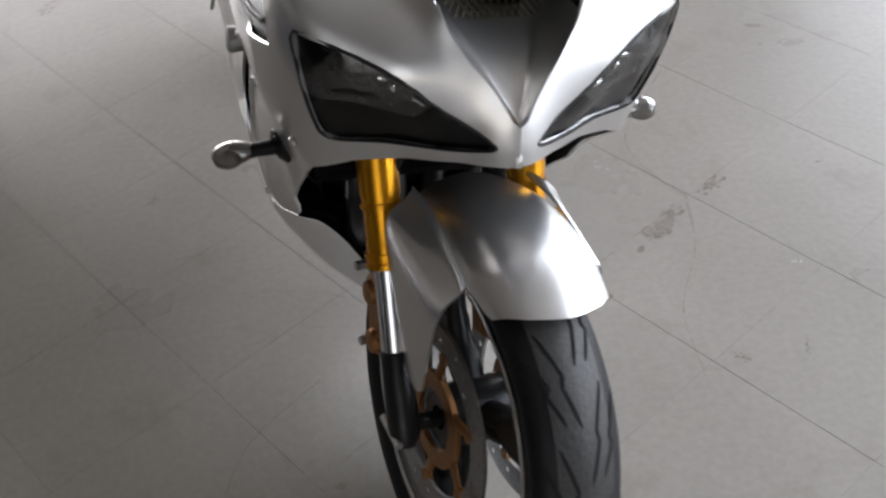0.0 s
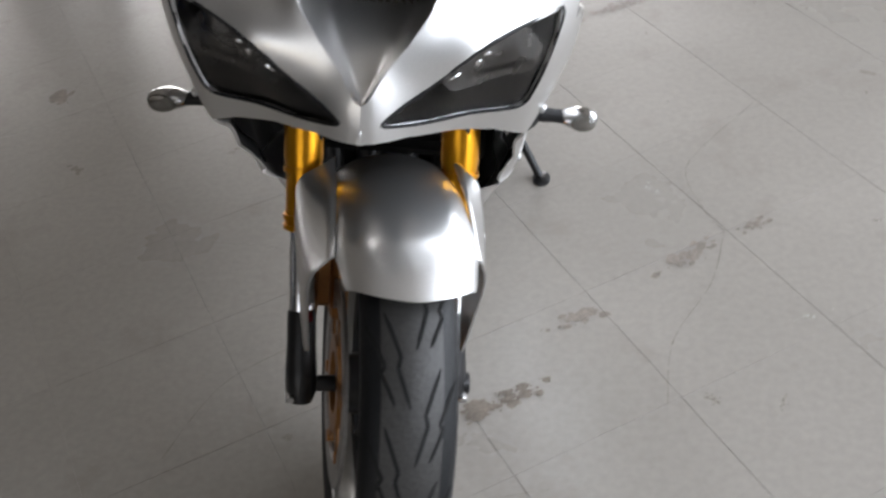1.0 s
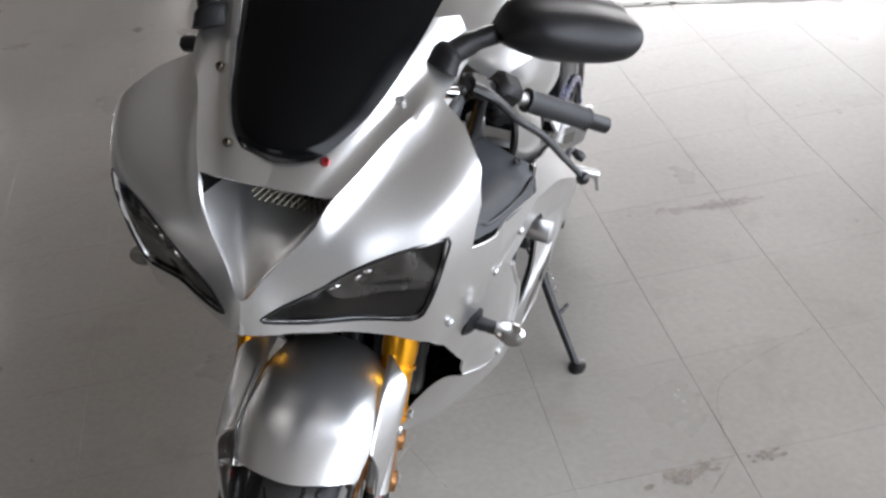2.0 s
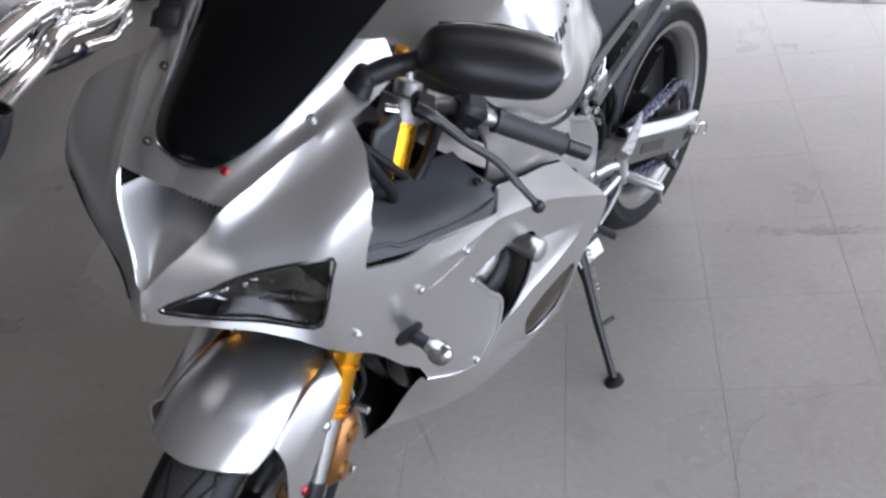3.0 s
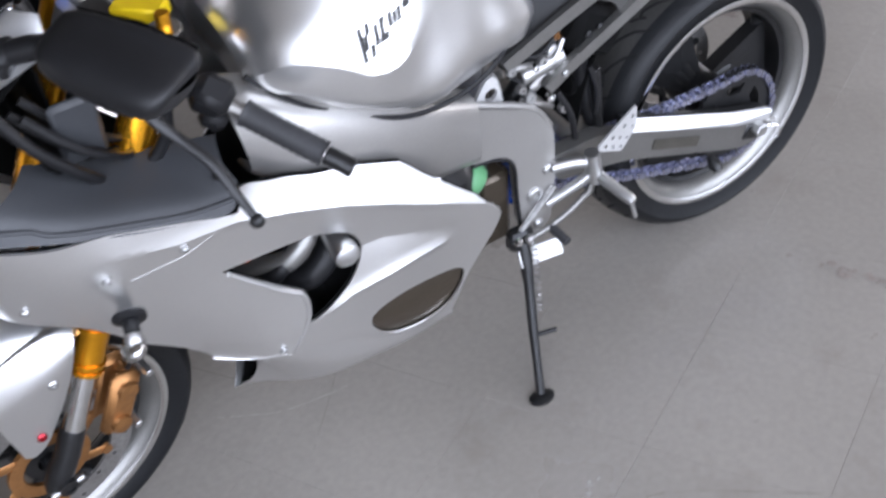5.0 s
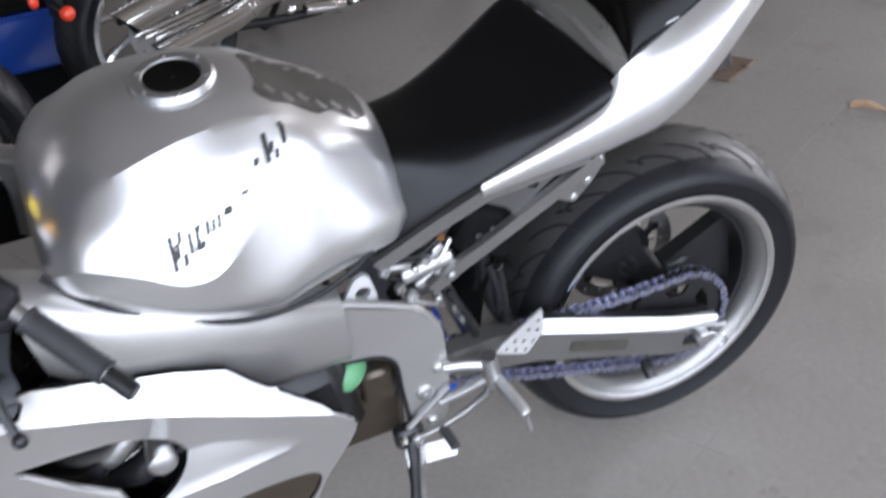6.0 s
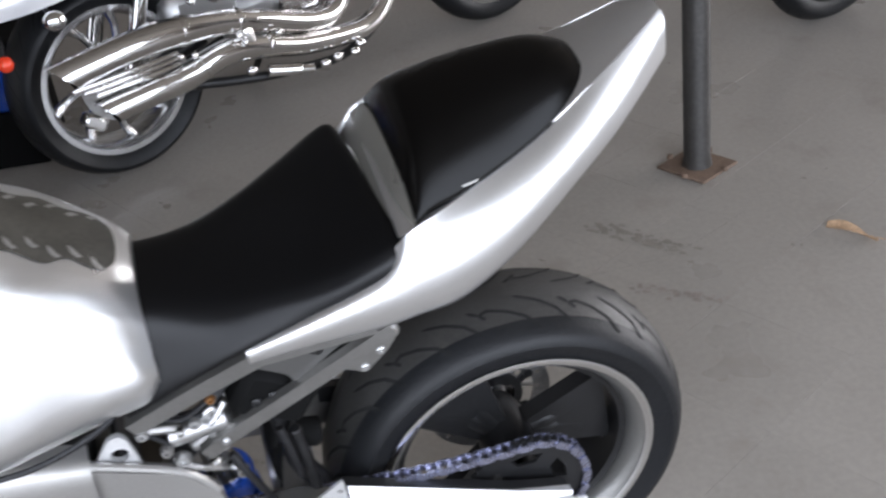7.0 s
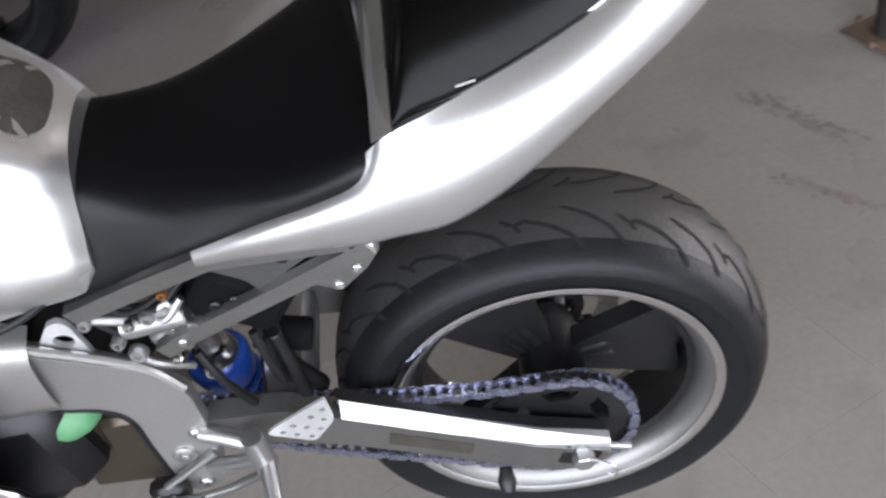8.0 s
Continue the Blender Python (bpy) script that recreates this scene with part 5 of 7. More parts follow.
# -- frame spars
def spar(s):
    rows = [
        [(0.120, 0.34, 0.905), (0.165, 0.36, 0.895), (0.192, 0.37, 0.845), (0.185, 0.38, 0.775), (0.13, 0.38, 0.755)],
        [(0.120, 0.44, 0.862), (0.172, 0.44, 0.850), (0.200, 0.44, 0.800), (0.190, 0.44, 0.715), (0.13, 0.44, 0.700)],
        [(0.120, 0.55, 0.800), (0.168, 0.55, 0.788), (0.190, 0.55, 0.738), (0.182, 0.55, 0.640), (0.12, 0.55, 0.625)],
        [(0.110, 0.66, 0.728), (0.150, 0.66, 0.718), (0.166, 0.66, 0.678), (0.155, 0.66, 0.580), (0.10, 0.66, 0.568)],
        [(0.095, 0.77, 0.660), (0.122, 0.77, 0.650), (0.130, 0.77, 0.620), (0.126, 0.77, 0.545), (0.09, 0.77, 0.535)]]
    g = thick(loft(rows, 4, 6), 0.006)
    plate = Geo().plate(rounded([(0.745, 0.655), (0.878, 0.590), (0.922, 0.530), (0.925, 0.42), (0.915, 0.315), (0.868, 0.296), (0.852, 0.335), (0.846, 0.42), (0.842, 0.490), (0.815, 0.520), (0.745, 0.535)], 0.016), 0.022, side_at(0.113))
    lip = Geo().tube(curve([(0.118, 0.755, 0.656), (0.118, 0.875, 0.594), (0.118, 0.917, 0.535)], 4), 0.006, 8)
    if s < 0:
        g, plate, lip = g.mirrored(), plate.mirrored(), lip.mirrored()
    ob = part("frame_spar", g, SILVER_DULL, bike, "silver painted alloy frame spar")
    pl = part("pivot_plate", plate, SILVER_DULL, ob, "", 30)
    part("edge", lip, SILVER_DULL, pl)
    for y, z, r in ((0.880, 0.398, 0.016), (0.908, 0.445, 0.010), (0.888, 0.322, 0.010)):
        bolt(Vector((s * 0.124, y, z)), Vector((s, 0, 0)), r, pl, ALLOY, height=0.007)


spar(1)
spar(-1)

# -- engine, covers and pipes
block = Geo().box((0, 0.60, 0.44), (0.30, 0.34, 0.20), (8, 0, 0), 0.03).box((0, 0.52, 0.58), (0.28, 0.20, 0.20), (-25, 0, 0), 0.02)
engine = part("engine", block, BLACK_METAL, bike, "dark engine block")
part("sump", Geo().box((0, 0.58, 0.31), (0.22, 0.26, 0.10), (4, 0, 0), 0.03), BLACK_METAL, engine)
for k, (y, z, r) in enumerate(((0.43, 0.60, 0.030), (0.46, 0.55, 0.036), (0.40, 0.58, 0.022))):
    part("water_pipe", Geo().tube(curve([(0.10, y + 0.06, z + 0.03), (0.165, y + 0.02, z + 0.01), (0.175, y - 0.03, z - 0.03), (0.12, y - 0.09, z - 0.06)], 5), r * 0.6, 12), (DARK_ALLOY, BLACK_PLASTIC, BLACK_PLASTIC)[k], engine)
part("hose_clip", Geo().box((0.182, 0.345, 0.628), (0.018, 0.030, 0.018), (20, 0, 0), 0.004), RED_PAINT, engine, "faded red hose clip")
for k in range(4):
    part("fin", Geo().box((0.15, 0.40 + 0.015 * k, 0.55 - 0.02 * k), (0.02, 0.07, 0.006), (25, 0, 0), 0.002), STEEL, engine)
radiator = Geo().box((0, 0.255, 0.60), (0.30, 0.035, 0.26), (14, 0, 0), 0.006)
rad = part("radiator", radiator, MATT_BLACK, bike, "black radiator behind the front wheel")
for k in range(12):
    part("fin", Geo().box((0, 0.236 + 0.0045 * (k - 6) * 0.0 + 0.25 * 0.02 * (k - 5.5), 0.60 - 0.02 * (k - 5.5)), (0.27, 0.004, 0.004), (14, 0, 0), 0.001), MATT_BLACK, rad)
header = Geo()
for x in (-0.09, -0.03, 0.03, 0.09):
    header.tube(curve([(x, 0.42, 0.56), (x, 0.31, 0.50), (x * 0.9, 0.30, 0.38), (x * 0.6, 0.40, 0.26), (x * 0.4, 0.55, 0.235)], 5), 0.019, 12)
part("exhaust_header", header, BLACK_METAL, bike, "dark exhaust headers")
slider = Geo().tube([(0.17, 0.47, 0.606), (0.226, 0.468, 0.604), (0.250, 0.468, 0.603), (0.255, 0.468, 0.603)], [0.014, 0.019, 0.020, 0.014], 20)
part("frame_slider", slider.copy(), ALLOY, bike, "polished round frame slider")
part("frame_slider", slider.mirrored(), ALLOY, bike, "polished round frame slider")
bottle = Geo().ball((0.090, 0.745, 0.485), (0.048, 0.055, 0.036), 16)
part("coolant_bottle", bottle, GREEN, bike, "green coolant bottle")
tray = Geo().box((0.0, 0.80, 0.47), (0.20, 0.012, 0.16), (10, 0, 0), 0.003)
part("rear_engine_cover", tray, BLACK_METAL, bike)
part("gearbox", Geo().box((0, 0.785, 0.375), (0.20, 0.13, 0.17), (0, 0, 0), 0.012).box((0.085, 0.81, 0.43), (0.05, 0.06, 0.07), (0, 0, 0), 0.008), BROWN_COVER, bike, "brown gearbox casing")
part("opening_edge", Geo().tube(curve([(0.122, 0.76, 0.527), (0.123, 0.81, 0.517), (0.124, 0.838, 0.488), (0.124, 0.843, 0.42), (0.124, 0.849, 0.34)], 5), 0.004, 8), BLACK_PLASTIC, bike)
part("gear_lever_link", Geo().tube([(0.128, 0.92, 0.40), (0.140, 0.82, 0.325)], 0.006, 8), ALLOY, bike)

# ------------------------------------------------ seats and tail
SEAT = [
    (0.838, [(0, 0.866), (0.045, 0.862), (0.072, 0.846), (0.096, 0.786), (0.116, 0.724), (0.108, 0.710)]),
    (0.90, [(0, 0.848), (0.052, 0.845), (0.080, 0.832), (0.104, 0.790), (0.122, 0.752), (0.113, 0.740)]),
    (0.97, [(0, 0.842), (0.066, 0.840), (0.098, 0.829), (0.118, 0.808), (0.131, 0.788), (0.121, 0.777)]),
    (1.04, [(0, 0.856), (0.086, 0.854), (0.114, 0.847), (0.129, 0.833), (0.137, 0.817), (0.126, 0.807)]),
    (1.11, [(0, 0.880), (0.105, 0.878), (0.135, 0.870), (0.145, 0.859), (0.145, 0.845), (0.134, 0.837)]),
    (1.18, [(0, 0.912), (0.115, 0.911), (0.142, 0.905), (0.152, 0.892), (0.150, 0.877), (0.138, 0.869)]),
    (1.198, [(0, 0.906), (0.110, 0.905), (0.136, 0.899), (0.145, 0.888), (0.143, 0.876), (0.130, 0.868)]),
]


def saddle(sections, skew=0.0):
    """A cushion through stations; skew: how far its rear edge sits askew."""
    rows = [[(-x, y - skew * x * max(0.0, y - 1.0), z) for x, z in reversed(prof[1:])] + [(x, y + skew * x * max(0.0, y - 1.0), z) for x, z in prof] for y, prof in sections]
    g = loft(rows, 5, 6)
    for row, flip in ((rows[0], False), (rows[-1], True)):
        loop = curve(row, 5)
        ids = list(range(len(loop)))
        g.add(loop, [tuple(reversed(ids) if flip else ids)])
    return g


part("rider_seat", saddle(SEAT, 0.6), SEAT_VINYL, bike, "black vinyl rider seat", 55)
PILLION = [
    (1.226, [(0, 0.962), (0.080, 0.958), (0.120, 0.946), (0.135, 0.939), (0.133, 0.932), (0.120, 0.928)]),
    (1.246, [(0, 1.008), (0.060, 1.003), (0.098, 0.986), (0.128, 0.956), (0.130, 0.942), (0.118, 0.936)]),
    (1.29, [(0, 1.027), (0.055, 1.021), (0.093, 1.001), (0.122, 0.969), (0.125, 0.955), (0.110, 0.948)]),
    (1.35, [(0, 1.041), (0.050, 1.035), (0.082, 1.015), (0.108, 0.986), (0.110, 0.974), (0.095, 0.968)]),
    (1.42, [(0, 1.048), (0.042, 1.043), (0.066, 1.026), (0.082, 1.004), (0.083, 0.995), (0.070, 0.990)]),
    (1.465, [(0, 1.037), (0.030, 1.034), (0.047, 1.023), (0.056, 1.010), (0.056, 1.004), (0.045, 1.000)]),
    (1.488, [(0, 1.018), (0.016, 1.017), (0.024, 1.014), (0.028, 1.011), (0.027, 1.008), (0.020, 1.006)]),
]
pillion = part("pillion_seat", saddle(PILLION), GLOSS_BLACK, bike, "glossy black pillion seat hump", 55)
part("badge", Geo().box((0.1240, 1.292, 0.966), (0.0020, 0.030, 0.003), (20, -25, -14), 0.0005), DARK_ALLOY, pillion)
TAIL_FORE = [
    (1.00, [(0.112, 0.791), (0.127, 0.793), (0.132, 0.784), (0.128, 0.772), (0.112, 0.766)]),
    (1.08, [(0.12, 0.829), (0.144, 0.831), (0.152, 0.819), (0.146, 0.795), (0.120, 0.785)]),
    (1.17, [(0.13, 0.873), (0.152, 0.871), (0.166, 0.852), (0.158, 0.808), (0.120, 0.795)]),
    (1.215, [(0.138, 0.925), (0.154, 0.905), (0.172, 0.868), (0.162, 0.818), (0.120, 0.800)])]
TAIL_AFT = [
    (1.27, [(0.128, 0.945), (0.152, 0.925), (0.174, 0.889), (0.161, 0.828), (0.10, 0.815)]),
    (1.34, [(0.110, 0.968), (0.138, 0.951), (0.160, 0.920), (0.149, 0.866), (0.08, 0.855)]),
    (1.42, [(0.080, 0.997), (0.107, 0.984), (0.126, 0.960), (0.121, 0.920), (0.05, 0.910)]),
    (1.50, [(0.055, 1.038), (0.070, 1.025), (0.084, 1.002), (0.084, 0.969), (0.03, 0.965)]),
    (1.574, [(0.026, 1.082), (0.034, 1.072), (0.040, 1.052), (0.040, 1.024), (0.014, 1.022)])]
TAIL = TAIL_FORE + TAIL_AFT


tail_half = loft([[(x, y, z) for x, z in prof] for y, prof in TAIL], 4, 6)
tail = part("tail_cowl", thick(tail_half, 0.003).join(thick(tail_half, 0.003).mirrored()), SILVER, bike, "silver tail cowl", 70)
deck = thick(loft([[(-x, y, z), (-x * 0.5, y, z + b), (0, y, z + b * 1.3), (x * 0.5, y, z + b), (x, y, z)] for x, y, z, b in
                   ((0.130, 1.206, 0.915, 0.008), (0.135, 1.222, 0.926, 0.008), (0.108, 1.35, 0.970, 0.004), (0.062, 1.48, 1.027, 0.004), (0.027, 1.573, 1.081, 0.003))], 4, 6), 0.003)
part("tail_top", deck, SILVER, tail)
bridge = thick(loft([[(-0.150, 1.186, 0.866), (-0.08, 1.196, 0.902), (0, 1.200, 0.906), (0.08, 1.204, 0.902), (0.150, 1.204, 0.866)],
                     [(-0.148, 1.204, 0.898), (-0.08, 1.210, 0.932), (0, 1.214, 0.936), (0.08, 1.216, 0.932), (0.148, 1.216, 0.898)],
                     [(-0.138, 1.224, 0.928), (-0.08, 1.226, 0.954), (0, 1.228, 0.957), (0.08, 1.228, 0.954), (0.138, 1.228, 0.928)]], 4, 5), 0.004)
part("seat_bridge", bridge, BRIDGE_REFLECTION, bike, "silver panel between the two seats, ceiling reflection painted in as olive-grey")
for s in (1, -1):
    part("rear_indicator", Geo().tube([(0.04 * s, 1.44, 0.935), (0.075 * s, 1.452, 0.935), (0.09 * s, 1.455, 0.934), (0.097 * s, 1.456, 0.933)], [0.007, 0.011, 0.012, 0.006], 12), BLACK_PLASTIC, tail)
part("tail_light", Geo().box((0, 1.535, 0.995), (0.05, 0.05, 0.022), (25, 0, 0), 0.006), BLACK_PLASTIC, tail)
# ------------------------------------------------ subframe, shock and rear end
for s in (1, -1):
    def bar(path, half, deep):
        """A flat bar along (y, z) points that moves outwards as it goes back."""
        n = [Vector((-(b[1] - a[1]), b[0] - a[0])).normalized() for a, b in zip(path, path[1:])]
        n = [n[0]] + [((p + q) / 2).normalized() for p, q in zip(n, n[1:])] + [n[-1]]
        ring = [Vector(p) + half * q for p, q in zip(path, n)] + [Vector(p) - half * q for p, q in reversed(list(zip(path, n)))]
        g = Geo().plate([tuple(p) for p in reversed(ring)], deep, side_at(0.106))
        for p in g.v:
            p.x = s * (p.x + 0.112 * max(0.0, p.y - 0.86))
        if s < 0:
            g.f = [tuple(reversed(f)) for f in g.f]
        return g
    ob = part("subframe", bar([(0.835, 0.690), (0.93, 0.738), (1.01, 0.777), (1.16, 0.80)], 0.012, 0.022), DARK_ALLOY, bike, "bare alloy subframe rail", 25)
    part("stay", bar([(0.915, 0.610), (0.954, 0.640), (1.097, 0.731), (1.18, 0.786)], 0.0105, 0.014), DARK_ALLOY, ob, "", 25)
    slot = rounded([(1.046, 0.776), (1.054, 0.784), (1.094, 0.758), (1.086, 0.748)], 0.005)
    web = Geo().plate(rounded([(0.996, 0.760), (1.02, 0.787), (1.115, 0.795), (1.131, 0.770), (1.088, 0.739), (1.052, 0.708), (1.040, 0.730)], 0.007), 0.006, side_at(0.121 * s), [list(reversed(slot))])
    part("gusset", web, GUSSET, ob, "", 30)
    tip = Geo().plate(rounded([(1.112, 0.730), (1.140, 0.713), (1.172, 0.745), (1.190, 0.774), (1.186, 0.796), (1.150, 0.774)], 0.006), 0.006, side_at(0.137 * s))
    part("end_plate", tip, DARK_ALLOY, ob, "", 30)
    for y, z in ((1.01, 0.778), (1.180, 0.780), (1.162, 0.748), (1.139, 0.724), (0.945, 0.634)):
        bolt(Vector((s * (0.140 if y > 1.1 else 0.123), y, z)), Vector((s, 0, 0)), 0.006, ob, ALLOY, height=0.004)
    tri = [(0.768, 0.622), (0.800, 0.675), (0.814, 0.680), (0.824, 0.670), (0.836, 0.598)]
    hole = [(0.810 + 0.012 * math.cos(a), 0.644 + 0.012 * math.sin(a)) for a in np.linspace(0, 2 * math.pi, 14, endpoint=False)]
    part("tank_bracket", Geo().plate(rounded(tri, 0.006), 0.008, side_at(0.105 * s), [hole]), SATIN, bike, "triangular alloy bracket", 30)
box = Geo().box((0.03, 1.02, 0.675), (0.17, 0.11, 0.085), (-32, 0, 0), 0.012)
carrier = part("battery_box", box, MATT_BLACK, bike, "black battery box")
for y, z in ((0.995, 0.685), (1.018, 0.690)):
    bolt(Vector((0.116, y, z)), Vector((1, 0, 0)), 0.007, carrier, BLACK_METAL, height=0.004)
part("under_tray", Geo().box((0, 1.10, 0.74), (0.19, 0.22, 0.012), (22, 0, 0), 0.003), MATT_BLACK, bike)
# black sheet added to keep the gap between subframe and tyre in shade
part("dark_backing", thick(loft([[(-0.085, y, z), (0, y - 0.008, z + 0.012), (0.085, y, z)] for y, z in ((1.00, 0.46), (1.02, 0.56), (1.07, 0.655), (1.16, 0.72), (1.27, 0.75))], 4, 5), 0.003), MATT_BLACK, bike)
shock = Geo()
coil = [(-0.012 + 0.036 * math.cos(k * 0.62), 0.945 + 0.036 * math.sin(k * 0.62) - 0.0003 * k, 0.25 + 0.0022 * k) for k in range(60)]
shock.tube(coil, 0.0065, 8)
sh = part("shock_absorber", shock, BLUE, bike, "blue rear shock spring")
part("damper", Geo().rod((-0.012, 0.950, 0.24), (-0.010, 0.90, 0.54), 0.020), STEEL, sh)
part("collar", Geo().lathe([(0, 0.001), (0, 0.040), (0.034, 0.045), (0.042, 0.042), (0.042, 0.034), (0.030, 0.001)], (-0.010, 0.925, 0.375), (0, -0.15, 1), 28, False), BLUE, sh)
part("reservoir", Geo().tube([(-0.010, 0.924, 0.40), (-0.010, 0.920, 0.425), (-0.010, 0.916, 0.442), (-0.010, 0.914, 0.450)], [0.033, 0.032, 0.026, 0.010], 22), POLISHED, sh)
for k, (a, b, r, m) in enumerate((((0.095, 0.875, 0.640), (0.098, 0.955, 0.655), 0.016, ALLOY), ((0.085, 0.90, 0.600), (0.09, 0.965, 0.640), 0.012, STEEL), ((0.06, 0.87, 0.560), (0.06, 0.93, 0.62), 0.02, BLACK_METAL),
                                 ((0.085, 1.035, 0.58), (0.085, 1.048, 0.44), 0.009, BLACK_METAL), ((0.05, 1.00, 0.54), (0.05, 1.07, 0.52), 0.022, MATT_BLACK), ((0.088, 0.86, 0.675), (0.09, 0.93, 0.69), 0.008, BROWN_COVER))):
    part("linkage_rod", Geo().rod(a, b, r), m, bike)
part("clevis_bar", Geo().box((0.108, 0.868, 0.672), (0.014, 0.056, 0.014), (-14, 0, 0), 0.005), DARK_ALLOY, bike)
for q, r, m in (((0.108, 0.846, 0.676), 0.009, ALLOY), ((0.108, 0.892, 0.664), 0.008, POLISHED), ((0.10, 0.912, 0.664), 0.010, ALLOY), ((0.104, 0.868, 0.628), 0.009, STEEL), ((0.104, 0.884, 0.604), 0.012, ALLOY), ((0.104, 0.925, 0.585), 0.008, POLISHED), ((0.10, 0.955, 0.545), 0.010, STEEL), ((0.098, 0.94, 0.70), 0.007, BRONZE)):
    bolt(Vector(q), Vector((1, -0.1, 0.1)).normalized(), r, bike, m, "fastener", 0.012)
for k, (a, b, c, r, m) in enumerate((((0.098, 0.85, 0.655), (0.104, 0.885, 0.632), (0.09, 0.93, 0.640), 0.004, BLACK_PLASTIC), ((0.10, 0.86, 0.70), (0.112, 0.90, 0.685), (0.095, 0.965, 0.715), 0.0035, BLACK_PLASTIC),
                                     ((0.09, 0.90, 0.67), (0.108, 0.93, 0.66), (0.10, 0.955, 0.685), 0.005, ALLOY), ((0.10, 0.87, 0.60), (0.112, 0.90, 0.585), (0.10, 0.935, 0.555), 0.005, STEEL),
                                     ((0.10, 0.945, 0.58), (0.112, 0.965, 0.53), (0.10, 0.985, 0.46), 0.006, BLACK_PLASTIC), ((0.095, 1.015, 0.60), (0.105, 1.025, 0.55), (0.095, 1.03, 0.49), 0.006, BLACK_PLASTIC))):
    part("cable", Geo().tube(curve([a, b, c], 6), r, 8), m, bike)
part("lever_bracket", Geo().box((0.100, 0.925, 0.668), (0.010, 0.040, 0.014), (35, 0, 0), 0.003).box((0.102, 0.935, 0.62), (0.012, 0.014, 0.05), (20, 0, 0), 0.003), ALLOY, bike)
part("coil_pack", Geo().box((0.05, 0.90, 0.665), (0.09, 0.10, 0.05), (-20, 0, 0), 0.008), BLACK_PLASTIC, bike)
part("wiring", Geo().tube(curve([(0.09, 0.87, 0.69), (0.1, 0.92, 0.67), (0.085, 0.96, 0.70), (0.07, 1.0, 0.71)], 6), 0.006, 8), BLACK_PLASTIC, bike)
part("drain_hose", Geo().tube(curve([(0.06, 1.02, 0.60), (0.07, 1.03, 0.5), (0.06, 1.06, 0.42)], 6), 0.016, 10), BLACK_PLASTIC, bike)

# -- swing arm with open side plate
def arm(s):
    def at(g):
        for p in g.v:
            p.x = s * (p.x + float(np.interp(p.y, [1.02, 1.33], [-0.026, 0.0])))
        if s < 0:
            g.f = [tuple(reversed(f)) for f in g.f]
        return g
    x = 0.128
    outline = rounded([(0.90, 0.455), (1.02, 0.456), (1.10, 0.428), (1.335, 0.336), (1.420, 0.308), (1.43, 0.296), (1.40, 0.274), (1.36, 0.270), (1.09, 0.366), (0.94, 0.392)], 0.012)
    outline = divide(outline, 0.03)
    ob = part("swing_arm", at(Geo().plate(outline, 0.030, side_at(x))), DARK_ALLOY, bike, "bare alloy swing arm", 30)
    port = rounded([(1.145, 0.392), (1.250, 0.353), (1.243, 0.331), (1.140, 0.368)], 0.004)
    part("arm_label", at(Geo().plate(port, 0.002, side_at(x + 0.016))), DARK_DECAL, ob, "dark worn label")
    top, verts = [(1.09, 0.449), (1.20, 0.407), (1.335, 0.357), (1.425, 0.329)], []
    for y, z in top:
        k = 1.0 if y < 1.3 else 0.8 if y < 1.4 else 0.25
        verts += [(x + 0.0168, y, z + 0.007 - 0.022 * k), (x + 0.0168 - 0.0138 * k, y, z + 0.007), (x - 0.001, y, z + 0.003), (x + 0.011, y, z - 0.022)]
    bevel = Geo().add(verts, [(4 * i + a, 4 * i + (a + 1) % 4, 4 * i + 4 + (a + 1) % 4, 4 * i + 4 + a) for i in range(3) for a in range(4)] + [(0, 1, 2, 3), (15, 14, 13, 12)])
    # the upper edge has a much paler alloy colour than the arm's side
    part("top_bevel", at(bevel), SATIN, ob, "pale upper edge", 25)
    web = divide([(1.085, 0.456), (1.335, 0.362), (1.420, 0.334), (1.415, 0.312), (1.335, 0.335), (1.085, 0.42)], 0.03)
    part("top_web", at(Geo().plate(list(reversed(web)), 0.016, side_at(x - 0.009))), BLACK_METAL, ob, "", 30)
    part("axle_block", at(Geo().box((x, 1.385, 0.300), (0.036, 0.055, 0.036), (-20, 0, 0), 0.004)), BLACK_METAL, ob)
    part("axle_nut", at(Geo().rod((x + 0.016, 1.388, 0.312), (x + 0.036, 1.388, 0.312), 0.015, n=6)), ALLOY, ob)
    part("adjuster_bolt", at(Geo().rod((x, 1.41, 0.300), (x, 1.455, 0.286), 0.005)), ALLOY, ob)
    part("lock_wire", at(Geo().tube(curve([(x + 0.03, 1.40, 0.318), (x + 0.04, 1.425, 0.310), (x + 0.04, 1.43, 0.285), (x + 0.035, 1.42, 0.280)], 5), 0.0018, 6)), POLISHED, ob)
    part("paddock_bobbin", at(Geo().tube([(x + 0.010, 1.285, 0.280), (x + 0.026, 1.285, 0.270), (x + 0.038, 1.285, 0.262)], [0.008, 0.013, 0.009], 12)), BLACK_METAL, ob)


arm(1)
arm(-1)
part("arm_bridge", Geo().box((0, 1.02, 0.41), (0.20, 0.07, 0.06), (0, 0, 0), 0.015), ALLOY, bike)
part("axle", Geo().rod((-0.145, 1.388, 0.312), (0.145, 1.388, 0.312), 0.011), STEEL, bike)

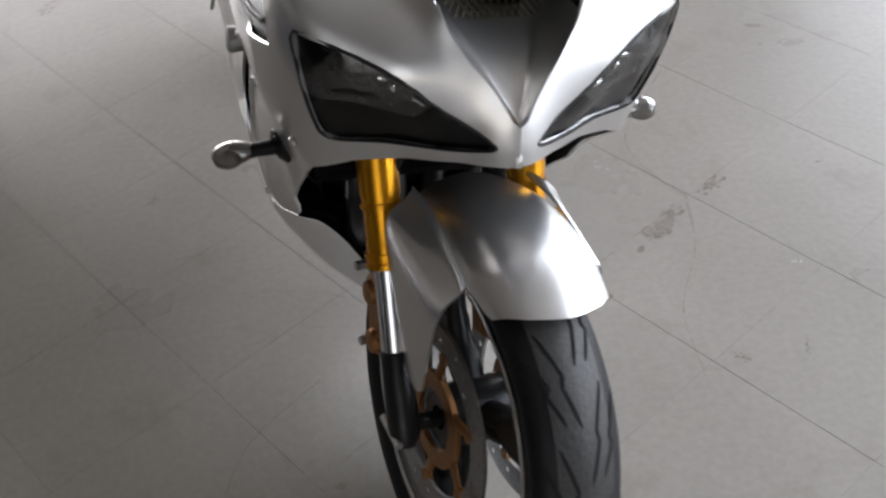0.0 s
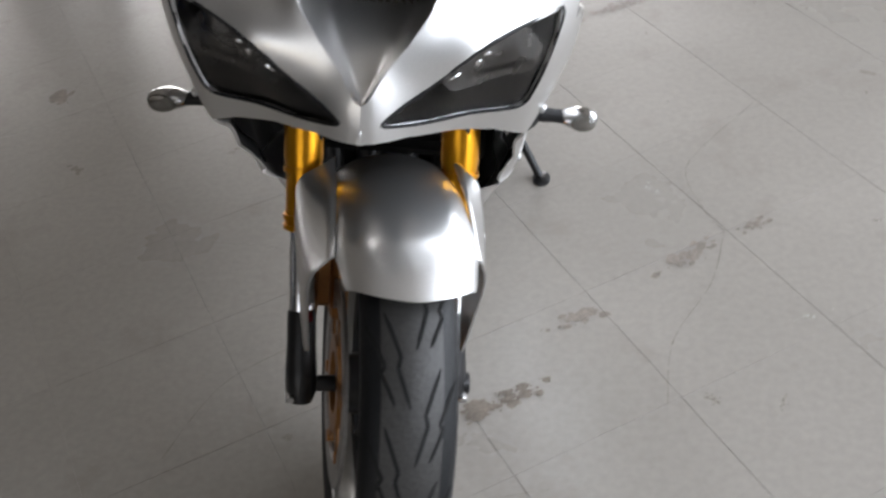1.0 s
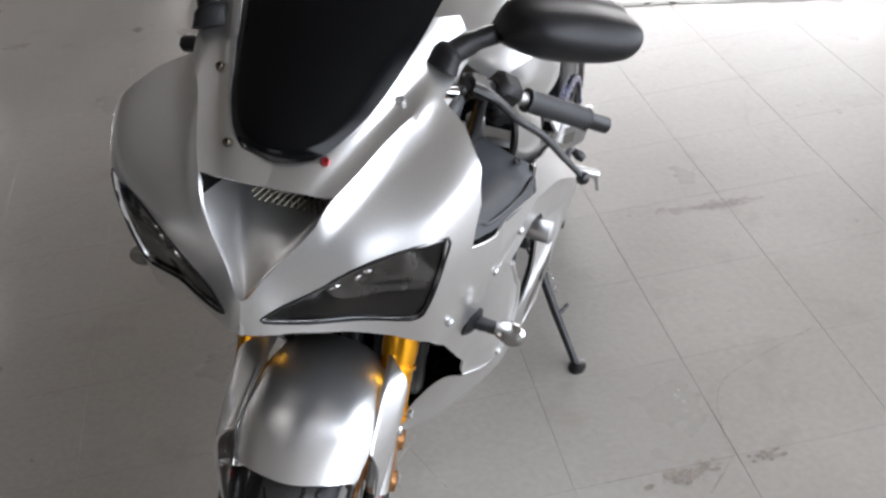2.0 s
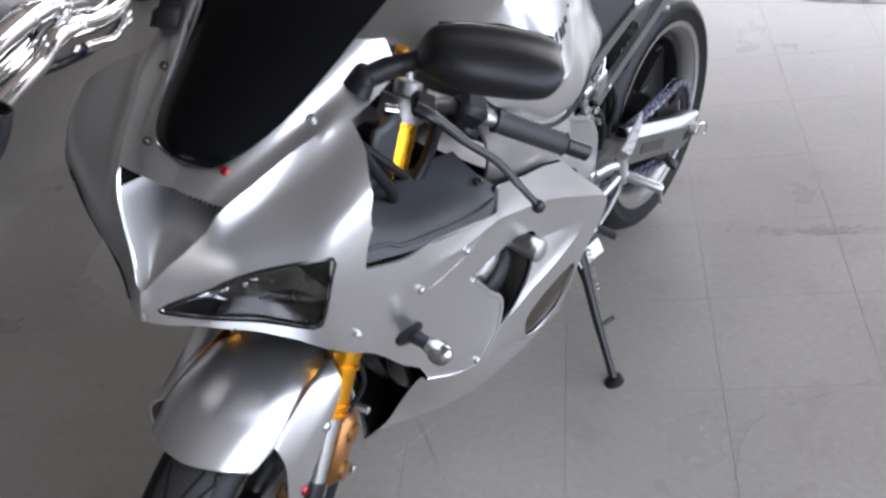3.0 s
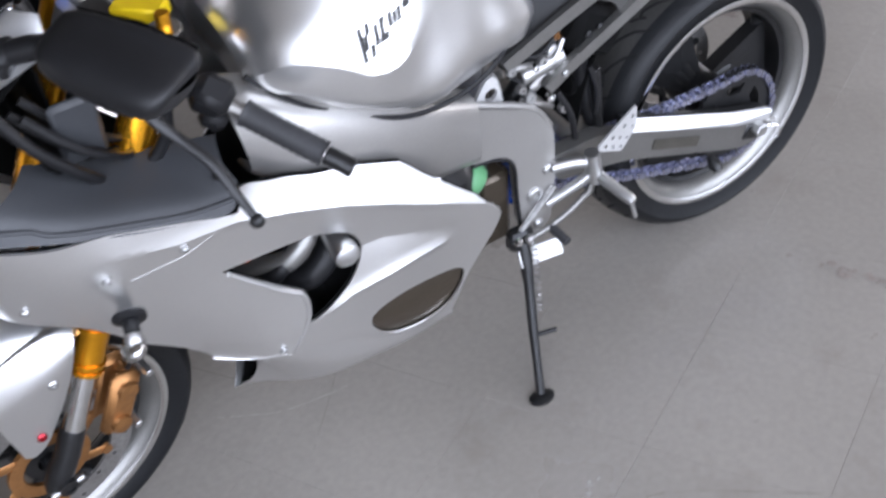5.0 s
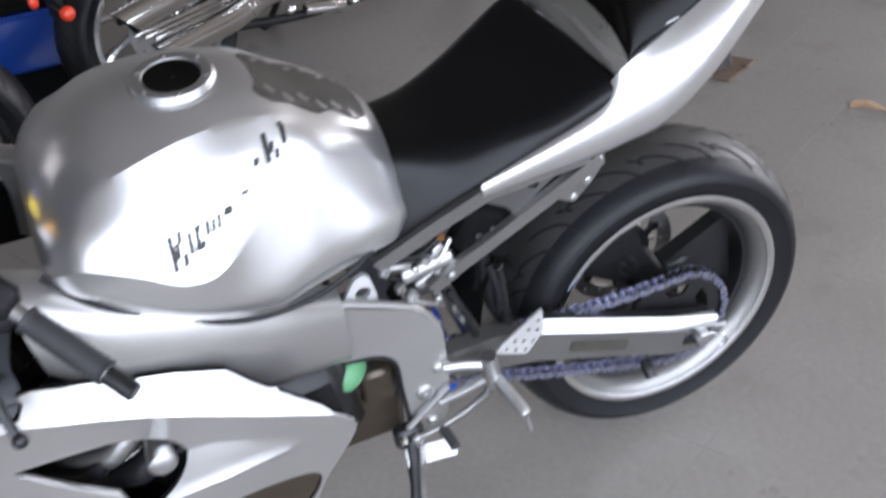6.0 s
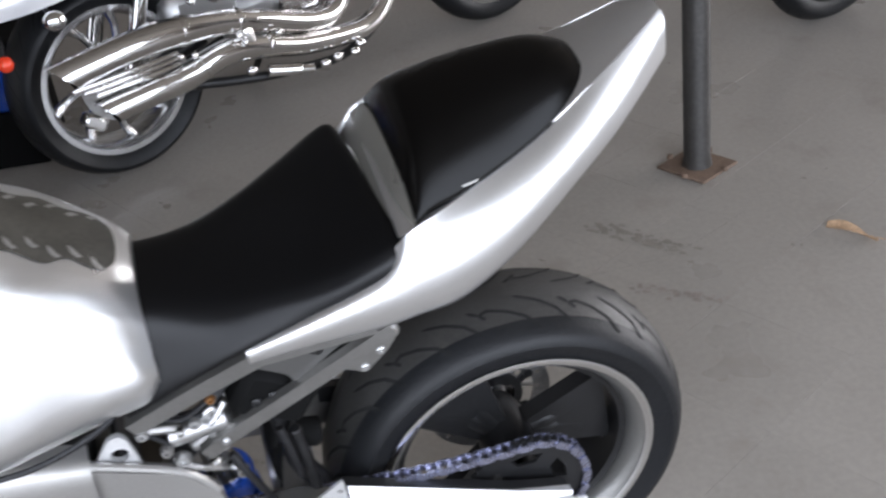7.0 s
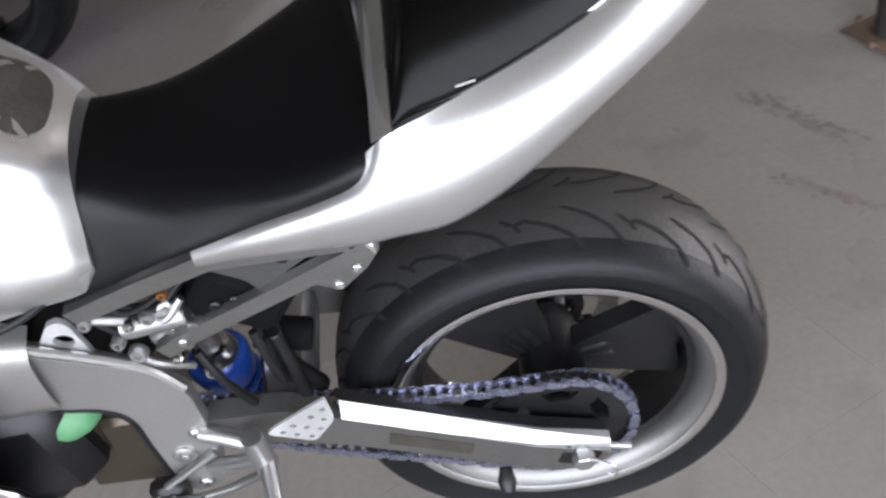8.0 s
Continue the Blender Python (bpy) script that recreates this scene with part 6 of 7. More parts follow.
# -- sprockets and chain
sp = Geo()
teeth = 43
ring = [((0.094 if k % 2 else 0.100) * math.cos(math.pi * k / teeth), (0.094 if k % 2 else 0.100) * math.sin(math.pi * k / teeth)) for k in range(2 * teeth)]
cut = [[(0.066 * math.cos(2 * math.pi * i / 5 + 0.3 + b) * (1 if b2 else 0.70), 0.066 * math.sin(2 * math.pi * i / 5 + 0.3 + b) * (1 if b2 else 0.70)) for b, b2 in ((-0.4, 1), (0, 1), (0.4, 1), (0.3, 0), (-0.3, 0))] for i in range(5)]
sp.plate(ring, 0.006, Matrix.Translation(REAR_HUB) @ side_at(0.113), cut)
sp.xf(REAR_TILT)
part("rear_sprocket", sp, BLACK_METAL, rear_wheel, "", 30)
part("front_sprocket", Geo().lathe([(0.080, 0.01), (0.080, 0.036), (0.088, 0.036), (0.088, 0.01)], (0, 0.905, 0.415), n=24), STEEL, bike)
disc(REAR_HUB, -0.085, 0.11, put_rear, rear_wheel, STEEL, BLACK_METAL)
rc, fc, rr, fr = Vector((REAR_HUB.y, REAR_HUB.z)), Vector((0.905, 0.415)), 0.098, 0.036
way = (rc - fc).normalized()
side = Vector((-way.y, way.x))
path = []
for k in range(40):
    t = k / 40
    path.append((fc + side * fr).lerp(rc + side * rr, t) + Vector((0, -0.010 * math.sin(math.pi * t))))
a0 = math.atan2(side.y, side.x)
for k in range(24):
    a = a0 - math.pi * k / 24
    path.append(rc + rr * Vector((math.cos(a), math.sin(a))))
for k in range(40):
    t = k / 40
    path.append((rc - side * rr).lerp(fc - side * fr, t) + Vector((0, -0.012 * math.sin(math.pi * t))))
for k in range(12):
    a = a0 + math.pi - math.pi * k / 12
    path.append(fc + fr * Vector((math.cos(a), math.sin(a))))
length = [0]
for p, q in zip(path, path[1:] + path[:1]):
    length.append(length[-1] + (q - p).length)
pitch = length[-1] / round(length[-1] / 0.01588)


def along(d):
    d %= length[-1]
    i = max(j for j in range(len(path)) if length[j] <= d)
    p, q = path[i], path[(i + 1) % len(path)]
    return p.lerp(q, (d - length[i]) / (length[i + 1] - length[i]))


chain = new("chain")
chain.parent = bike
tagged(chain, "blue-tinted steel drive chain")


def link_mesh(outer):
    g = Geo()
    r, x = 0.0066, (0.0090 if outer else 0.0065)
    for s in (1, -1):
        loop = []
        for c, base in ((0.00794, -math.pi / 2), (-0.00794, math.pi / 2)):
            loop += [(c + r * math.cos(base + math.pi * k / 6), r * math.sin(base + math.pi * k / 6)) for k in range(7)]
        waist = [(a, b * (1.0 if abs(a) > 0.006 else 0.75)) for a, b in loop]
        g.plate(waist, 0.0022, side_at(x * s))
    for c in (-0.00794, 0.00794):
        g.tube([(-x - 0.001, c, 0), (x + 0.001, c, 0)], 0.0045, 8)
    return mesh_of("link", g, CHAIN_STEEL, 40)


shapes = [link_mesh(True), link_mesh(False)]
for k in range(round(length[-1] / pitch)):
    p, q = along(k * pitch), along((k + 1) * pitch)
    ob = new("link", shapes[k % 2])
    ob.parent = chain
    m = (p + q) / 2
    ob.matrix_local = Matrix.Translation((float(np.interp(m.x, [0.92, 1.28], [0.084, 0.098])) - max(0.0, m.x - 1.2) / 0.2 * 0.07 * (m.y - 0.318), m.x, m.y)) @ Matrix.Rotation(math.atan2(q.y - p.y, q.x - p.x), 4, "X")

# -- footrests, heel guards and gear lever
for s in (1, -1):
    hanger = Geo().tube(curve([(0.128 * s, 0.915, 0.445), (0.140 * s, 0.95, 0.447), (0.152 * s, 0.985, 0.440)], 4), 0.011, 10).tube([(0.128 * s, 0.905, 0.365), (0.145 * s, 0.955, 0.395), (0.156 * s, 0.985, 0.420)], 0.010, 10)
    hanger.tube([(0.152 * s, 0.982, 0.462), (0.156 * s, 0.988, 0.40)], [0.014, 0.016], 12)
    ob = part("footrest_hanger", hanger, ALLOY, bike, "bare alloy footrest hanger")
    peg = Geo().tube([(0.152 * s, 0.990, 0.412), (0.165 * s, 0.992, 0.411), (0.236 * s, 1.005, 0.402), (0.242 * s, 1.006, 0.401)], [0.012, 0.011, 0.010, 0.007], 14)
    pg = part("footrest", peg, ALLOY, ob)
    part("feeler", Geo().rod((0.236 * s, 1.006, 0.398), (0.242 * s, 1.013, 0.360), 0.004), ALLOY, pg)
    guard = rounded([(1.083, 0.516), (1.086, 0.465), (1.055, 0.422), (0.998, 0.450), (1.01, 0.463)], 0.008)
    dots = [[(y + 0.0042 * math.cos(a), z + 0.0042 * math.sin(a)) for a in np.linspace(0, 2 * math.pi, 8, endpoint=False)] for y, z in
            ((1.076, 0.492), (1.074, 0.470), (1.059, 0.478), (1.066, 0.449), (1.050, 0.456), (1.034, 0.463), (1.052, 0.434), (1.035, 0.442), (1.019, 0.450))]
    part("heel_guard", Geo().plate(guard, 0.004, side_at(0.142 * s), dots), SATIN, ob, "drilled alloy heel guard", 30)
    lever = Geo().tube([(0.156 * s, 0.984, 0.425), (0.158 * s, 0.976, 0.380), (0.159 * s, 0.935, 0.357), (0.158 * s, 0.890, 0.339), (0.155 * s, 0.850, 0.331)], [0.008, 0.007, 0.006, 0.006, 0.006], 10)
    lv = part("foot_lever", lever, DARK_ALLOY, ob)
    part("toe_peg", Geo().rod((0.158 * s, 0.892, 0.337), (0.200 * s, 0.898, 0.330), 0.009), GRIP_RUBBER, lv)
    part("rod_end", Geo().ball((0.155 * s, 0.848, 0.331), 0.009), STEEL, lv)

# -- side stand
stand = Geo().tube(curve([(0.140, 0.842, 0.312), (0.166, 0.834, 0.268), (0.224, 0.806, 0.170), (0.286, 0.778, 0.072)], 4), [0.0125] * 5 + [0.0095] * 4 + [0.0085] * 4, 12)
st = part("side_stand", stand, BLACK_METAL, bike, "black side stand, swung out")
foot = Geo().lathe([(-0.004, 0.0005), (-0.004, 0.020), (-0.002, 0.022), (0.002, 0.022), (0.004, 0.019), (0.004, 0.0005)], (0, 0, 0), (0, 0, 1), 20, False).xf(Matrix.Translation((0.291, 0.777, 0.0655)) @ Matrix.Rotation(radians(-10), 4, "Y") @ Matrix.Diagonal((0.85, 1.15, 1, 1)))
part("foot", foot, BLACK_METAL, st)
part("peg", Geo().rod((0.228, 0.804, 0.164), (0.240, 0.846, 0.166), 0.0045), BLACK_METAL, st)
spring = [(0.156 + 0.060 * k / 90 + 0.006 * math.cos(k * 0.9), 0.856 - 0.030 * k / 90 + 0.006 * math.sin(k * 0.9), 0.315 - 0.115 * k / 90) for k in range(90)]
part("spring", Geo().tube(spring, 0.0015, 5), STEEL, st)
part("bracket", Geo().box((0.134, 0.840, 0.322), (0.03, 0.05, 0.045), (0, 0, 0), 0.008), BLACK_METAL, st)
for q in ((0.150, 0.826, 0.332), (0.150, 0.852, 0.318)):
    bolt(Vector(q), Vector((1, 0, 0)), 0.008, st, POLISHED, height=0.008)
shield = Geo().box((0.158, 0.868, 0.286), (0.006, 0.090, 0.034), (-6, -35, 0), 0.002)
part("exhaust_shield", shield, ALLOY, bike, "bright alloy exhaust shield")


# ---------------------------------------------------------------- the chrome cruiser behind
def frame_at(origin, ahead):
    f = Vector((*ahead, 0)).normalized()
    left = Vector((-f.y, f.x, 0))
    m = Matrix((f, left, (0, 0, 1))).transposed().to_4x4()
    return Matrix.Translation((*origin, LEVEL)) @ m


LEVEL = 0.012
SHINE = mat("cruiser_chrome", (0.80, 0.79, 0.78), 0.09, 1.0, 0.05, 9, 90, 0.01)
SOOT = mat("pipe_soot", (0.012, 0.011, 0.010), 0.8, 0.0, 0.2)
CAST = mat("cast_alloy_wheel", (0.66, 0.66, 0.66), 0.22, 0.95, 0.1, 14, 120, 0.03)
PEARL = mat("silver_cruiser_paint", (0.66, 0.66, 0.67), 0.28, 0.5, 0.05, 3, 300, 0.01, 0.6)


def lengthwise(hub, prof, n=64):
    """Turned about the wheel's own axle."""
    return Geo().lathe(prof, hub, (0, 1, 0), n)


def road_wheel(parent, hub, tyre_r, half, rim_r, spokes, rim_material, twist=0.22, spoke_r=0.011):
    hub = Vector(hub)
    prof = []
    for i in range(15):
        a = math.pi * (i / 14 - 0.5)
        prof.append((half * math.sin(a), tyre_r - (tyre_r - rim_r - 0.04) * (1 - math.cos(a)) ** 0.9))
    prof += [(half * 0.86, rim_r + 0.012), (half * 0.7, rim_r), (-half * 0.7, rim_r), (-half * 0.86, rim_r + 0.012)]
    rh = half * 0.78
    ring = [(-rh, rim_r + 0.004), (-rh, rim_r - 0.012), (-rh + 0.012, rim_r - 0.022), (-rh + 0.03, rim_r - 0.028), (rh - 0.03, rim_r - 0.028), (rh - 0.012, rim_r - 0.022), (rh, rim_r - 0.012), (rh, rim_r + 0.004)]
    w = part("wheel", lengthwise(hub, ring), rim_material, parent, "bright alloy wheel")
    part("tyre", lengthwise(hub, prof), TYRE, w, "black tyre")
    cuts = Geo()
    for i in range(26):
        for s in (1, -1):
            a0 = 2 * math.pi * (i + 0.25 * s) / 26
            pts = []
            for k in range(5):
                lat = s * half * (0.12 + 0.66 * k / 4)
                r = tyre_r - (tyre_r - rim_r - 0.04) * (1 - math.cos(math.asin(abs(lat) / half))) ** 0.9 + 0.0004
                a = a0 + 0.045 * k
                pts.append(hub + Vector((r * math.cos(a), lat, r * math.sin(a))))
            for k in range(4):
                side = Vector((-math.sin(a0), 0, math.cos(a0))) * 0.0028
                cuts.add([pts[k] - side, pts[k] + side, pts[k + 1] + side, pts[k + 1] - side], [(0, 1, 2, 3)])
    part("tread", cuts, GROOVE, w)
    part("hub", lengthwise(hub, [(-half * 0.8, 0.014), (-half * 0.8, 0.036), (-half * 0.4, 0.046), (half * 0.4, 0.046), (half * 0.8, 0.036), (half * 0.8, 0.014)], 32), rim_material, w)
    for i in range(spokes):
        a = 2 * math.pi * i / spokes + 0.35
        pts = [hub + Vector((r * math.cos(a + twist * k), -half * 0.30 * (1 - 0.3 * k), r * math.sin(a + twist * k))) for r, k in ((0.034, 0), (0.10, 0.25), (0.16, 0.6), (rim_r - 0.022, 1))]
        part("spoke", Geo().tube(curve(pts, 4), [spoke_r * 1.5] * 4 + [spoke_r] * 5 + [spoke_r * 1.2] * 4, 8, flat=1.4, up=(0, 1, 0)), rim_material, w)
    return w


def brake(parent, hub, y, r):
    ring = [(r * math.cos(2 * math.pi * k / 40), r * math.sin(2 * math.pi * k / 40)) for k in range(40)]
    holes = [[(0.82 * r * math.cos(a) + 0.005 * math.cos(b), 0.82 * r * math.sin(a) + 0.005 * math.sin(b)) for b in np.linspace(0, 2 * math.pi, 6, endpoint=False)] for a in np.linspace(0, 2 * math.pi, 14, endpoint=False)]
    m = Matrix.Translation((hub[0], y, hub[2])) @ Matrix(((1, 0, 0, 0), (0, 0, 1, 0), (0, 1, 0, 0), (0, 0, 0, 1)))
    return part("brake_disc", Geo().plate(ring, 0.006, m, holes), ALLOY, parent)


def muffler(pts, radii, parent, cut):
    """A fat pipe with a slanted open end at its first point."""
    line = curve(pts, 6)
    rad = [float(np.interp(i / (len(line) - 1), np.linspace(0, 1, len(radii)), radii)) for i in range(len(line))]
    g = Geo().tube(line, rad, 24, False)
    way = (line[1] - line[0]).normalized()
    for p in g.v[:24]:
        up = (p - line[0]).dot(Vector((0, 0, 1)))
        p -= way * (up * cut)
    ring = [p.copy() for p in g.v[:24]]
    c = sum(ring, Vector()) / 24
    ob = part("muffler", g, SHINE, parent, "chrome muffler with slash-cut end")
    deep = [c.lerp(p, 0.90) for p in ring] + [c.lerp(p, 0.86) + way * 0.10 for p in ring]
    inner = Geo().add(ring + deep, [(i, (i + 1) % 24, 24 + (i + 1) % 24, 24 + i) for i in range(24)] + [(24 + i, 24 + (i + 1) % 24, 48 + (i + 1) % 24, 48 + i) for i in range(24)] + [tuple(range(48, 72))])
    part("outlet", inner, SOOT, ob, "sooty open outlet")
    return ob


def clamp_ring(p, q, r, parent):
    part("clamp", Geo().rod(p, q, r, n=22), SHINE, parent)


cruiser = thing("cruiser_motorcycle", "chrome and silver cruiser motorcycle with twin slash-cut mufflers", "motorcycle", frame_at((-1.94, 0.722), (-0.42, 0.905)))
HUB = Vector((-0.01, 0, 0.300))
rear = road_wheel(cruiser, HUB, 0.298, 0.088, 0.222, 9, CAST, 0.30)
brake(rear, HUB, -0.075, 0.115)
front_w = road_wheel(cruiser, (1.47, 0, 0.312), 0.310, 0.062, 0.236, 9, CAST, 0.30)
brake(front_w, (1.47, 0, 0.312), -0.075, 0.14)

upper = muffler([(-0.225, -0.28, 0.447), (-0.06, -0.28, 0.462), (0.06, -0.28, 0.464), (0.14, -0.28, 0.458), (0.26, -0.275, 0.440), (0.40, -0.27, 0.400), (0.545, -0.26, 0.348), (0.66, -0.24, 0.345), (0.72, -0.20, 0.44), (0.70, -0.14, 0.56)],
                [0.043, 0.043, 0.043, 0.041, 0.037, 0.034, 0.034, 0.032, 0.030, 0.030], cruiser, 0.75)
lower = muffler([(-0.13, -0.28, 0.315), (0.0, -0.28, 0.322), (0.12, -0.28, 0.328), (0.245, -0.28, 0.352), (0.36, -0.28, 0.335), (0.52, -0.27, 0.285), (0.72, -0.25, 0.258), (0.83, -0.23, 0.285), (0.875, -0.20, 0.36), (0.86, -0.14, 0.50)],
                [0.041, 0.041, 0.040, 0.038, 0.036, 0.035, 0.033, 0.031, 0.030, 0.030], cruiser, 0.75)
for k, z in enumerate((0.370, 0.386, 0.402)):
    part("heat_rib", Geo().tube([(-0.155 - 0.03 * k, -0.292, z + 0.002), (0.0, -0.30, z + 0.006), (0.10, -0.292, z + 0.006)], [0.006, 0.008, 0.006], 10), SHINE, upper)
clamp_ring((0.125, -0.28, 0.460), (0.140, -0.28, 0.458), 0.046, upper)
clamp_ring((0.30, -0.274, 0.431), (0.315, -0.273, 0.427), 0.040, upper)
clamp_ring((0.165, -0.28, 0.337), (0.18, -0.28, 0.340), 0.043, lower)
clamp_ring((0.38, -0.279, 0.331), (0.395, -0.278, 0.327), 0.040, lower)
clamp_ring((0.60, -0.262, 0.271), (0.612, -0.261, 0.269), 0.037, lower)
part("link_pipe", Geo().tube(curve([(0.30, -0.27, 0.425), (0.32, -0.285, 0.39), (0.33, -0.28, 0.345)], 5), 0.026, 14), SHINE, upper)
for p in ((0.10, -0.31, 0.40), (0.14, -0.315, 0.392), (0.285, -0.315, 0.40), (0.30, -0.315, 0.375), (0.41, -0.32, 0.372)):
    part("bolt", Geo().ball(p, 0.010, 10), SHINE, upper)
# chrome footboard brackets under the pipes
board = Geo().tube(curve([(0.12, -0.24, 0.285), (0.30, -0.26, 0.245), (0.45, -0.28, 0.225), (0.64, -0.27, 0.205), (0.80, -0.22, 0.23)], 5), 0.015, 10)
rail = part("lower_frame", board, BLACK_METAL, cruiser, "black lower frame tube")
part("lower_frame", board.copy().xf(Matrix.Scale(-1, 4, (0, 1, 0))), BLACK_METAL, cruiser)
foot = part("footrest", Geo().rod((0.36, -0.30, 0.262), (0.46, -0.32, 0.238), 0.019).rod((0.45, -0.318, 0.240), (0.50, -0.325, 0.228), 0.014), SHINE, cruiser, "chrome passenger footrest")
for p in ((0.31, -0.30, 0.280), (0.55, -0.315, 0.222), (0.60, -0.31, 0.225), (0.67, -0.30, 0.215), (0.70, -0.29, 0.23)):
    part("knob", Geo().ball(p, (0.018, 0.014, 0.014), 12), SHINE, foot)
part("bracket", Geo().box((0.22, -0.20, 0.33), (0.16, 0.012, 0.05), (0, -18, 0), 0.004), BLACK_METAL, cruiser)

# engine
case = part("engine", Geo().box((0.58, 0, 0.36), (0.50, 0.30, 0.22), (0, 0, 0), 0.06).box((0.62, -0.02, 0.44), (0.34, 0.26, 0.10), (0, 0, 0), 0.03), ALLOY, cruiser, "polished v-twin engine")
for s in (-1, 1):
    part("side_cover", Geo().lathe([(0, 0.0005), (0, 0.085), (0.02, 0.10), (0.06, 0.105), (0.06, 0.0005)], (0.60, 0.185 * s, 0.37), (0, -s, 0), 36, False), SHINE, case)
    part("cover_rim", Geo().lathe([(0.0, 0.052), (-0.008, 0.056), (-0.008, 0.062), (0.0, 0.066)], (0.60, 0.185 * s, 0.37), (0, -s, 0), 36), SHINE, case)
for lean, x in ((-24, 0.50), (24, 0.70)):
    up = Vector((math.sin(radians(lean)), 0, math.cos(radians(lean))))
    base = Vector((x, 0, 0.45))
    prof = [(0.0, 0.001), (0.0, 0.070)]
    for k in range(9):
        prof += [(0.012 + 0.02 * k, 0.070), (0.014 + 0.02 * k, 0.094), (0.020 + 0.02 * k, 0.094), (0.022 + 0.02 * k, 0.070)]
    prof += [(0.20, 0.070), (0.20, 0.001)]
    cyl = part("cylinder", Geo().lathe(prof, base, up, 28, False), CAST, case, "finned cylinder")
    part("rocker_cover", Geo().box(base + up * 0.235, (0.17, 0.19, 0.075), (0, lean, 0), 0.03), SHINE, cyl)
    for d in (-0.022, 0.022):
        part("pushrod_tube", Geo().rod((x * 0.7 + 0.18 + d, -0.15, 0.43), base + up * 0.21 + Vector((d, -0.115, 0)), 0.011), SHINE, cyl)
part("air_cleaner", Geo().lathe([(0, 0.0005), (0, 0.075), (0.015, 0.092), (0.055, 0.095), (0.06, 0.085), (0.06, 0.0005)], (0.60, -0.235, 0.60), (0, 1, 0), 36, False), SHINE, case, "round chrome air cleaner")
for p, r in (((0.30, -0.17, 0.50), 0.030), ((0.36, -0.18, 0.535), 0.022), ((0.40, -0.17, 0.49), 0.026), ((0.26, -0.16, 0.54), 0.020), ((0.46, -0.19, 0.50), 0.020), ((0.80, -0.16, 0.44), 0.030), ((0.86, -0.15, 0.50), 0.022)):
    part("fitting", Geo().lathe([(-0.03, 0.0005), (-0.03, r * 0.7), (-0.02, r), (0.03, r), (0.03, 0.0005)], p, (0, 1, 0), 18, False), SHINE, case)
for k, (x, z) in enumerate(((0.20, 0.515), (0.245, 0.53), (0.33, 0.505), (0.42, 0.53), (0.50, 0.515), (0.55, 0.53), (0.66, 0.50), (0.74, 0.49))):
    part("fitting", Geo().rod((x, -0.235, z), (x + 0.03, -0.15, z + 0.015), 0.014 + 0.004 * (k % 3)).ball((x, -0.238, z), 0.013 + 0.003 * (k % 2), 12), SHINE, case)
part("fin_cover", Geo().box((0.40, -0.185, 0.565), (0.16, 0.03, 0.05), (0, 8, 0), 0.012), SHINE, case)
part("oil_line", Geo().tube(curve([(0.30, -0.19, 0.49), (0.40, -0.205, 0.47), (0.52, -0.20, 0.44), (0.62, -0.195, 0.48), (0.78, -0.18, 0.46)], 5), 0.009, 8), SHINE, case)
part("gearbox", Geo().box((0.29, 0, 0.42), (0.26, 0.28, 0.20), (0, 0, 0), 0.04), ALLOY, cruiser)
part("swing_arm", Geo().tube([(0.26, -0.125, 0.36), (0.0, -0.125, 0.302), (-0.05, -0.125, 0.30)], [0.026, 0.022, 0.018], 12).tube([(0.26, 0.125, 0.36), (0.0, 0.125, 0.302), (-0.05, 0.125, 0.30)], [0.026, 0.022, 0.018], 12).tube([(0.24, -0.125, 0.356), (0.24, 0.125, 0.356)], 0.022, 10), BLACK_METAL, cruiser)
cal = part("rear_caliper", Geo().box((-0.115, -0.085, 0.215), (0.075, 0.045, 0.045), (0, 38, 0), 0.010), SHINE, cruiser, "chrome rear brake caliper")
part("anchor_rod", Geo().rod((-0.08, -0.095, 0.235), (0.10, -0.10, 0.28), 0.008), SHINE, cal)
part("axle", Geo().rod((-0.01, -0.145, 0.300), (-0.01, 0.145, 0.300), 0.014), SHINE, cruiser)

# bodywork
fend = []
for x, w, lo, hi in ((-0.345, 0.075, 0.582, 0.600), (-0.31, 0.100, 0.582, 0.640), (-0.20, 0.124, 0.588, 0.685), (-0.08, 0.130, 0.600, 0.700), (0.04, 0.130, 0.606, 0.700), (0.16, 0.126, 0.606, 0.685), (0.24, 0.115, 0.606, 0.665)):
    fend.append([(x, -w, lo), (x, -w, (lo + hi) / 2), (x, -w * 0.85, hi - 0.015), (x, -w * 0.4, hi), (x, w * 0.4, hi), (x, w * 0.85, hi - 0.015), (x, w, (lo + hi) / 2), (x, w, lo)])
part("rear_mudguard", thick(loft(fend, 4, 5), -0.004), PEARL, cruiser, "silver painted rear mudguard")
part("inner_mudguard", thick(loft([[HUB + Vector((0.33 * math.cos(radians(d)), 0.10 * s, 0.33 * math.sin(radians(d)))) for s in (-1, 0, 1)] for d in (35, 60, 90, 115)], 3, 6), 0.003), BLACK_PLASTIC, cruiser)
for s in (-1, 1):
    part("turn_light", Geo().ball((-0.165, 0.165 * s, 0.560), (0.034, 0.028, 0.028), 16), SHINE, cruiser, "chrome bullet turn light")
    part("stem", Geo().rod((-0.16, 0.10 * s, 0.580), (-0.163, 0.165 * s, 0.562), 0.010), SHINE, cruiser)
bracket = part("light_bracket", Geo().box((-0.325, -0.07, 0.545), (0.035, 0.13, 0.045), (0, -12, 0), 0.010).box((-0.31, -0.07, 0.50), (0.03, 0.06, 0.10), (0, 0, 0), 0.008), BLACK_PLASTIC, cruiser, "black rear light bracket")
part("rear_lamp", Geo().ball((-0.325, -0.165, 0.490), (0.022, 0.022, 0.022), 16), RED_LENS, bracket, "round red rear lamp")
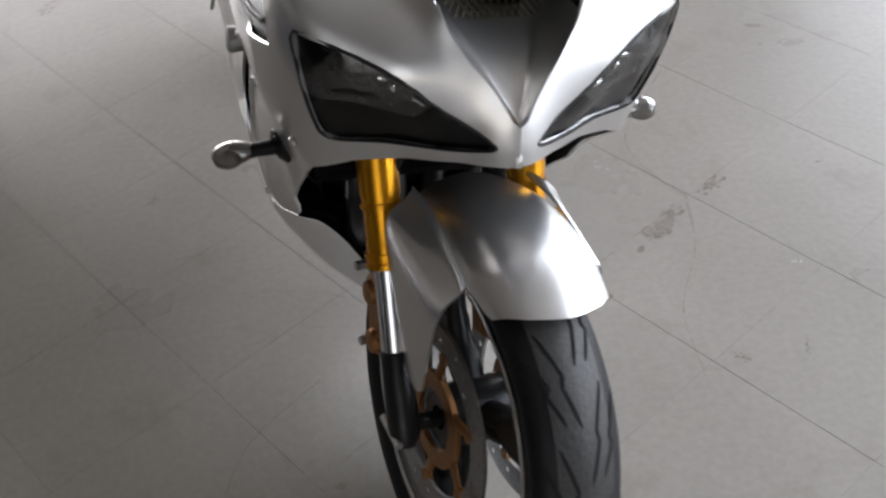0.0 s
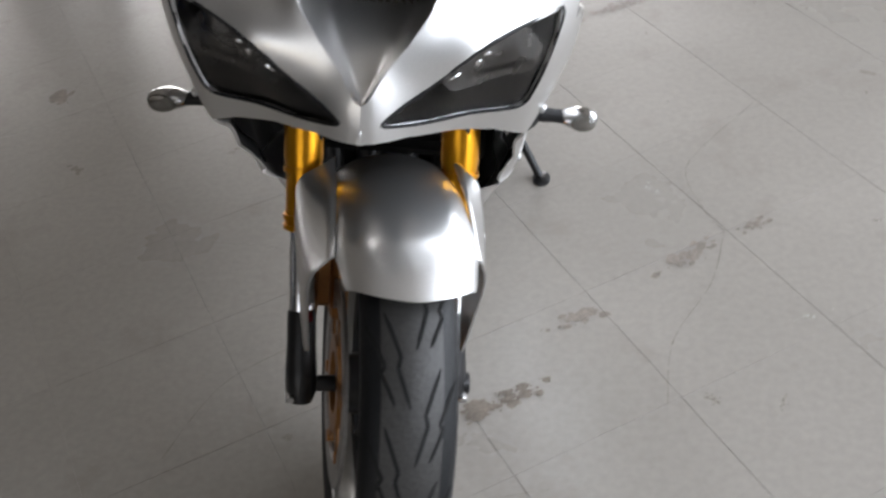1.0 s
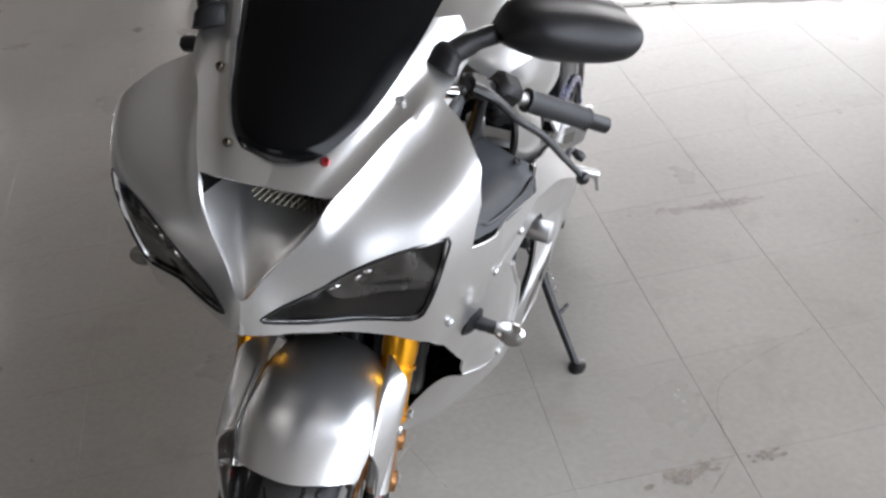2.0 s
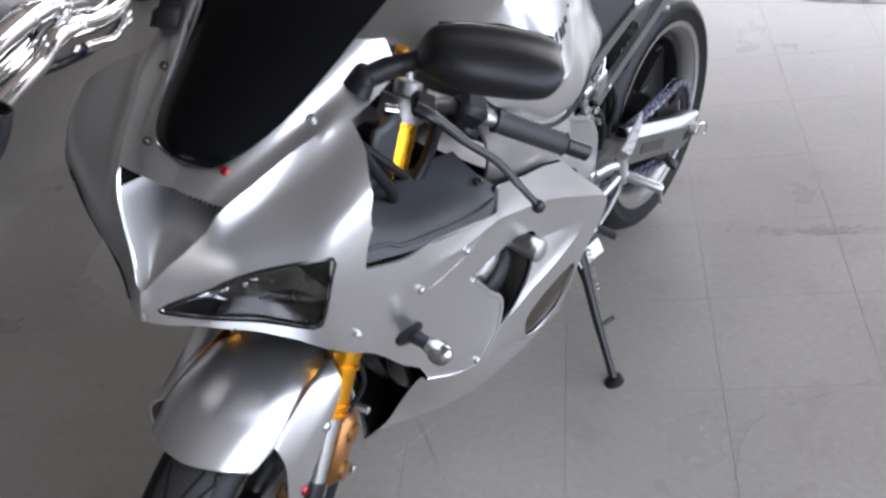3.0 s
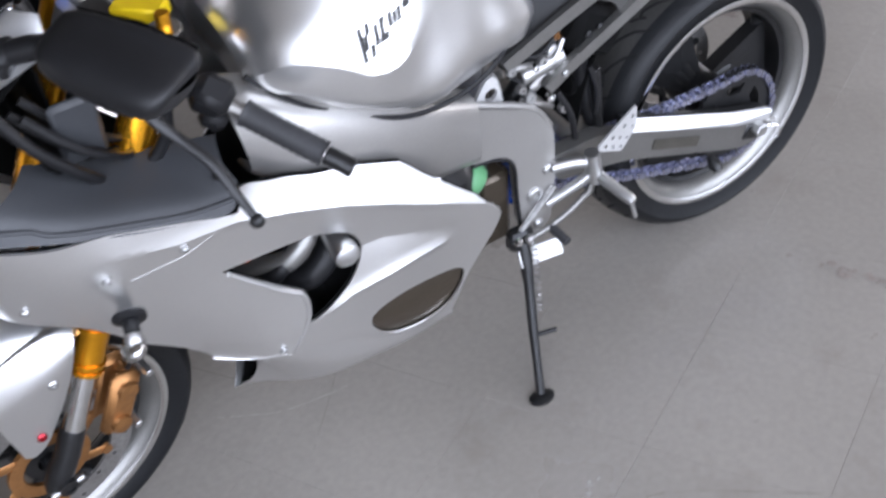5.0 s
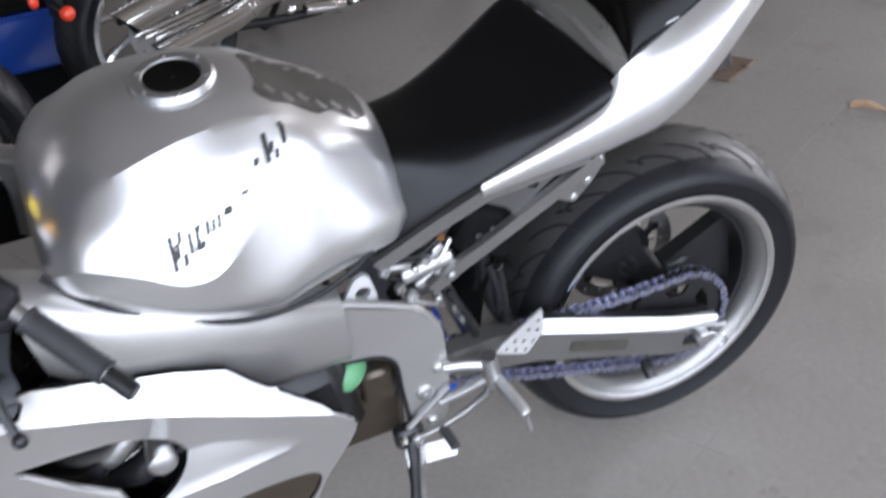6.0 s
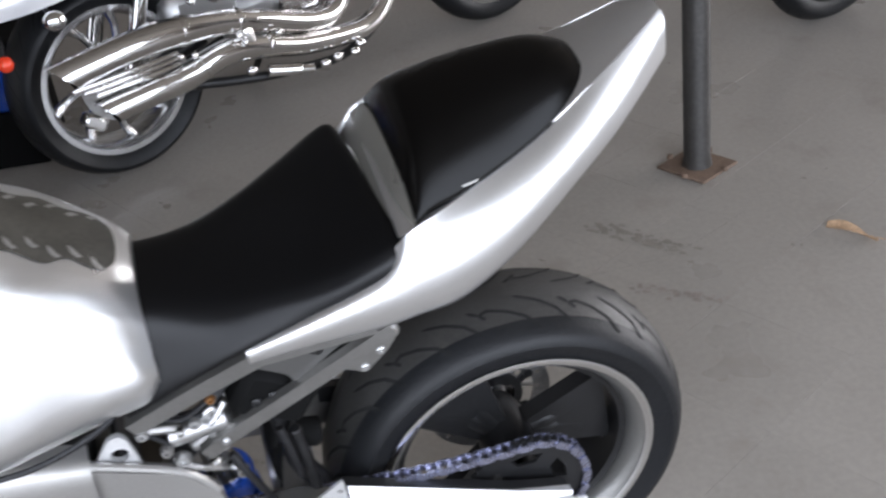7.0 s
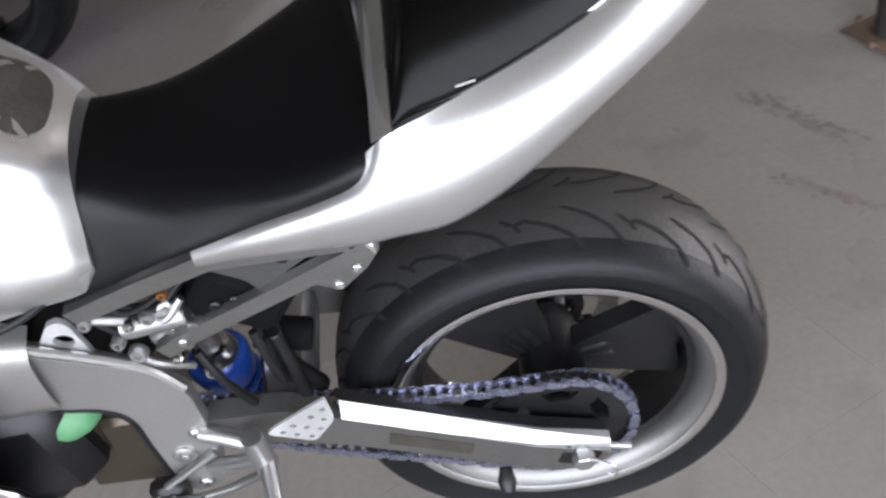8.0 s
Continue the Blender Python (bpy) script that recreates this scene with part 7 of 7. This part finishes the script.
part("rear_lamp", Geo().ball((-0.395, -0.135, 0.545), (0.015, 0.015, 0.020), 16), RED_LENS, bracket, "small red-orange rear lamp")
part("lamp_arm", Geo().tube(curve([(-0.33, -0.10, 0.51), (-0.33, -0.14, 0.498), (-0.325, -0.16, 0.492)], 4), 0.010, 8), BLACK_PLASTIC, bracket)
tank_c = []
for x, w, lo, hi in ((0.36, 0.05, 0.74, 0.80), (0.42, 0.10, 0.72, 0.85), (0.55, 0.14, 0.71, 0.895), (0.70, 0.145, 0.72, 0.915), (0.82, 0.115, 0.75, 0.915), (0.90, 0.05, 0.80, 0.89)):
    tank_c.append([(x, -0.02, lo), (x, -w * 0.8, lo), (x, -w, (lo + hi) / 2), (x, -w * 0.75, hi - 0.02), (x, 0, hi), (x, w * 0.75, hi - 0.02), (x, w, (lo + hi) / 2), (x, w * 0.8, lo), (x, 0.02, lo)])
ct = loft(tank_c, 4, 5)
for r in (tank_c[0], tank_c[-1]):
    ct.add(curve(r, 4), [tuple(range(len(curve(r, 4))))])
part("fuel_tank", ct, PEARL, cruiser, "silver teardrop fuel tank", 50)
seat_c = []
for x, w, z in ((-0.12, 0.09, 0.70), (-0.02, 0.12, 0.715), (0.10, 0.15, 0.69), (0.24, 0.17, 0.675), (0.34, 0.12, 0.72), (0.40, 0.07, 0.76)):
    seat_c.append([(x, -w, z - 0.07), (x, -w, z - 0.03), (x, -w * 0.75, z), (x, 0, z + 0.01), (x, w * 0.75, z), (x, w, z - 0.03), (x, w, z - 0.07)])
sc = loft(seat_c, 4, 5)
for r in (seat_c[0], seat_c[-1]):
    sc.add(curve(r, 4), [tuple(range(len(curve(r, 4))))])
part("seat", sc, SEAT_VINYL, cruiser, "black stepped seat", 55)
part("backbone", Geo().tube(curve([(-0.15, 0, 0.62), (0.2, 0, 0.61), (0.5, 0, 0.70), (0.95, 0, 0.82)], 5), 0.028, 12), BLACK_METAL, cruiser)
part("down_tube", Geo().tube(curve([(0.98, 0, 0.80), (0.92, 0.0, 0.55), (0.84, 0, 0.30), (0.70, 0, 0.24), (0.30, 0, 0.26)], 5), 0.022, 12), BLACK_METAL, cruiser)
for s in (-1, 1):
    leg = part("fork_leg", Geo().tube([(1.03, 0.10 * s, 0.98), (1.22, 0.10 * s, 0.66), (1.22, 0.10 * s, 0.66), (1.47, 0.10 * s, 0.30)], [0.024, 0.024, 0.030, 0.028], 16), SHINE, cruiser)
    bar = part("handlebar", Geo().tube(curve([(1.0, 0.02 * s, 1.0), (1.02, 0.12 * s, 1.08), (0.92, 0.30 * s, 1.09), (0.76, 0.40 * s, 1.03)], 5), 0.013, 10), SHINE, cruiser)
    part("grip", Geo().rod((0.84, 0.355 * s, 1.058), (0.745, 0.408 * s, 1.024), 0.018), GRIP_RUBBER, bar)
    part("shock", Geo().rod((0.02, 0.135 * s, 0.34), (0.12, 0.135 * s, 0.60), 0.024), SHINE, cruiser)
part("yoke", Geo().box((1.05, 0, 0.95), (0.09, 0.27, 0.04), (0, 30, 0), 0.012), SHINE, cruiser)
part("yoke", Geo().box((1.16, 0, 0.76), (0.09, 0.27, 0.04), (0, 30, 0), 0.012), SHINE, cruiser)
lampg = Geo().lathe([(0.10, 0.082), (0.09, 0.090), (0.0, 0.080), (-0.07, 0.045), (-0.09, 0.001)], (1.20, 0, 0.86), (1, 0, 0.05), 32, False)
hl = part("headlight", lampg, SHINE, cruiser, "round chrome headlight")
part("lens", Geo().lathe([(0.10, 0.083), (0.112, 0.05), (0.116, 0.0005)], (1.20, 0, 0.86), (1, 0, 0.05), 32, False), REFLECTOR, hl)
fg = []
for deg in (35, 60, 85, 110, 135, 150):
    a, r = radians(deg), 0.335
    fg.append([Vector((1.47, 0, 0.312)) + Vector(((r - d) * math.cos(a), 0.078 * s, (r - d) * math.sin(a))) for s, d in ((-1, 0.06), (-0.9, 0.02), (-0.4, 0), (0.4, 0), (0.9, 0.02), (1, 0.06))])
part("front_mudguard", thick(loft(fg, 4, 5), -0.003), PEARL, cruiser)
part("side_stand", Geo().tube([(0.62, 0.14, 0.22), (0.60, 0.20, 0.10), (0.58, 0.26, 0.008)], 0.012, 10).box((0.58, 0.26, 0.005), (0.07, 0.04, 0.009), (0, 0, 0), 0.003), BLACK_METAL, cruiser)


# ---------------------------------------------------------------- two more parked motorcycles, mostly out of sight
def parked(label, place, ahead, paint, lean=8):
    ob = thing("motorcycle", label, "motorcycle", frame_at(place, ahead) @ Matrix.Rotation(radians(lean), 4, "X"))
    road_wheel(ob, (0, 0, 0.300), 0.300, 0.060, 0.220, 3, BLACK_METAL, 0.0, 0.020)
    road_wheel(ob, (-1.40, 0, 0.302), 0.302, 0.088, 0.220, 3, BLACK_METAL, 0.0, 0.022)
    for s in (1, -1):
        part("fork_leg", Geo().tube([(0.0, 0.10 * s, 0.30), (-0.13, 0.10 * s, 0.58), (-0.13, 0.10 * s, 0.58), (-0.26, 0.10 * s, 0.86)], [0.022, 0.022, 0.028, 0.028], 14), STEEL, ob)
        side = loft([[(-0.14, 0.17 * s, 0.80), (-0.22, 0.22 * s, 0.66), (-0.30, 0.21 * s, 0.48), (-0.38, 0.19 * s, 0.32), (-0.44, 0.08 * s, 0.17)],
                     [(-0.40, 0.20 * s, 0.80), (-0.42, 0.24 * s, 0.68), (-0.50, 0.23 * s, 0.48), (-0.56, 0.21 * s, 0.32), (-0.58, 0.08 * s, 0.165)],
                     [(-0.62, 0.17 * s, 0.74), (-0.70, 0.21 * s, 0.62), (-0.80, 0.21 * s, 0.46), (-0.82, 0.19 * s, 0.32), (-0.76, 0.08 * s, 0.18)]], 5, 6)
        part("side_fairing", thick(side, 0.004), paint, ob)
        part("swing_arm", Geo().tube([(-0.90, 0.11 * s, 0.42), (-1.40, 0.12 * s, 0.302)], [0.03, 0.022], 10), STEEL, ob)
    nose = loft([[(0.04, -0.02, 0.76), (0.05, 0, 0.77), (0.04, 0.02, 0.76)], [(-0.02, -0.13, 0.80), (0.02, 0, 0.86), (-0.02, 0.13, 0.80)], [(-0.16, -0.20, 0.86), (-0.08, 0, 0.98), (-0.16, 0.20, 0.86)], [(-0.30, -0.18, 0.92), (-0.26, 0, 1.10), (-0.30, 0.18, 0.92)]], 6, 5)
    part("nose_cowl", thick(nose, 0.004), paint, ob)
    part("engine", Geo().box((-0.62, 0, 0.42), (0.42, 0.28, 0.34), (0, 0, 0), 0.05), BLACK_METAL, ob)
    body = []
    for x, w, lo, hi in ((-0.38, 0.10, 0.82, 0.95), (-0.48, 0.16, 0.76, 1.0), (-0.62, 0.17, 0.72, 1.0), (-0.76, 0.12, 0.72, 0.94), (-0.86, 0.08, 0.74, 0.85)):
        body.append([(x, -w * 0.8, lo), (x, -w, (lo + hi) / 2), (x, -w * 0.7, hi - 0.02), (x, 0, hi), (x, w * 0.7, hi - 0.02), (x, w, (lo + hi) / 2), (x, w * 0.8, lo)])
    part("fuel_tank", thick(loft(body, 4, 5), 0.004), paint, ob)
    seat = []
    for x, w, z in ((-0.84, 0.08, 0.84), (-0.98, 0.13, 0.82), (-1.14, 0.15, 0.86), (-1.28, 0.12, 0.95), (-1.46, 0.06, 1.0)):
        seat.append([(x, -w, z - 0.06), (x, -w * 0.8, z - 0.01), (x, 0, z), (x, w * 0.8, z - 0.01), (x, w, z - 0.06)])
    part("seat", thick(loft(seat, 4, 5), 0.02), SEAT_VINYL, ob)
    for s in (1, -1):
        tl = loft([[(-0.90, 0.10 * s, 0.74), (-0.90, 0.09 * s, 0.70)], [(-1.15, 0.16 * s, 0.82), (-1.15, 0.13 * s, 0.74)], [(-1.35, 0.12 * s, 0.92), (-1.35, 0.09 * s, 0.85)], [(-1.55, 0.02 * s, 1.0), (-1.55, 0.02 * s, 0.97)]], 4, 5)
        part("tail_panel", thick(tl, 0.004), paint, ob)
        bar = part("handlebar", Geo().rod((-0.27, 0.12 * s, 0.90), (-0.36, 0.34 * s, 0.86), 0.014), GRIP_RUBBER, ob)
    part("windscreen", thick(loft([[(-0.06, -0.10, 0.96), (0.0, 0, 0.99), (-0.06, 0.10, 0.96)], [(-0.26, -0.14, 1.08), (-0.20, 0, 1.13), (-0.26, 0.14, 1.08)], [(-0.36, -0.12, 1.12), (-0.32, 0, 1.17), (-0.36, 0.12, 1.12)]], 4, 4), 0.003), SCREEN, ob)
    part("silencer", Geo().tube([(-0.90, -0.14, 0.30), (-1.10, -0.17, 0.36), (-1.45, -0.18, 0.48)], [0.025, 0.05, 0.05], 18), STEEL, ob)
    part("yoke", Geo().box((-0.25, 0, 0.85), (0.08, 0.26, 0.04), (0, -20, 0), 0.01), STEEL, ob)
    part("side_stand", Geo().tube([(-0.72, 0.16, 0.26), (-0.72, 0.24, 0.03)], 0.012, 10), BLACK_METAL, ob)
    return ob


parked("dark motorcycle with black wheels parked behind the cruiser", (-1.50, -1.355), (0.0, -1.0), GLOSS_BLACK, -6)
crate = thing("crate", "low deep-blue box beside the cruiser, its black base put in for shadow", "crate", pose(-2.26, 0.08, LEVEL, 0, 0, -6))
# black base stands in for the shadow beneath the blue box
part("base", Geo().box((0, 0, 0.095), (0.30, 0.80, 0.188), (0, 0, 0), 0.008), MATT_BLACK, crate)
part("band", Geo().box((0, 0, 0.285), (0.32, 0.82, 0.190), (0, 0, 0), 0.014), BLUE_TANK, crate, "deep-blue band")
part("lid", Geo().box((-0.01, 0, 0.395), (0.30, 0.80, 0.028), (0, 0, 0), 0.008), MATT_BLACK, crate)
parked("dark motorcycle with black wheels parked beyond the steel post", (-1.98, 3.07), (0.3, -0.95), GLOSS_BLACK, -8)


# ---------------------------------------------------------------- post, leaf, strip and marks on the floor
post = thing("steel_post", "dark steel post on a rusty square base plate", "post", pose(-1.18, 2.248, LEVEL, 0, -1.5, 0))
part("tube", Geo().tube([(0, 0, 0.006), (0, 0, 0.03), (0.004, 0, 1.2), (0.0, 0.004, 2.4), (0, 0, H - 0.03)], [0.042, 0.037, 0.036, 0.036, 0.036], 24), POST_STEEL, post)
base = part("base_plate", Geo().box((0, 0, 0.004), (0.16, 0.15, 0.008), (0, 0, 28), 0.002), RUST, post, "rusty base plate")
for a in (0.2, 1.77, 3.34, 4.91):
    part("bolt", Geo().rod((0.085 * math.cos(a + 0.5), 0.08 * math.sin(a + 0.5), 0.006), (0.085 * math.cos(a + 0.5), 0.08 * math.sin(a + 0.5), 0.018), 0.009, n=6), RUST, base)


def blot(name, label, category, c, size, turn, material, seed, pieces=14, coarse=0.34):
    """A patch of uneven thin spots on the floor."""
    r = random.Random(seed)
    g = Geo()
    ca, sa = math.cos(radians(turn)), math.sin(radians(turn))
    for k in range(int(2.6 * pieces)):
        u, v = r.gauss(0, 0.42) * size[0], r.gauss(0, 0.42) * size[1]
        s = coarse * min(size) * (0.15 + r.random() ** 2)
        n = 9
        ring = []
        for i in range(n):
            a = 2 * math.pi * i / n
            d = s * (0.6 + 0.7 * r.random())
            x, y = u + d * math.cos(a) * 1.5, v + d * math.sin(a)
            ring.append((c[0] + x * ca - y * sa, c[1] + x * sa + y * ca, LEVEL + 0.0006 + 0.000012 * k))
        g.add(ring, [tuple(range(n))])
    return tagged(part(name, g, material, weld=False), label, category, kind="stuff")


def streak(name, label, category, pts, width, material, seed):
    """A thin uneven line drawn on the floor."""
    r = random.Random(seed)
    line = curve([(*p, 0) for p in pts], 14)
    g, verts = Geo(), []
    for i, p in enumerate(line):
        way = (line[min(i + 1, len(line) - 1)] - line[max(i - 1, 0)]).normalized()
        side = Vector((-way.y, way.x, 0)) * width * r.uniform(0.25, 1.0)
        verts += [Vector((p.x, p.y, LEVEL + 0.0007)) - side, Vector((p.x, p.y, LEVEL + 0.0007)) + side]
    g.add(verts, [(2 * i, 2 * i + 1, 2 * i + 3, 2 * i + 2) for i in range(len(line) - 1) if r.random() > 0.12])
    return tagged(part(name, g, material, weld=False), label, category, kind="stuff")


SMUDGE = mat("brown_smudge", (0.185, 0.155, 0.125), 0.5, 0.0, 0.3, 30, 160, 0.05)
FAINT = mat("faint_dirt", (0.215, 0.195, 0.17), 0.5, 0.0, 0.25, 30, 160, 0.05)
REDDISH = mat("reddish_smear", (0.247, 0.212, 0.190), 0.5, 0.0, 0.25, 20, 160, 0.05)
blot("stain", "dark brown oil spots on the floor tiles", "stain", (0.35, 0.36), (0.055, 0.022), 25, STAIN, 1, 16)
blot("stain", "dark brown oil spots on the floor tiles", "stain", (0.57, 0.53), (0.075, 0.022), 38, STAIN, 2, 22)
blot("stain", "dark brown oil spots on the floor tiles", "stain", (0.70, 0.61), (0.045, 0.016), 32, STAIN, 3, 10)
blot("stain", "faint dirty streak on the floor tiles", "stain", (0.21, 0.16), (0.13, 0.024), 30, SMUDGE, 4, 34)
blot("stain", "dark round blot on the floor tiles", "stain", (-0.935, 1.217), (0.022, 0.028), 60, STAIN, 5, 9, 0.7)
blot("smear", "faint reddish smear across the floor tiles", "stain", (0.43, 1.48), (0.17, 0.02), 27, REDDISH, 6, 36)
blot("smear", "faint reddish smear across the floor tiles", "stain", (-0.64, 1.96), (0.12, 0.02), 52, REDDISH, 7, 26)
blot("smear", "faint dirty patch beside the steel post", "stain", (-0.90, 1.97), (0.16, 0.03), 40, FAINT, 8, 28)
blot("scuff", "pale scuff on the floor tiles", "scuff", (0.51, 0.73), (0.035, 0.008), 118, SCUFF, 9, 10)
blot("scuff", "pale scuff on the floor tiles", "scuff", (0.75, 0.35), (0.05, 0.006), 20, SCUFF, 10, 8)
streak("scratch", "thin dark curved scratch in the floor", "scratch", [(0.636, 0.594), (0.607, 0.653), (0.578, 0.771), (0.609, 0.857), (0.744, 1.03)], 0.0014, FAINT, 11)
streak("scratch", "thin dark curved scratch in the floor", "scratch", [(0.636, 0.594), (0.60, 0.45), (0.52, 0.30), (0.50, 0.15)], 0.0014, FAINT, 12)
streak("scratch", "thin dark scratch in the floor", "scratch", [(-0.35, 0.05), (-0.28, 0.22), (-0.14, 0.33)], 0.0013, FAINT, 13)
rnd = random.Random(21)
for k in range(26):
    x, y = rnd.uniform(-1.3, 1.1), rnd.uniform(-0.5, 2.7)
    blot("speck", "small dirty speck on the floor", "stain", (x, y), (rnd.uniform(0.008, 0.03), rnd.uniform(0.004, 0.012)), rnd.uniform(0, 180), STAIN if k % 3 == 0 else FAINT, 40 + k, 5)
for k in range(12):
    x, y, a = rnd.uniform(-1.2, 1.1), rnd.uniform(-0.4, 2.6), rnd.uniform(0, 6.28)
    n = rnd.uniform(0.08, 0.35)
    streak("scratch", "faint scratch in the floor tiles", "scratch", [(x, y), (x + n * math.cos(a), y + n * math.sin(a)), (x + 2 * n * math.cos(a + 0.2), y + 2 * n * math.sin(a + 0.2))], 0.0009, FAINT if k % 3 else SCUFF, 90 + k)
# pale worn strip that crosses the floor
line = Geo()
for k in range(22):
    t = k / 22
    x, y = -0.75 + 2.2 * t, 2.69 + 0.36 * t
    if rnd.random() > 0.12:
        line.box((x + rnd.uniform(-0.02, 0.02), y + rnd.uniform(-0.004, 0.004), LEVEL + 0.0012), (0.11, rnd.uniform(0.020, 0.040), 0.002), (0, 0, 9 + rnd.uniform(-3, 3)), 0.0006)
tagged(part("floor_line", line, SCUFF), "worn whitish line across the floor tiles", "floor line", kind="stuff")
# dry leaf
leaf = Geo()
for i in range(7):
    t = i / 6
    w = 0.015 * math.sin(math.pi * min(0.97, t + 0.04)) ** 0.8
    for s in (-1, 0, 1):
        leaf.v.append(Vector((0.13 * (t - 0.5), w * s, 0.004 + 0.010 * abs(s) * math.sin(3 * t + s) + 0.006 * math.sin(5 * t))))
leaf.f = [(3 * i + a, 3 * i + a + 1, 3 * i + 4 + a, 3 * i + 3 + a) for i in range(6) for a in (0, 1)]
lf = thing("leaf", "curled dry brown leaf on the floor", "leaf", pose(-0.71, 2.44, LEVEL + 0.004, 0, 0, 35))
part("blade", thick(leaf, 0.0008), LEAF, lf)
part("stalk", Geo().tube([(0.06, 0, 0.006), (0.09, 0.006, 0.003)], 0.0012, 6), LEAF, lf)


# ---------------------------------------------------------------- floor tiles
TN, TP = Vector((0.863, 0.505, 0)), Vector((0.505, -0.863, 0))
SN, SP = 0.318, 0.309


def tile_mesh(seed):
    r = random.Random(seed)
    g = Geo()
    h = [SN / 2 - 0.0001 - r.random() * 0.0003, SP / 2 - 0.00005 - r.random() * 0.0002]
    g.box((0, 0, -0.004), (2 * h[0], 2 * h[1], 0.008), (0, 0, 0), 0.0002)
    return mesh_of("tile", g, FLOOR, 20)


TILES = [tile_mesh(k) for k in range(3)]
turn = Matrix((TN, TP, (0, 0, 1))).transposed().to_4x4()
rest = Geo()
near, far = [], []
for i in range(-45, 30):
    for j in range(-45, 40):
        c = TN * (0.537 + SN * (i + 0.5)) + TP * (0.12 + SP * (j + 0.5))
        if X0 + 0.2 < c.x < X1 + 0.3 and Y0 + 0.2 < c.y < Y1 - 0.2:
            (near if (-1.9 < c.x < 1.35 and -0.75 < c.y < 2.95) or (-0.9 < c.x < 0.6 and 2.9 < c.y < 3.6) else far).append(c)
rnd = random.Random(3)
near.sort(key=lambda c: (c - Vector((0.1, 0.9, 0))).length)
far += near[300:]
for c in near[:300]:
    ob = new("tile", TILES[rnd.randrange(3)])
    ob.parent = floor_base
    ob.matrix_local = Matrix.Translation((c.x, c.y, LEVEL + rnd.uniform(-0.0001, 0.0001))) @ turn
for c in far:
    rest.add([turn @ Vector((a * (SN / 2 - 0.0002), b * (SP / 2 - 0.0001), 0)) + Vector((c.x, c.y, LEVEL)) for a, b in ((-1, -1), (1, -1), (1, 1), (-1, 1))], [(0, 1, 2, 3)])
tagged(part("tiles", rest, FLOOR, floor_base, weld=False), kind="stuff")
